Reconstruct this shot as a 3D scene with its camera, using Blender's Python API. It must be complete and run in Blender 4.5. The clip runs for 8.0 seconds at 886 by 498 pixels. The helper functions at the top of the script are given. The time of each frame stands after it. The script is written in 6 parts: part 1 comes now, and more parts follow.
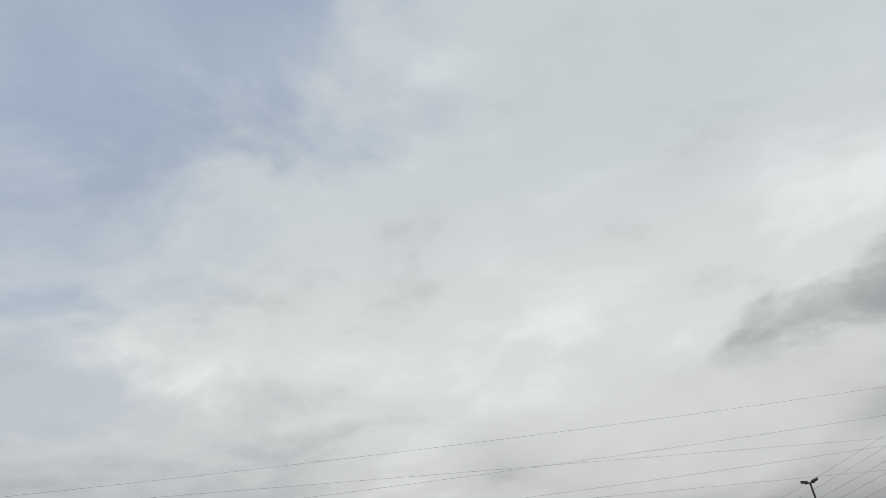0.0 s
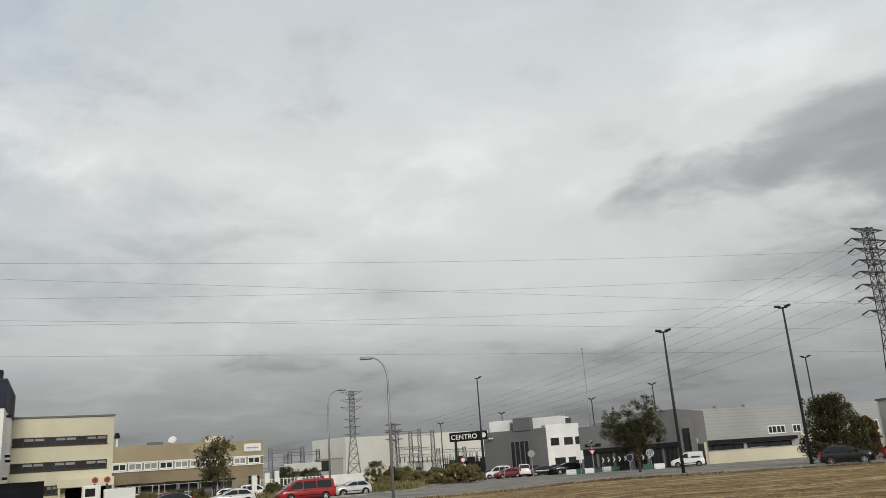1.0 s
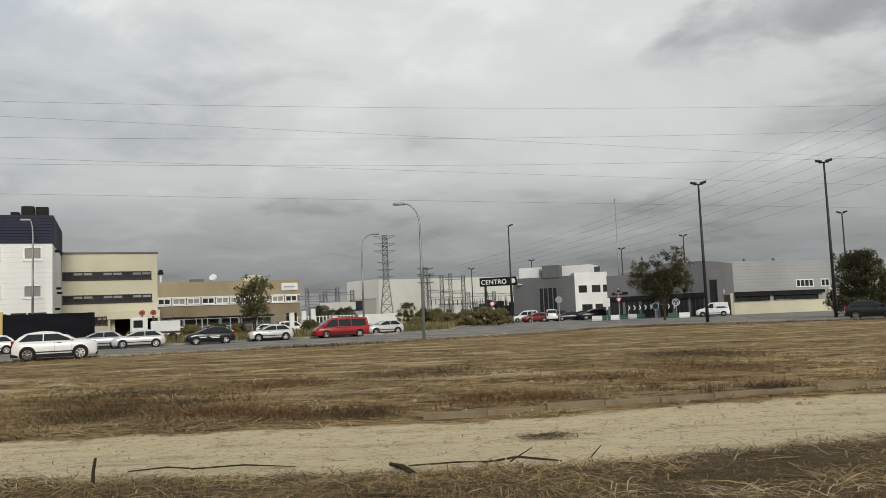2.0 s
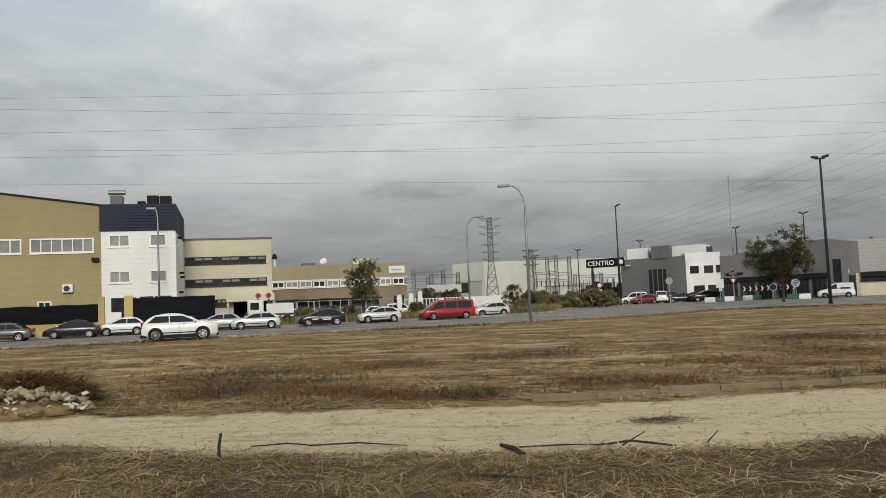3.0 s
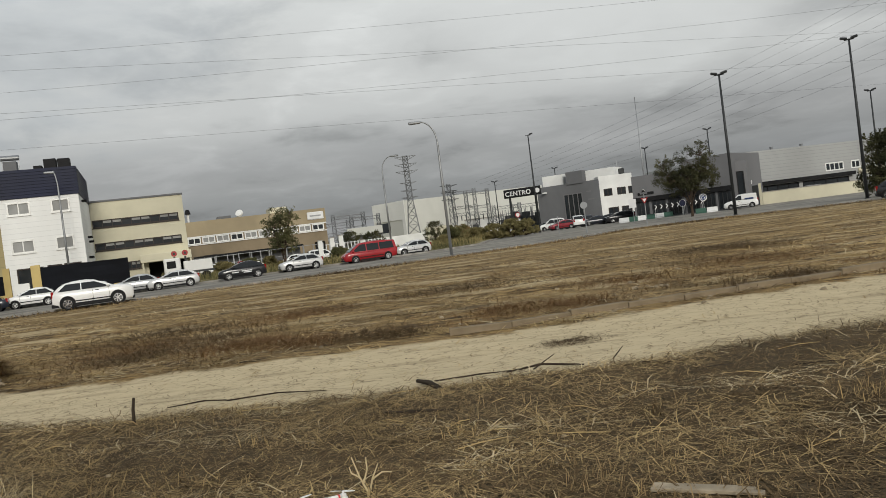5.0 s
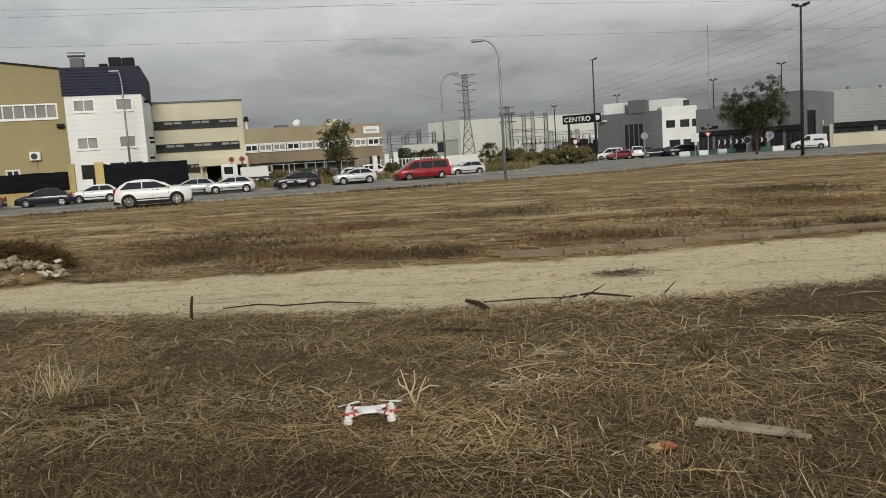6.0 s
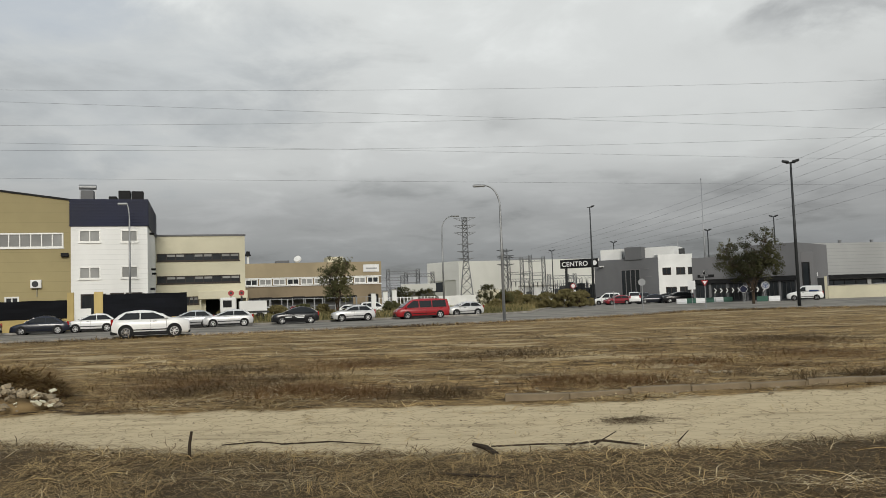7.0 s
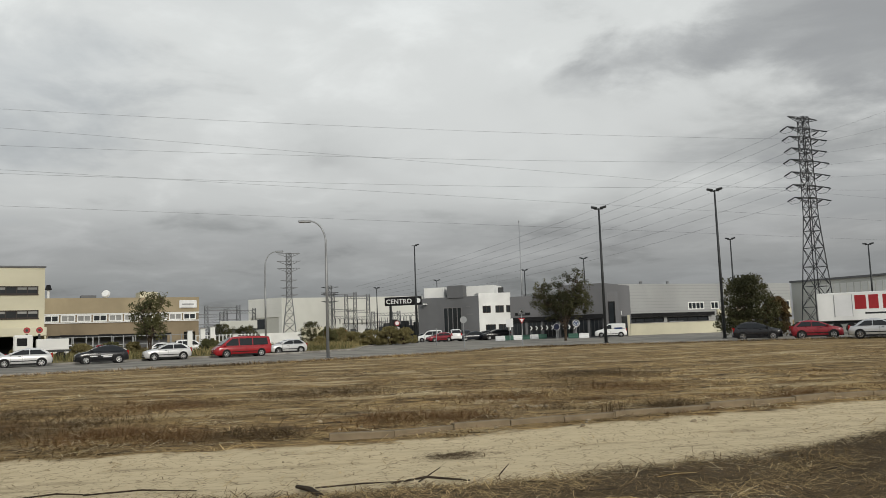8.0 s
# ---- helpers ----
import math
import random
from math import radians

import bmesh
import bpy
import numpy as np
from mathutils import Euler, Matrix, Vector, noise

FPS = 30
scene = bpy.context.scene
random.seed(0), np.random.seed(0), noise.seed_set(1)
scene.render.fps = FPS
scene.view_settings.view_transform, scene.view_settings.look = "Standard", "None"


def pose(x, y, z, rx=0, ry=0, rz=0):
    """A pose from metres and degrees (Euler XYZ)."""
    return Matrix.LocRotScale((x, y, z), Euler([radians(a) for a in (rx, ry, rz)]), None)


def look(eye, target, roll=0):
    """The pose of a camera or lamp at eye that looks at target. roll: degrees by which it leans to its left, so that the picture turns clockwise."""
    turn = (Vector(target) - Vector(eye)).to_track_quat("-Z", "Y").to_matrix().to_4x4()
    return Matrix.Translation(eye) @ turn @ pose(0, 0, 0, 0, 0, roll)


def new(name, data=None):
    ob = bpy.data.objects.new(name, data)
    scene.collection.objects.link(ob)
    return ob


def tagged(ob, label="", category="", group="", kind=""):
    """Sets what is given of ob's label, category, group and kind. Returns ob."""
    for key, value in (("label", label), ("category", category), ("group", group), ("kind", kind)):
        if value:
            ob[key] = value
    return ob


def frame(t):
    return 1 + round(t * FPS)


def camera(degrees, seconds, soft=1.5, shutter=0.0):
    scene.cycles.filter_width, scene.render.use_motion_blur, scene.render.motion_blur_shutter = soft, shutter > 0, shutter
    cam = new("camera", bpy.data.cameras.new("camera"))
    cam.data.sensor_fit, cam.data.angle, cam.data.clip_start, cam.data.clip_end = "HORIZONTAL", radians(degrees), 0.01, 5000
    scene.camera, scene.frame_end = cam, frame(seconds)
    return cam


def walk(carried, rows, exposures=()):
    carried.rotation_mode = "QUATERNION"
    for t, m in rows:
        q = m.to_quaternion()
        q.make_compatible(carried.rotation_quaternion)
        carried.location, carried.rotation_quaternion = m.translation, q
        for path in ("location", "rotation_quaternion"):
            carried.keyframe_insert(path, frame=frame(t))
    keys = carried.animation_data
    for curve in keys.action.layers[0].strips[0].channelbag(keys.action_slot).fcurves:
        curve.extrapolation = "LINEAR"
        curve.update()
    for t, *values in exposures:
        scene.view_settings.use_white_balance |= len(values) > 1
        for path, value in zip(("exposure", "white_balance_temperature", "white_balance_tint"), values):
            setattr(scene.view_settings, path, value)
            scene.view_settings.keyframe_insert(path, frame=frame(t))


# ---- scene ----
cam = camera(58.6, 8.0, soft=0.6)
PATH = [
    (0.0, pose(0, 0, 1.6, 119.35, 8.0, 9.0)),
    (0.5, pose(0, 0, 1.6, 113.15, 5.9, 2.45)),
    (1.0, pose(0, 0, 1.6, 105.76, 3.95, -0.54)),
    (1.5, pose(0.04, 0, 1.6, 98.22, 1.75, -1.35)),
    (1.7, pose(0.04, 0, 1.6, 96.16, 1.55, -0.24)),
    (2.8, pose(0, 0, 1.6, 94.06, 3.38, 7.52)),
    (3.0, pose(0, 0, 1.6, 93.85, 2.47, 9.24)),
    (3.5, pose(0, 0, 1.6, 93.75, 2.62, 9.32)),
    (4.0, pose(0.08, 0, 1.6, 93.24, 3.94, 11.54)),
    (4.5, pose(0.19, 0, 1.6, 91.44, 8.14, 7.60)),
    (4.7, pose(0.20, 0, 1.6, 90.27, 8.35, 4.64)),
    (5.8, pose(0.17, 0, 1.6, 84.74, 4.29, 5.46)),
    (6.0, pose(0.15, 0, 1.6, 83.60, 3.69, 7.58)),
    (6.5, pose(0.08, 0, 1.6, 89.18, 2.68, 12.55)),
    (7.0, pose(0, 0, 1.6, 93.72, 1.97, 7.38)),
    (7.5, pose(0, 0, 1.6, 97.63, 1.90, -1.82)),
    (8.0, pose(-0.04, 0, 1.6, 95.97, 2.02, -5.31)),
]
walk(cam, PATH)

# ---- light, sky ----
SUN_AZ, SUN_EL = 160.0, 22.0
world = bpy.data.worlds.new("overcast_sky")
scene.world = world
world.use_nodes = True


def nodes_of(tree):
    tree.nodes.clear()

    def n(kind, **vals):
        nd = tree.nodes.new(kind)
        for k, v in vals.items():
            if k == "op":
                nd.operation = v
            elif k == "blend":
                nd.blend_type = v
            else:
                nd.inputs[k.replace("_", " ")].default_value = v
        return nd

    def link(a, b):
        tree.links.new(a, b)

    def math_(op, a, b=None, clamp=False):
        m = tree.nodes.new("ShaderNodeMath")
        m.operation, m.use_clamp = op, clamp
        for i, v in enumerate((a, b)):
            if v is None:
                continue
            if isinstance(v, (int, float)):
                m.inputs[i].default_value = v
            else:
                link(v, m.inputs[i])
        return m.outputs[0]

    def mix(fac, a, b, blend="MIX"):
        m = tree.nodes.new("ShaderNodeMix")
        m.data_type, m.blend_type = "RGBA", blend
        for sock, v in ((m.inputs[0], fac), (m.inputs[6], a), (m.inputs[7], b)):
            if isinstance(v, (int, float)):
                sock.default_value = v
            elif isinstance(v, tuple):
                sock.default_value = (*v, 1) if len(v) == 3 else v
            else:
                link(v, sock)
        return m.outputs[2]

    def ramp(fac, stops, smooth=True):
        r = tree.nodes.new("ShaderNodeValToRGB")
        r.color_ramp.interpolation = "EASE" if smooth else "LINEAR"
        while len(r.color_ramp.elements) < len(stops):
            r.color_ramp.elements.new(0.5)
        for el, (p, c) in zip(r.color_ramp.elements, stops):
            el.position = p
            el.color = (c, c, c, 1) if isinstance(c, (int, float)) else (*c, 1)
        link(fac, r.inputs[0])
        return r.outputs[0]

    def noise_(vec, scale, detail=4.0, rough=0.55, dist=0.0):
        t = n("ShaderNodeTexNoise", Scale=scale, Detail=detail, Roughness=rough, Distortion=dist)
        if vec is not None:
            link(vec, t.inputs["Vector"])
        return t.outputs["Fac"]

    def bands(vec, scale_xyz):
        m = tree.nodes.new("ShaderNodeMapping")
        m.inputs["Scale"].default_value = scale_xyz
        link(vec, m.inputs["Vector"])
        return m.outputs[0]

    return n, link, math_, mix, ramp, noise_, bands


def build_sky():
    n, link, math_, mix, ramp, noise_, bands = nodes_of(world.node_tree)
    tc = n("ShaderNodeTexCoord")
    sep = n("ShaderNodeSeparateXYZ")
    link(tc.outputs["Generated"], sep.inputs[0])
    x, y, z = sep.outputs
    zz = math_("ADD", math_("MAXIMUM", z, 0.0), 0.17)
    comb = n("ShaderNodeCombineXYZ")
    link(math_("DIVIDE", x, zz), comb.inputs[0])
    link(math_("DIVIDE", y, zz), comb.inputs[1])
    plane = comb.outputs[0]
    big = noise_(plane, 0.75, 7.0, 0.55, 0.35)
    fine = noise_(plane, 2.3, 7.0, 0.58, 0.3)
    tone = math_("ADD", math_("MULTIPLY", big, 0.62), math_("MULTIPLY", fine, 0.38))
    # the cloud deck: dark grey bands low down, bright higher up
    low = ramp(z, [(0.0, (0.31, 0.32, 0.33)), (0.045, (0.25, 0.258, 0.265)), (0.10, (0.35, 0.353, 0.352)), (0.18, (0.60, 0.61, 0.597)),
                   (0.34, (0.74, 0.76, 0.745)), (0.6, (0.62, 0.665, 0.69))])
    shade = ramp(tone, [(0.36, 0.58), (0.50, 0.98), (0.62, 1.22)])
    deck = mix(0.8, low, shade, "MULTIPLY")

    def blob(az, el, width, height, power):
        a, e = radians(az), radians(el)
        c = Vector((math.sin(a) * math.cos(e), math.cos(a) * math.cos(e), math.sin(e)))
        side = Vector((math.cos(a), -math.sin(a), 0))
        up = side.cross(c)
        def dot(v):
            d = tree_n("ShaderNodeVectorMath")
            d.operation = "DOT_PRODUCT"
            link(tc.outputs["Generated"], d.inputs[0])
            d.inputs[1].default_value = v
            return d.outputs["Value"]
        def tree_n(k):
            return world.node_tree.nodes.new(k)
        u = math_("DIVIDE", dot(side), math.sin(radians(width)))
        v = math_("DIVIDE", math_("SUBTRACT", dot(up), 0.0), math.sin(radians(height)))
        r = math_("ADD", math_("POWER", math_("ABSOLUTE", u), 2.0), math_("POWER", math_("ABSOLUTE", v), 2.0))
        r = math_("ADD", r, math_("MULTIPLY", math_("SUBTRACT", fine, 0.5), 3.2))
        front = math_("GREATER_THAN", dot(c), 0.0)
        soft = ramp(r, [(0.0, 1.0), (1.0, 0.0)])
        return math_("MULTIPLY", math_("MULTIPLY", soft, front), power)

    for spec in ((22, 18.6, 8, 2.4, 0.66), (32, 19.5, 10, 3.6, 0.66), (34, 13.5, 8, 2.6, 0.55), (25, 11.5, 7, 1.8, 0.35), (16, 17.5, 3, 1.4, 0.4)):
        deck = mix(blob(*spec), deck, (0.34, 0.35, 0.355))
    for spec in ((12, 12.5, 12, 4.5, 0.75), (4, 17, 10, 4, 0.45)):
        deck = mix(blob(*spec), deck, (0.70, 0.715, 0.70))
    for spec in ((36, 16, 7, 5, 0.6), (33, 9, 8, 3, 0.45)):
        deck = mix(blob(*spec), deck, (0.31, 0.318, 0.325))
    deck = mix(blob(-32, 17, 18, 10, 0.45), deck, (0.47, 0.505, 0.53))
    # thin places where the blue shows
    for spec in ((-34, 48, 26, 18, 0.66), (-32, 33, 14, 11, 0.45), (-6, 54, 22, 9, 0.55), (-36, 22, 12, 6, 0.25)):
        deck = mix(blob(*spec), deck, (0.33, 0.42, 0.57))
    sky = n("ShaderNodeTexSky")
    sky.sky_type, sky.sun_disc = "NISHITA", False
    sky.sun_elevation, sky.sun_rotation = radians(SUN_EL), radians(SUN_AZ)
    bg1, bg2 = n("ShaderNodeBackground", Strength=0.06), n("ShaderNodeBackground", Strength=1.0)
    link(sky.outputs[0], bg1.inputs[0])
    link(deck, bg2.inputs[0])
    blend = n("ShaderNodeMixShader", Fac=0.93)
    link(bg1.outputs[0], blend.inputs[1])
    link(bg2.outputs[0], blend.inputs[2])
    out = n("ShaderNodeOutputWorld")
    link(blend.outputs[0], out.inputs[0])


build_sky()
sun = new("sun", bpy.data.lights.new("sun", "SUN"))
sun.data.energy, sun.data.angle, sun.data.color = 1.9, radians(16), (1.0, 0.95, 0.85)
_a, _e = radians(SUN_AZ), radians(SUN_EL)
sun.matrix_world = look((60 * math.sin(_a) * math.cos(_e), 60 * math.cos(_a) * math.cos(_e), 60 * math.sin(_e)), (0, 0, 0))


# ---- materials ----
def surface(name, colour, rough=0.7, metal=0.0, vary=0.25, grain=6.0, stain=0.35, bump=0.2, second=None, lines=None, random_tint=0.0, coat=0.0):
    """Base colour with fine grain and broad stains; lines = (axis, pitch, depth, width) are shallow joints."""
    m = bpy.data.materials.new(name)
    m.use_nodes = True
    n, link, math_, mix, ramp, noise_, bands = nodes_of(m.node_tree)
    tc = n("ShaderNodeTexCoord")
    pos = tc.outputs["Object"]
    g = noise_(pos, grain, 5.0, 0.6)
    s = noise_(pos, grain * stain * 0.2, 4.0, 0.55, 0.4)
    dark = tuple(c * (1 - vary) for c in colour)
    lite = tuple(min(1, c * (1 + vary * 0.6)) for c in (second or colour))
    col = mix(ramp(s, [(0.35, 0.0), (0.65, 1.0)]), dark if not second else colour, lite)
    col = mix(0.5, col, mix(g, tuple(1 - vary for _ in range(3)), tuple(1 + vary * 0.3 for _ in range(3))), "MULTIPLY")
    if random_tint:
        oi = n("ShaderNodeObjectInfo")
        col = mix(random_tint, col, ramp(oi.outputs["Random"], [(0, 0.55), (1, 1.3)]), "MULTIPLY")
    h = g
    if lines:
        axis, pitch, depth, width = lines
        sep = n("ShaderNodeSeparateXYZ")
        link(pos, sep.inputs[0])
        f = math_("FRACT", math_("DIVIDE", sep.outputs[axis], pitch))
        groove = math_("LESS_THAN", f, width)
        col = mix(math_("MULTIPLY", groove, depth), col, (0.03, 0.03, 0.03))
    bs = n("ShaderNodeBsdfPrincipled", Metallic=metal)
    bs.inputs["Coat Weight"].default_value = coat
    if rough >= 0.5 and not metal:
        bs.inputs["Specular IOR Level"].default_value = 0.15
    link(col, bs.inputs["Base Color"])
    r = ramp(s, [(0.3, max(0.02, rough - 0.08)), (0.7, min(1, rough + 0.08))])
    link(r, bs.inputs["Roughness"])
    b = n("ShaderNodeBump", Strength=bump, Distance=0.02)
    link(h, b.inputs["Height"])
    link(b.outputs[0], bs.inputs["Normal"])
    out = n("ShaderNodeOutputMaterial")
    link(bs.outputs[0], out.inputs[0])
    return m


M = {
    "asphalt": surface("asphalt", (0.25, 0.232, 0.20), 0.9, grain=30, stain=0.05, vary=0.3, bump=0.3),
    "old_kerb": surface("soil_stained_kerb", (0.27, 0.212, 0.14), 0.95, grain=9, vary=0.4),
    "paving": surface("paving", (0.30, 0.29, 0.27), 0.9, grain=8, vary=0.3),
    "kerb": surface("kerb_concrete", (0.33, 0.31, 0.28), 0.9, grain=12, vary=0.3),
    "verge": surface("weedy_verge", (0.10, 0.095, 0.045), 1.0, grain=3, stain=0.5, vary=0.5, second=(0.22, 0.18, 0.09)),
    "white_clad": surface("white_cladding", (0.80, 0.80, 0.78), 0.55, grain=2, vary=0.08, lines=(2, 0.46, 0.16, 0.07)),
    "tan_clad": surface("tan_cladding", (0.345, 0.29, 0.155), 0.7, grain=1.5, vary=0.12, lines=(2, 0.9, 0.16, 0.05)),
    "navy": surface("navy_cladding", (0.022, 0.026, 0.052), 0.5, grain=2, vary=0.2),
    "yellow_wall": surface("yellow_render", (0.52, 0.40, 0.17), 0.85, grain=3, vary=0.2),
    "black_sheet": surface("black_fence_sheet", (0.009, 0.010, 0.013), 0.9, grain=3, vary=0.4),
    "cream": surface("cream_render", (0.60, 0.565, 0.43), 0.85, grain=2, vary=0.12),
    "brown_render": surface("brown_render", (0.25, 0.20, 0.135), 0.9, grain=2, vary=0.2),
    "tan_render": surface("tan_render", (0.37, 0.305, 0.2), 0.9, grain=2, vary=0.15),
    "white_paint": surface("white_paint", (0.78, 0.78, 0.76), 0.6, grain=3, vary=0.1),
    "white_ware": surface("white_warehouse_panel", (0.72, 0.72, 0.69), 0.6, grain=0.6, vary=0.08, lines=(2, 1.2, 0.10, 0.03)),
    "ribbed": surface("pale_grey_ribbed_metal", (0.36, 0.365, 0.36), 0.6, grain=0.8, vary=0.10, lines=(2, 0.55, 0.22, 0.10)),
    "grey_ware": surface("pale_grey_panel", (0.56, 0.56, 0.52), 0.65, grain=0.6, vary=0.12),
    "dark_grey": surface("slate_grey_panel", (0.15, 0.152, 0.158), 0.6, grain=1, vary=0.15),
    "mid_grey": surface("mid_grey_panel", (0.17, 0.17, 0.176), 0.6, grain=1, vary=0.12),
    "black": surface("black_plastic", (0.015, 0.015, 0.016), 0.6, grain=10, vary=0.3),
    "dark_steel": surface("dark_painted_steel", (0.035, 0.038, 0.04), 0.55, 0.4, grain=4, vary=0.3),
    "galv": surface("galvanised_steel", (0.33, 0.34, 0.35), 0.5, 0.6, grain=5, vary=0.25),
    "pylon_steel": surface("weathered_pylon_steel", (0.055, 0.057, 0.06), 0.65, 0.4, grain=3, vary=0.3),
    "pylon_pale": surface("pale_lattice_steel", (0.20, 0.205, 0.21), 0.65, 0.4, grain=3, vary=0.3),
    "glass": surface("window_glass", (0.03, 0.035, 0.04), 0.08, grain=0.7, vary=0.4, bump=0.02),
    "car_glass": surface("car_glass", (0.012, 0.014, 0.016), 0.05, grain=2, vary=0.3, bump=0.0),
    # used for blinds, and as panes whose bright look is put into the colour
    "blind": surface("pale_blind_and_pane", (0.31, 0.31, 0.30), 0.6, grain=2, vary=0.3),
    "alu": surface("aluminium_frame", (0.62, 0.62, 0.60), 0.4, 0.3, grain=6, vary=0.1),
    "tyre": surface("tyre_rubber", (0.018, 0.018, 0.018), 0.85, grain=20, vary=0.3),
    "rim": surface("alloy_rim", (0.55, 0.55, 0.56), 0.3, 0.8, grain=8, vary=0.15),
    "red_light": surface("red_lamp_lens", (0.35, 0.01, 0.01), 0.2, grain=8, vary=0.2),
    "clear_light": surface("clear_lamp_lens", (0.7, 0.72, 0.74), 0.1, 0.2, grain=8, vary=0.2),
    "bark": surface("bark", (0.075, 0.055, 0.04), 0.95, grain=14, vary=0.5, bump=0.8),
    "leaf_dark": surface("dark_olive_leaves", (0.036, 0.038, 0.018), 0.85, grain=3, vary=0.5, second=(0.078, 0.075, 0.034)),
    "leaf_green": surface("dusty_green_leaves", (0.058, 0.062, 0.028), 0.85, grain=3, vary=0.4, second=(0.12, 0.115, 0.052)),
    "leaf_rust": surface("rust_tinged_leaves", (0.05, 0.043, 0.02), 0.8, grain=1.5, vary=0.5, second=(0.13, 0.075, 0.03)),
    "weed": surface("roadside_weeds", (0.115, 0.108, 0.046), 0.9, grain=1, vary=0.5, second=(0.27, 0.215, 0.10)),
    "stone": surface("pale_rubble_stone", (0.40, 0.325, 0.22), 0.95, grain=14, vary=0.4, bump=0.6, random_tint=0.8),
    "wood": surface("weathered_board", (0.42, 0.35, 0.25), 0.9, grain=25, vary=0.4, bump=0.5),
    "dead_wood": surface("dead_branch", (0.05, 0.038, 0.027), 0.95, grain=30, vary=0.4),
    "straw": surface("dry_straw", (0.28, 0.19, 0.08), 0.9, grain=2.0, vary=0.5, second=(0.56, 0.41, 0.195)),
    "straw_rust": surface("rusty_dead_weeds", (0.105, 0.058, 0.026), 0.95, grain=2.0, vary=0.5, second=(0.21, 0.125, 0.055)),
    "straw_pale": surface("bleached_stalks", (0.40, 0.31, 0.17), 0.9, grain=2.0, vary=0.5, second=(0.66, 0.55, 0.35)),
    "straw_dark": surface("rotting_straw", (0.060, 0.041, 0.022), 0.95, grain=2.0, vary=0.5, second=(0.15, 0.10, 0.05)),
    "straw_mid": surface("weathered_straw", (0.17, 0.115, 0.056), 0.95, grain=2.5, vary=0.5, second=(0.33, 0.235, 0.118)),
    "sign_blue": surface("blue_sign_sheet", (0.022, 0.045, 0.14), 0.4, grain=5, vary=0.1),
    "sign_white": surface("white_sign_sheet", (0.75, 0.75, 0.75), 0.4, grain=5, vary=0.1),
    "sign_red": surface("red_sign_sheet", (0.34, 0.018, 0.022), 0.4, grain=5, vary=0.1),
    "barrier_green": surface("green_barrier_plastic", (0.06, 0.13, 0.10), 0.5, grain=4, vary=0.2),
    "drone_white": surface("white_glossy_plastic", (0.80, 0.79, 0.76), 0.3, grain=30, vary=0.06, coat=0.3),
    "drone_red": surface("red_glossy_plastic", (0.70, 0.05, 0.035), 0.35, grain=30, vary=0.1, coat=0.3),
    "brown_metal": surface("brown_window_frame", (0.05, 0.04, 0.035), 0.5, grain=4, vary=0.2),
    "orange_brick": surface("orange_render", (0.34, 0.13, 0.06), 0.85, grain=3, vary=0.2),
}


def paint(name, colour, rough=0.28, metal=0.0):
    return surface(name, colour, rough, metal, vary=0.08, grain=3, bump=0.0, coat=0.12)


PAINT = {
    "white": paint("white_car_paint", (0.80, 0.80, 0.79)),
    "silver": paint("silver_car_paint", (0.50, 0.51, 0.52), 0.32, 0.3),
    "pale": paint("pale_silver_car_paint", (0.62, 0.62, 0.62), 0.32, 0.2),
    "grey": paint("grey_car_paint", (0.14, 0.135, 0.13), 0.32, 0.3),
    "black": paint("black_car_paint", (0.012, 0.012, 0.014)),
    "navy": paint("dark_blue_car_paint", (0.015, 0.018, 0.03)),
    "red": paint("red_car_paint", (0.33, 0.015, 0.02)),
    "wine": paint("wine_red_car_paint", (0.24, 0.02, 0.03)),
}


# ---- mesh helpers ----
def mesh_of(name, bm, material, smooth=False):
    me = bpy.data.meshes.new(name)
    bm.normal_update()
    bm.to_mesh(me)
    bm.free()
    for mt in material if isinstance(material, (list, tuple)) else [material]:
        me.materials.append(mt)
    if smooth:
        me.polygons.foreach_set("use_smooth", [True] * len(me.polygons))
    return me


def part(name, bm, material, parent=None, label="", smooth=False, at=None):
    ob = new(name, mesh_of(name, bm, material, smooth))
    if at is not None:
        ob.matrix_basis = at
    if parent is not None:
        ob.parent = parent
    if label:
        ob["label"] = label
    return ob


def raw(name, verts, faces, material, parent=None, smooth=False):
    me = bpy.data.meshes.new(name)
    me.from_pydata(verts, [], faces)
    me.materials.append(material)
    if smooth:
        me.polygons.foreach_set("use_smooth", [True] * len(me.polygons))
    ob = new(name, me)
    if parent is not None:
        ob.parent = parent
    return ob


def thing(name, m, label, category, group="", kind=""):
    ob = new(name)
    ob.empty_display_size = 0.2
    ob.matrix_basis = m
    return tagged(ob, label, category, group, kind)


def box(x0, x1, y0, y1, z0, z1, bevel=0.0, bm=None):
    bm = bm or bmesh.new()
    geo = bmesh.ops.create_cube(bm, size=1.0)["verts"]
    bmesh.ops.transform(bm, verts=geo, matrix=Matrix.LocRotScale(((x0 + x1) / 2, (y0 + y1) / 2, (z0 + z1) / 2), None, (x1 - x0, y1 - y0, z1 - z0)))
    if bevel:
        edges = list({e for v in geo for e in v.link_edges})
        bmesh.ops.bevel(bm, geom=edges, offset=bevel, segments=1, affect="EDGES", profile=0.5)
    return bm


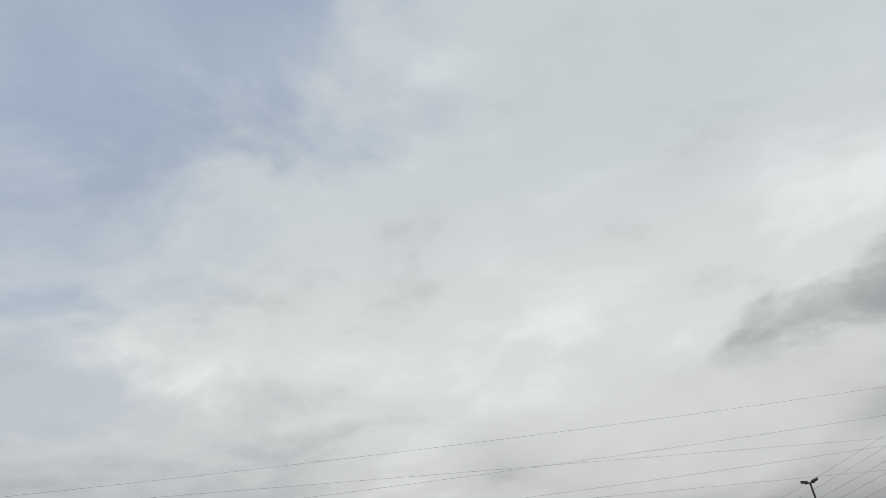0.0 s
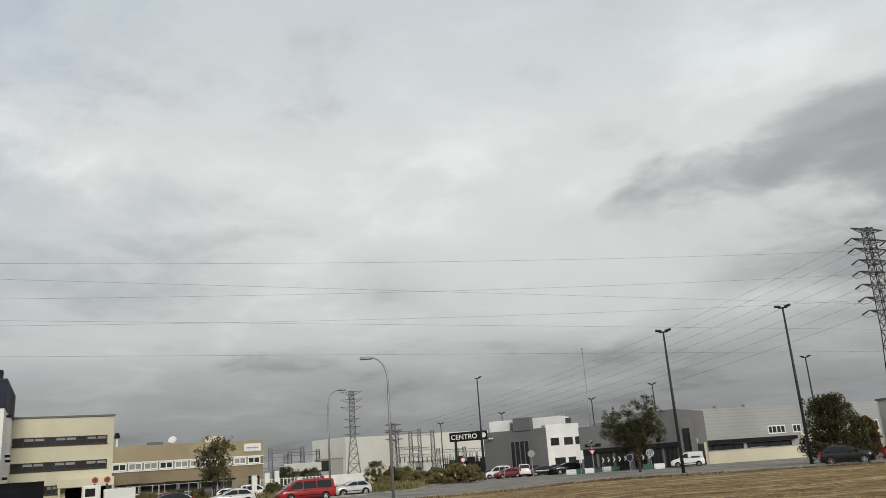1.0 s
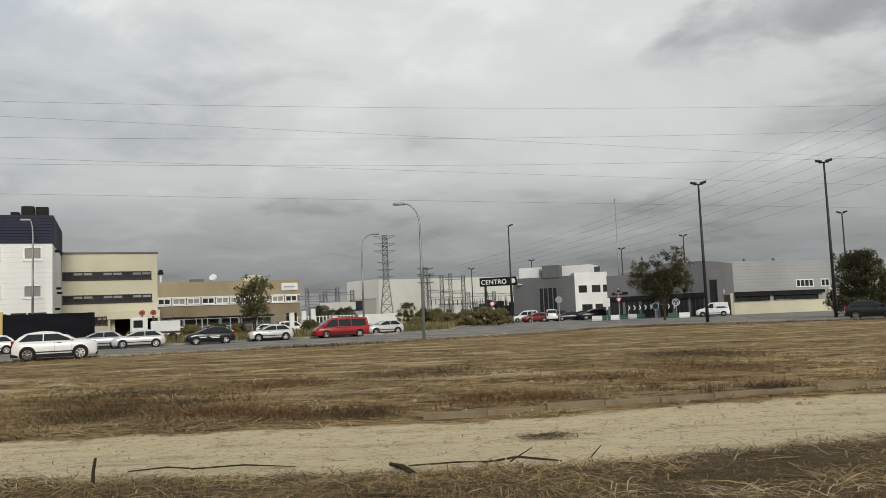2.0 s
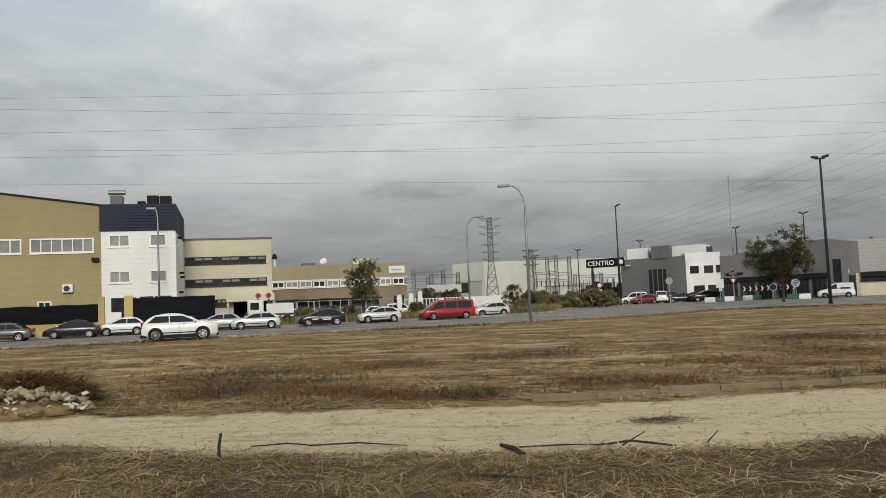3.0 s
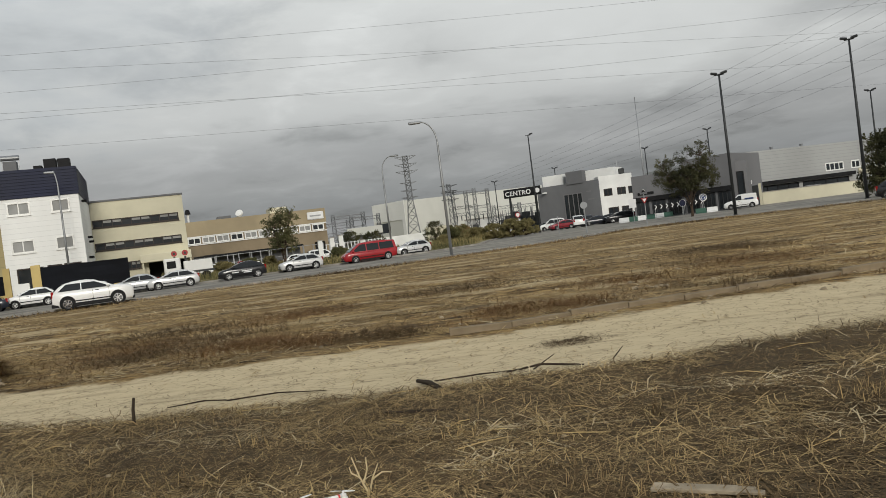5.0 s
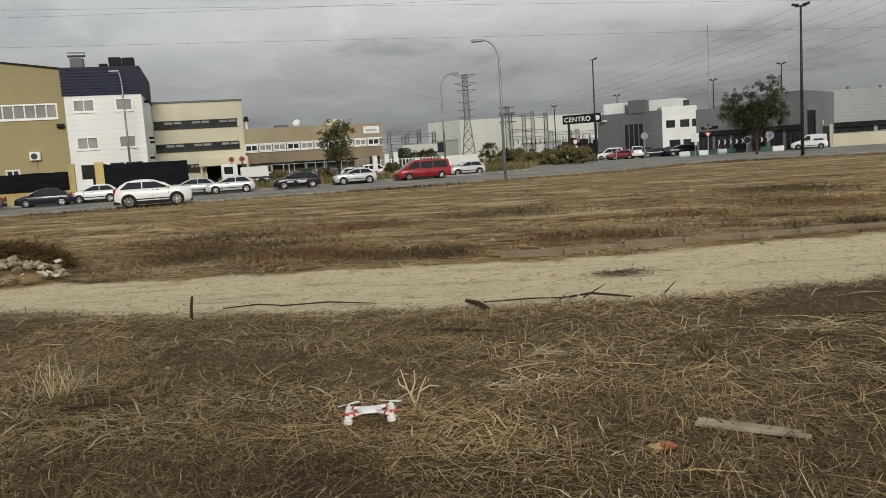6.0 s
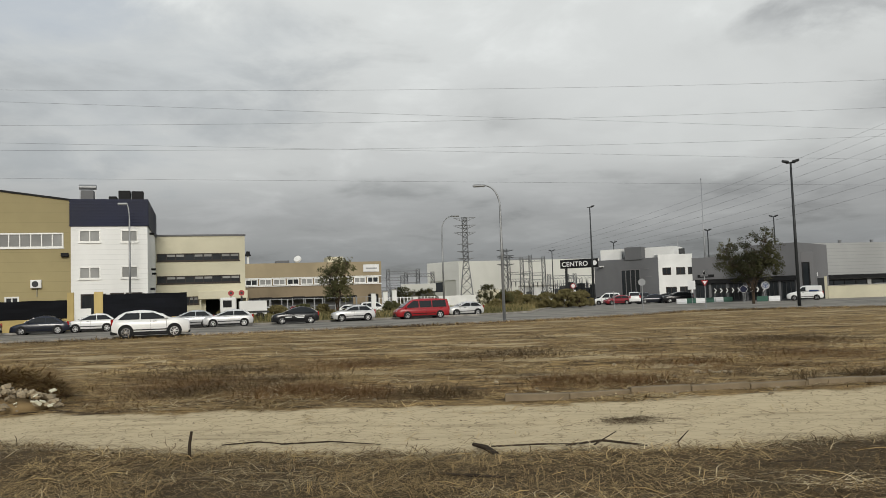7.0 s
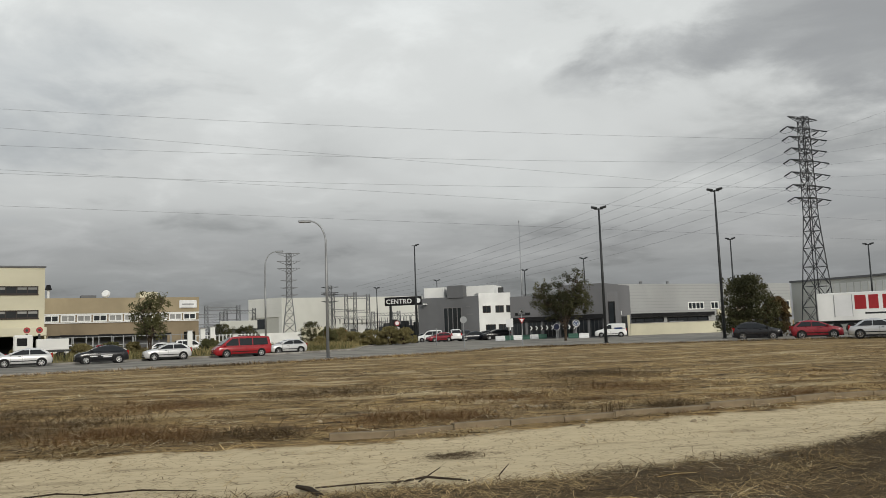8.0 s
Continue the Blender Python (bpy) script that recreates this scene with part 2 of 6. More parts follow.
def tube(points, radii, sides=8, bm=None, cap=True):
    """A tapered round bar along points."""
    bm = bm or bmesh.new()
    rings, pts = [], [Vector(p) for p in points]
    if isinstance(radii, (int, float)):
        radii = [radii] * len(pts)
    for i, p in enumerate(pts):
        d = (pts[min(i + 1, len(pts) - 1)] - pts[max(i - 1, 0)]).normalized()
        a = d.orthogonal().normalized() if abs(d.z) < 0.99 else Vector((1, 0, 0))
        b = d.cross(a).normalized()
        rings.append([bm.verts.new(p + radii[i] * (math.cos(2 * math.pi * k / sides) * a + math.sin(2 * math.pi * k / sides) * b)) for k in range(sides)])
    for r0, r1 in zip(rings, rings[1:]):
        best = min(range(sides), key=lambda s: (r0[0].co - r1[s].co).length)
        for k in range(sides):
            bm.faces.new((r0[k], r0[(k + 1) % sides], r1[(k + 1 + best) % sides], r1[(k + best) % sides]))
    if cap:
        bm.faces.new(rings[0][::-1])
        bm.faces.new(rings[-1])
    return bm


def polar(az, dist, z=0.0):
    return Vector((dist * math.sin(radians(az)), dist * math.cos(radians(az)), z))


def up_at(az, dist, el):
    """The height at which a thing dist away stands el degrees over the eye."""
    return 1.6 + dist * math.tan(radians(el))


def stand(x, y, turn=0.0, z=0.0):
    return pose(x, y, z, 0, 0, turn)


def along(p, q):
    """The turn in degrees that lays local x from p to q."""
    return math.degrees(math.atan2(q[1] - p[1], q[0] - p[0]))


# ---- ground, road, verge ----
def track_edges(x):
    """The near and far edge of the sandy track: it swings away from the eye to both sides."""
    u = abs(x + 1.5)
    near = 8.25 + 0.030 * min(u, 9.0) ** 2 + 0.30 * max(x - 7.5, 0.0)
    far = 12.3 + 0.04 * min(x, 0.0) + 0.27 * max(x, 0.0)
    return near, max(far, near + 1.2)


def track_centre(x):
    near, far = track_edges(x)
    return (near + far) / 2


def track_half(x):
    near, far = track_edges(x)
    return (far - near) / 2


def ground_height(x, y):
    d = math.hypot(x, y)
    h = 0.05 * noise.noise((x * 0.35, y * 0.35, 0)) + 0.03 * noise.noise((x * 1.3, y * 1.3, 3))
    h += 0.018 * noise.noise((x * 4.2, y * 4.2, 7))
    off = abs(y - track_centre(x)) / track_half(x)
    if off < 1.3 and abs(x) < 40:
        h = h * min(1, max(0.25, off - 0.3)) - 0.05 * max(0, 1.15 - off)
    return h * max(0.0, min(1.0, (46 - d) / 12)) - 0.012


def graded(a, b, step, far, grow):
    out, v, s = [], 0.0, step
    while v < far:
        out.append(v)
        if v > b:
            s *= grow
        v += s
    return out + [far]


def build_ground():
    ys = sorted({-v for v in graded(0, 6, 1.0, 2600, 1.5)} | set(graded(0, 22, 0.16, 2600, 1.18)))
    xr = graded(0, 12, 0.20, 2600, 1.16)
    xs = sorted({-v for v in xr} | set(xr))
    verts = [(x, y, ground_height(x, y) if math.hypot(x, y) < 48 else -0.012) for y in ys for x in xs]
    w = len(xs)
    faces = [(j * w + i, j * w + i + 1, (j + 1) * w + i + 1, (j + 1) * w + i) for j in range(len(ys) - 1) for i in range(w - 1)]
    m = bpy.data.materials.new("field_soil")
    m.use_nodes = True
    n, link, math_, mix, ramp, noise_, bands = nodes_of(m.node_tree)
    tc = n("ShaderNodeTexCoord")
    pos = tc.outputs["Object"]
    sep = n("ShaderNodeSeparateXYZ")
    link(pos, sep.inputs[0])
    x, y, _z = sep.outputs
    wob = math_("MULTIPLY", math_("SUBTRACT", noise_(pos, 0.9, 7.0, 0.68), 0.5), 1.7)
    u = math_("MINIMUM", math_("ABSOLUTE", math_("ADD", x, 1.5)), 9.0)
    near_edge = math_("ADD", math_("ADD", 8.25, math_("MULTIPLY", math_("MULTIPLY", u, u), 0.030)), math_("MULTIPLY", math_("MAXIMUM", math_("SUBTRACT", x, 7.5), 0.0), 0.30))
    far_edge = math_("ADD", math_("ADD", 12.3, math_("MULTIPLY", math_("MINIMUM", x, 0.0), 0.04)), math_("MULTIPLY", math_("MAXIMUM", x, 0.0), 0.27))
    far_edge = math_("MAXIMUM", far_edge, math_("ADD", near_edge, 1.2))
    centre = math_("MULTIPLY", math_("ADD", near_edge, far_edge), 0.5)
    off = math_("SUBTRACT", math_("ABSOLUTE", math_("SUBTRACT", y, centre)), math_("MULTIPLY", math_("SUBTRACT", far_edge, near_edge), 0.5))
    off = math_("ADD", math_("ADD", off, wob), 0.12)
    on_track = ramp(math_("ADD", math_("DIVIDE", off, 2.0), 0.5), [(0.40, 1.0), (0.58, 0.0)])
    coarse = noise_(pos, 0.32, 5.0, 0.6, 0.5)
    mid = noise_(pos, 2.2, 6.0, 0.65, 0.6)
    fibre = noise_(bands(pos, (3.0, 16.0, 1.0)), 3.0, 5.0, 0.7, 1.0)
    fine = noise_(pos, 26.0, 5.0, 0.7)
    soil = mix(coarse, (0.110, 0.068, 0.027), (0.26, 0.166, 0.066))
    soil = mix(ramp(mid, [(0.44, 0.0), (0.64, 1.0)]), soil, (0.31, 0.215, 0.098))
    soil = mix(ramp(fibre, [(0.5, 0.0), (0.66, 0.8)]), soil, (0.33, 0.24, 0.12))
    soil = mix(ramp(fine, [(0.35, 0.6), (0.52, 0.0)]), soil, (0.045, 0.031, 0.019))
    clump = noise_(bands(pos, (0.30, 0.85, 1.0)), 1.1, 6.0, 0.62, 0.8)
    soil = mix(ramp(clump, [(0.52, 0.0), (0.62, 0.78)]), soil, (0.050, 0.032, 0.017))
    # matted straw and rotted clumps past the track
    mat_ = noise_(bands(pos, (0.55, 1.9, 1.0)), 2.6, 9.0, 0.72, 0.7)
    soil = mix(ramp(mat_, [(0.515, 0.0), (0.60, 0.9)]), soil, (0.42, 0.282, 0.118))
    soil = mix(ramp(mat_, [(0.39, 0.92), (0.48, 0.0)]), soil, (0.036, 0.024, 0.014))
    # bare sandy places past the track
    stretch = noise_(bands(pos, (0.22, 0.75, 1.0)), 1.0, 4.0, 0.55, 0.6)
    bare = math_("MULTIPLY", ramp(stretch, [(0.53, 0.0), (0.62, 1.0)]), ramp(math_("DIVIDE", y, 60.0), [(0.24, 0.0), (0.3, 0.8)]))
    soil = mix(bare, soil, (0.47, 0.37, 0.215))
    dirt = mix(mid, (0.47, 0.38, 0.235), (0.65, 0.535, 0.345))
    dirt = mix(ramp(noise_(bands(pos, (0.5, 2.5, 1.0)), 1.2, 4.0), [(0.5, 0.0), (0.75, 0.5)]), dirt, (0.24, 0.185, 0.11))
    crack = n("ShaderNodeTexVoronoi", Scale=3.0)
    crack.feature = "DISTANCE_TO_EDGE"
    warp = n("ShaderNodeVectorMath")
    warp.operation = "ADD"
    wn = n("ShaderNodeTexNoise", Scale=2.0)
    link(pos, wn.inputs["Vector"])
    link(pos, warp.inputs[0])
    link(wn.outputs["Color"], warp.inputs[1])
    link(warp.outputs[0], crack.inputs["Vector"])
    dirt = mix(ramp(crack.outputs["Distance"], [(0.0, 0.75), (0.03, 0.0)]), dirt, (0.17, 0.125, 0.075))
    near = ramp(math_("DIVIDE", math_("SUBTRACT", y, centre), 4.0), [(0.0, 1.0), (0.1, 0.0)])
    loam = mix(mid, (0.048, 0.035, 0.020), (0.150, 0.111, 0.062))
    grit = noise_(pos, 85.0, 4.0, 0.75)
    loam = mix(ramp(grit, [(0.40, 0.7), (0.50, 0.0)]), loam, (0.028, 0.020, 0.012))
    loam = mix(ramp(grit, [(0.56, 0.0), (0.66, 0.6)]), loam, (0.24, 0.18, 0.10))
    loam = mix(ramp(fine, [(0.35, 0.6), (0.52, 0.0)]), loam, (0.030, 0.022, 0.013))
    loam = mix(ramp(fibre, [(0.56, 0.0), (0.70, 0.6)]), loam, (0.24, 0.175, 0.09))
    soil = mix(near, soil, loam)
    col = mix(on_track, soil, dirt)
    bs = n("ShaderNodeBsdfPrincipled", Roughness=0.97)
    bs.inputs["Specular IOR Level"].default_value = 0.15
    link(col, bs.inputs["Base Color"])
    bump = n("ShaderNodeBump", Strength=0.7, Distance=0.05)
    link(math_("ADD", math_("MULTIPLY", mid, 0.6), math_("MULTIPLY", fine, 0.4)), bump.inputs["Height"])
    link(bump.outputs[0], bs.inputs["Normal"])
    out = n("ShaderNodeOutputMaterial")
    link(bs.outputs[0], out.inputs[0])
    ob = raw("ground", verts, faces, m, smooth=True)
    tagged(ob, "rough stubble field of brown soil crossed by a sandy track", "ground", kind="structure")


build_ground()


def sheet(name, points, z, material, label, category, thick=0.12):
    """A flat polygon of ground cover with a real edge."""
    bm = bmesh.new()
    top = [bm.verts.new((x, y, z)) for x, y in points]
    low = [bm.verts.new((x, y, z - thick)) for x, y in points]
    bm.faces.new(top)
    k = len(points)
    for i in range(k):
        bm.faces.new((top[i], low[i], low[(i + 1) % k], top[(i + 1) % k]))
    bmesh.ops.recalc_face_normals(bm, faces=bm.faces[:])
    bmesh.ops.triangulate(bm, faces=[f for f in bm.faces if len(f.verts) > 4])
    return tagged(part(name, bm, material), label, category, kind="structure")


NEAR_EDGE = [(-160, -12), (-32, 41), (-13, 49.0), (-2.8, 53), (5, 58.5), (10.5, 66), (15, 67.5), (20, 66), (31, 61), (42, 55), (110, 18)]
sheet("road", NEAR_EDGE + [(200, 60), (200, 240), (8, 240), (-30, 180), (-160, 60)], 0.02, M["asphalt"],
      "pale grey worn asphalt of a wide street and junction", "road")
VERGE = [(-160, 4), (-46, 57.2), (-21, 69.2), (-6.5, 76.5), (-1.5, 84), (-0.5, 100), (4, 132), (4, 236), (-160, 236)]
sheet("verge_ground", VERGE, 0.14, M["verge"], "weedy raised verge of dry grass beyond the street", "verge")
kerb_line = [(-160, 4), (-46, 57.2), (-21, 69.2), (-6.5, 76.5), (-1.5, 84), (-0.5, 100), (4, 132)]


def strip(name, line, width, z0, z1, material, label, category):
    bm = bmesh.new()
    rows = []
    for i, p in enumerate(line):
        a, b = Vector(line[max(0, i - 1)]), Vector(line[min(len(line) - 1, i + 1)])
        d = (b - a).normalized()
        nrm = Vector((d.y, -d.x))
        p = Vector(p)
        rows.append([bm.verts.new((*(p + nrm * s), z)) for s, z in ((width / 2, z0), (width / 2, z1), (-width / 2, z1), (-width / 2, z0))])
    for r0, r1 in zip(rows, rows[1:]):
        for k in range(3):
            bm.faces.new((r0[k], r0[k + 1], r1[k + 1], r1[k]))
    bmesh.ops.recalc_face_normals(bm, faces=bm.faces[:])
    return tagged(part(name, bm, material), label, category, kind="structure")


strip("kerb_far", kerb_line, 0.3, 0.0, 0.17, M["kerb"], "pale concrete kerb along the far side of the street", "kerb")
strip("kerb_near", [(x, y + 0.2) for x, y in NEAR_EDGE], 0.25, -0.02, 0.12, M["kerb"], "broken concrete kerb at the edge of the field", "kerb")


# ---- buildings ----
def wall_mesh(width, height, openings, thick=0.3):
    """An upright wall on local x and z, front at y = 0, with openings (x0, x1, z0, z1) through it."""
    bm = bmesh.new()
    xs = sorted({0.0, width, *[v for o in openings for v in o[:2]]})
    zs = sorted({0.0, height, *[v for o in openings for v in o[2:]]})
    solid = {}
    for i in range(len(xs) - 1):
        for k in range(len(zs) - 1):
            cx, cz = (xs[i] + xs[i + 1]) / 2, (zs[k] + zs[k + 1]) / 2
            solid[i, k] = not any(o[0] < cx < o[1] and o[2] < cz < o[3] for o in openings)
    cache = {}

    def v(x, y, z):
        key = (round(x, 4), round(y, 4), round(z, 4))
        if key not in cache:
            cache[key] = bm.verts.new((x, y, z))
        return cache[key]

    for (i, k), s in solid.items():
        if not s:
            continue
        x0, x1, z0, z1 = xs[i], xs[i + 1], zs[k], zs[k + 1]
        bm.faces.new((v(x0, 0, z0), v(x1, 0, z0), v(x1, 0, z1), v(x0, 0, z1)))
        bm.faces.new((v(x0, thick, z1), v(x1, thick, z1), v(x1, thick, z0), v(x0, thick, z0)))
        for di, dk, a, b in ((-1, 0, (x0, z0), (x0, z1)), (1, 0, (x1, z1), (x1, z0)), (0, -1, (x1, z0), (x0, z0)), (0, 1, (x0, z1), (x1, z1))):
            if not solid.get((i + di, k + dk), False):
                bm.faces.new((v(a[0], 0, a[1]), v(b[0], 0, b[1]), v(b[0], thick, b[1]), v(a[0], thick, a[1])))
    return bm


def window(parent, x0, x1, z0, z1, lights=2, frame_mat="alu", pane="glass", bar=0.07, depth=0.1, blind=0.0, sill=True):
    """A framed window set into an opening of a wall at local y = 0."""
    w = new("window")
    w.parent = parent
    bm = bmesh.new()
    for a in ((x0 - 0.04, x1 + 0.04, z1 - bar, z1 + 0.04), (x0 - 0.04, x1 + 0.04, z0 - 0.04, z0 + bar), (x0 - 0.04, x0 + bar, z0 + bar, z1 - bar), (x1 - bar, x1 + 0.04, z0 + bar, z1 - bar)):
        box(a[0], a[1], -0.03, depth, a[2], a[3], bm=bm)
    for i in range(1, lights):
        xm = x0 + (x1 - x0) * i / lights
        box(xm - bar / 2, xm + bar / 2, -0.01, depth, z0 + bar, z1 - bar, bm=bm)
    part("window_frame", bm, M[frame_mat], w)
    for i in range(lights):
        a, b = x0 + (x1 - x0) * i / lights, x0 + (x1 - x0) * (i + 1) / lights
        part("pane", box(a + bar / 2, b - bar / 2, depth * 0.6, depth * 0.6 + 0.02, z0 + bar, z1 - bar), M[pane], w)
        if blind and (i * 7 + int(x0 * 3)) % 3:
            part("blind", box(a + bar, b - bar, depth * 0.6 - 0.03, depth * 0.6 - 0.015, z1 - bar - (z1 - z0 - 2 * bar) * blind, z1 - bar), M["blind"], w)
    if sill:
        part("sill", box(x0 - 0.1, x1 + 0.1, -0.1, 0.06, z0 - 0.12, z0 - 0.045), M[frame_mat], w)
    return w


def shell(name, p, q, depth, height, front, label, wins, roof_mat="mid_grey", sides=None, parapet=0.25):
    """A building on the front line p-q (left to right as seen from the street). wins: (x0, x1, z0, z1, style) in metres of the front."""
    length = math.hypot(q[0] - p[0], q[1] - p[1])
    b = thing(name, stand(p[0], p[1], along(p, q)), label, "building")
    part("wall", wall_mesh(length, height, [w[:4] for w in wins]), M[front], b)
    side = M[sides or front]
    part("wall", box(0.004, 0.3, 0.304, depth - 0.304, 0, height), side, b)
    part("wall", box(length - 0.3, length - 0.004, 0.304, depth - 0.304, 0, height), side, b)
    part("wall", box(0, length, depth - 0.3, depth, 0, height), side, b)
    part("roof", box(0.3, length - 0.3, 0.3, depth - 0.3, height - parapet - 0.2, height - parapet), M[roof_mat], b)
    part("floor_slab", box(0.3, length - 0.3, 0.32, depth - 0.3, 0.0, 0.1), M["kerb"], b)
    for w in wins:
        st = w[4]
        if st:
            window(b, *w[:4], **st)
    return b, length


# pane "blind": glass with its pale brightness painted in as base colour
ALU2 = dict(lights=2, frame_mat="alu", pane="blind", bar=0.09)
STRIP = dict(lights=6, frame_mat="alu", pane="blind", bar=0.10, blind=0.0)
DARKSTRIP = dict(lights=9, frame_mat="brown_metal", pane="glass", bar=0.07, blind=0.4)

UX, UY = math.cos(radians(24.2)), math.sin(radians(24.2))


def shift(p, s, d=0.0):
    """From p, s metres along the street and d metres away from it."""
    return (p[0] + s * UX - d * UY, p[1] + s * UY + d * UX)


# white office block with the navy top
WB = tuple(polar(-32.55, 80)[:2])
WBW = 6.62
wins = [(x, x + w_, z, z + 1.1, ALU2) for z in (8.1, 4.7) for x, w_ in ((0.7, 1.8), (4.3, 1.45))]
wins += [(0.85, 2.0, 1.2, 3.25, dict(lights=1, frame_mat="brown_metal", pane="glass", sill=False)), (2.15, 2.95, 1.9, 3.25, dict(lights=1, frame_mat="brown_metal", pane="glass", sill=False)),
         (3.35, 4.5, 1.9, 3.3, dict(lights=2, frame_mat="brown_metal", pane="glass", sill=False)), (4.7, 6.1, 1.9, 3.3, dict(lights=2, frame_mat="brown_metal", pane="glass", sill=False))]
office, L = shell("office_building", WB, shift(WB, WBW), 13.0, 9.55, "white_clad", "white clad three-storey office building with a navy metal top", wins)
part("attic", box(-0.08, WBW + 0.08, -0.08, 13.05, 9.55, 12.1), M["navy"], office, "dark navy ribbed metal attic")
for i in range(9):
    part("slat", box(-0.13, WBW + 0.13, -0.13, -0.08, 9.6 + i * 0.28, 9.74 + i * 0.28), M["navy"], office)
    part("slat", box(WBW + 0.08, WBW + 0.13, -0.08, 13.0, 9.6 + i * 0.28, 9.74 + i * 0.28), M["navy"], office)
for x0, x1, z1 in ((3.2, 3.9, 12.45), (4.05, 5.1, 13.0), (5.2, 6.25, 12.95)):
    part("roof_unit", box(x0, x1, 0.5, 1.6, 12.1, z1, 0.04), M["black"], office, "black rooftop box")
part("roof_unit", box(0.8, 1.9, 0.4, 1.4, 12.1, 13.0, 0.04), M["dark_grey"], office, "sloped solar collector")
part("tank", tube([(0.6, 0.9, 13.35), (2.1, 0.9, 13.35)], 0.24, 12), M["galv"], office, "silver solar water tank")
for x in (0.65, 2.0):
    part("strut", box(x, x + 0.06, 0.87, 0.93, 12.1, 13.2), M["galv"], office)
for y, z in ((3.0, 9.0), (5.0, 5.6), (6.0, 5.2), (3.5, 3.6)):
    part("wall_lamp", box(WBW, WBW + 0.45, y, y + 0.25, z, z + 0.22, 0.04), M["black"], office, "black wall-mounted fitting")

# tan gabled warehouse beside it
HALLW = 24.4
HALL = shift(WB, -HALLW, -0.15)
hw = [(24.2 - 0.45 - 5.35, 24.2 - 0.45, 7.65, 8.95, STRIP), (24.2 - 6.55 - 5.35, 24.2 - 6.55, 7.65, 8.95, STRIP), (24.2 - 13.0 - 5.35, 24.2 - 13.0, 7.65, 8.95, STRIP), (2.0, 4.4, 7.65, 8.95, dict(lights=3, frame_mat="alu", pane="blind", bar=0.1)),
      (19.0, 20.1, 2.4, 3.2, dict(lights=2, frame_mat="alu", pane="glass", bar=0.1))]
hall = thing("warehouse", stand(HALL[0], HALL[1], along(HALL, WB)), "tan clad gabled warehouse with white strip windows", "building")
part("wall", wall_mesh(HALLW, 11.0, [w[:4] for w in hw]), M["tan_clad"], hall)
bm = bmesh.new()
gable = [(0, 11.004), (HALLW, 11.004), (HALLW, 11.95), (14.9, 13.25), (0, 11.2)]
fr = [bm.verts.new((x, 0, z)) for x, z in gable]
bk = [bm.verts.new((x, 0.3, z)) for x, z in gable]
bm.faces.new(fr)
bm.faces.new(bk[::-1])
for i in range(5):
    bm.faces.new((fr[i], bk[i], bk[(i + 1) % 5], fr[(i + 1) % 5]))
bmesh.ops.recalc_face_normals(bm, faces=bm.faces[:])
part("gable", bm, M["tan_clad"], hall)
for a, c in (((0, 11.2), (14.9, 13.25)), ((14.9, 13.25), (HALLW, 11.95))):
    bm = bmesh.new()
    q = [bm.verts.new((x, y, z + dz)) for y in (-0.12, 30) for x, z in (a, c) for dz in (0.0, 0.16)]
    for f in ((0, 2, 3, 1), (4, 5, 7, 6), (0, 1, 5, 4), (2, 6, 7, 3), (1, 3, 7, 5), (0, 4, 6, 2)):
        bm.faces.new([q[i] for i in f])
    bmesh.ops.recalc_face_normals(bm, faces=bm.faces[:])
    part("roof", bm, M["black"], hall, "dark metal roof sheet")
part("wall", box(0, 0.3, 0.304, 30, 0, 11.2), M["tan_clad"], hall)
for w in hw:
    window(hall, *w[:4], **w[4])
part("floodlight", box(HALLW - 0.8, HALLW - 0.15, -0.4, -0.02, 6.75, 7.1, 0.05), M["black"], hall)
part("floodlight", box(HALLW - 15.3, HALLW - 14.7, -0.4, -0.02, 6.75, 7.1, 0.05), M["black"], hall)
ac = part("air_conditioner", box(21.1, 22.0, -0.4, -0.06, 3.95, 4.7, 0.04), M["white_paint"], hall, "white outdoor air conditioner unit")
part("fan_grille", tube([(21.5, -0.43, 4.32), (21.5, -0.39, 4.32)], 0.27, 16), M["dark_steel"], ac)
part("pipe", tube([(21.6, -0.1, 3.95), (21.6, -0.1, 3.2)], 0.03, 6), M["galv"], hall)

# yellow wall with the black sheet fence, and the white door
fence = thing("boundary_wall", stand(*shift(HALL, -12, -5.5), along(HALL, WB)), "yellow rendered wall topped with a black sheet fence", "wall", kind="structure")
FW = 12 + HALLW
part("plinth", box(0, FW + 0.5, 0, 0.25, 0, 1.15), M["yellow_wall"], fence)


def fence_sheet(x0, x1, z0, z1, seed):
    """A wrinkled hanging sheet with an uneven top."""
    bm = bmesh.new()
    nx, nz = int((x1 - x0) / 0.35), 5
    grid = []
    for s_ in (0.0, 0.02):
        for k in range(nz + 1):
            for i in range(nx + 1):
                x, f = x0 + (x1 - x0) * i / nx, k / nz
                z = z0 + (z1 - z0) * f + (0.07 * noise.noise((x * 0.6, seed, 0)) if k == nz else 0)
                grid.append(bm.verts.new((x, 0.1 + s_ + 0.16 * noise.noise((x * 0.35, z * 3.4, seed)) * math.sin(math.pi * (0.1 + 0.8 * f)), z)))
    row_, lay = nx + 1, (nx + 1) * (nz + 1)
    for k in range(nz):
        for i in range(nx):
            a_ = k * row_ + i
            bm.faces.new([grid[j] for j in (a_, a_ + 1, a_ + row_ + 1, a_ + row_)])
            bm.faces.new([grid[lay + j] for j in (a_ + row_, a_ + row_ + 1, a_ + 1, a_)])
    return bm


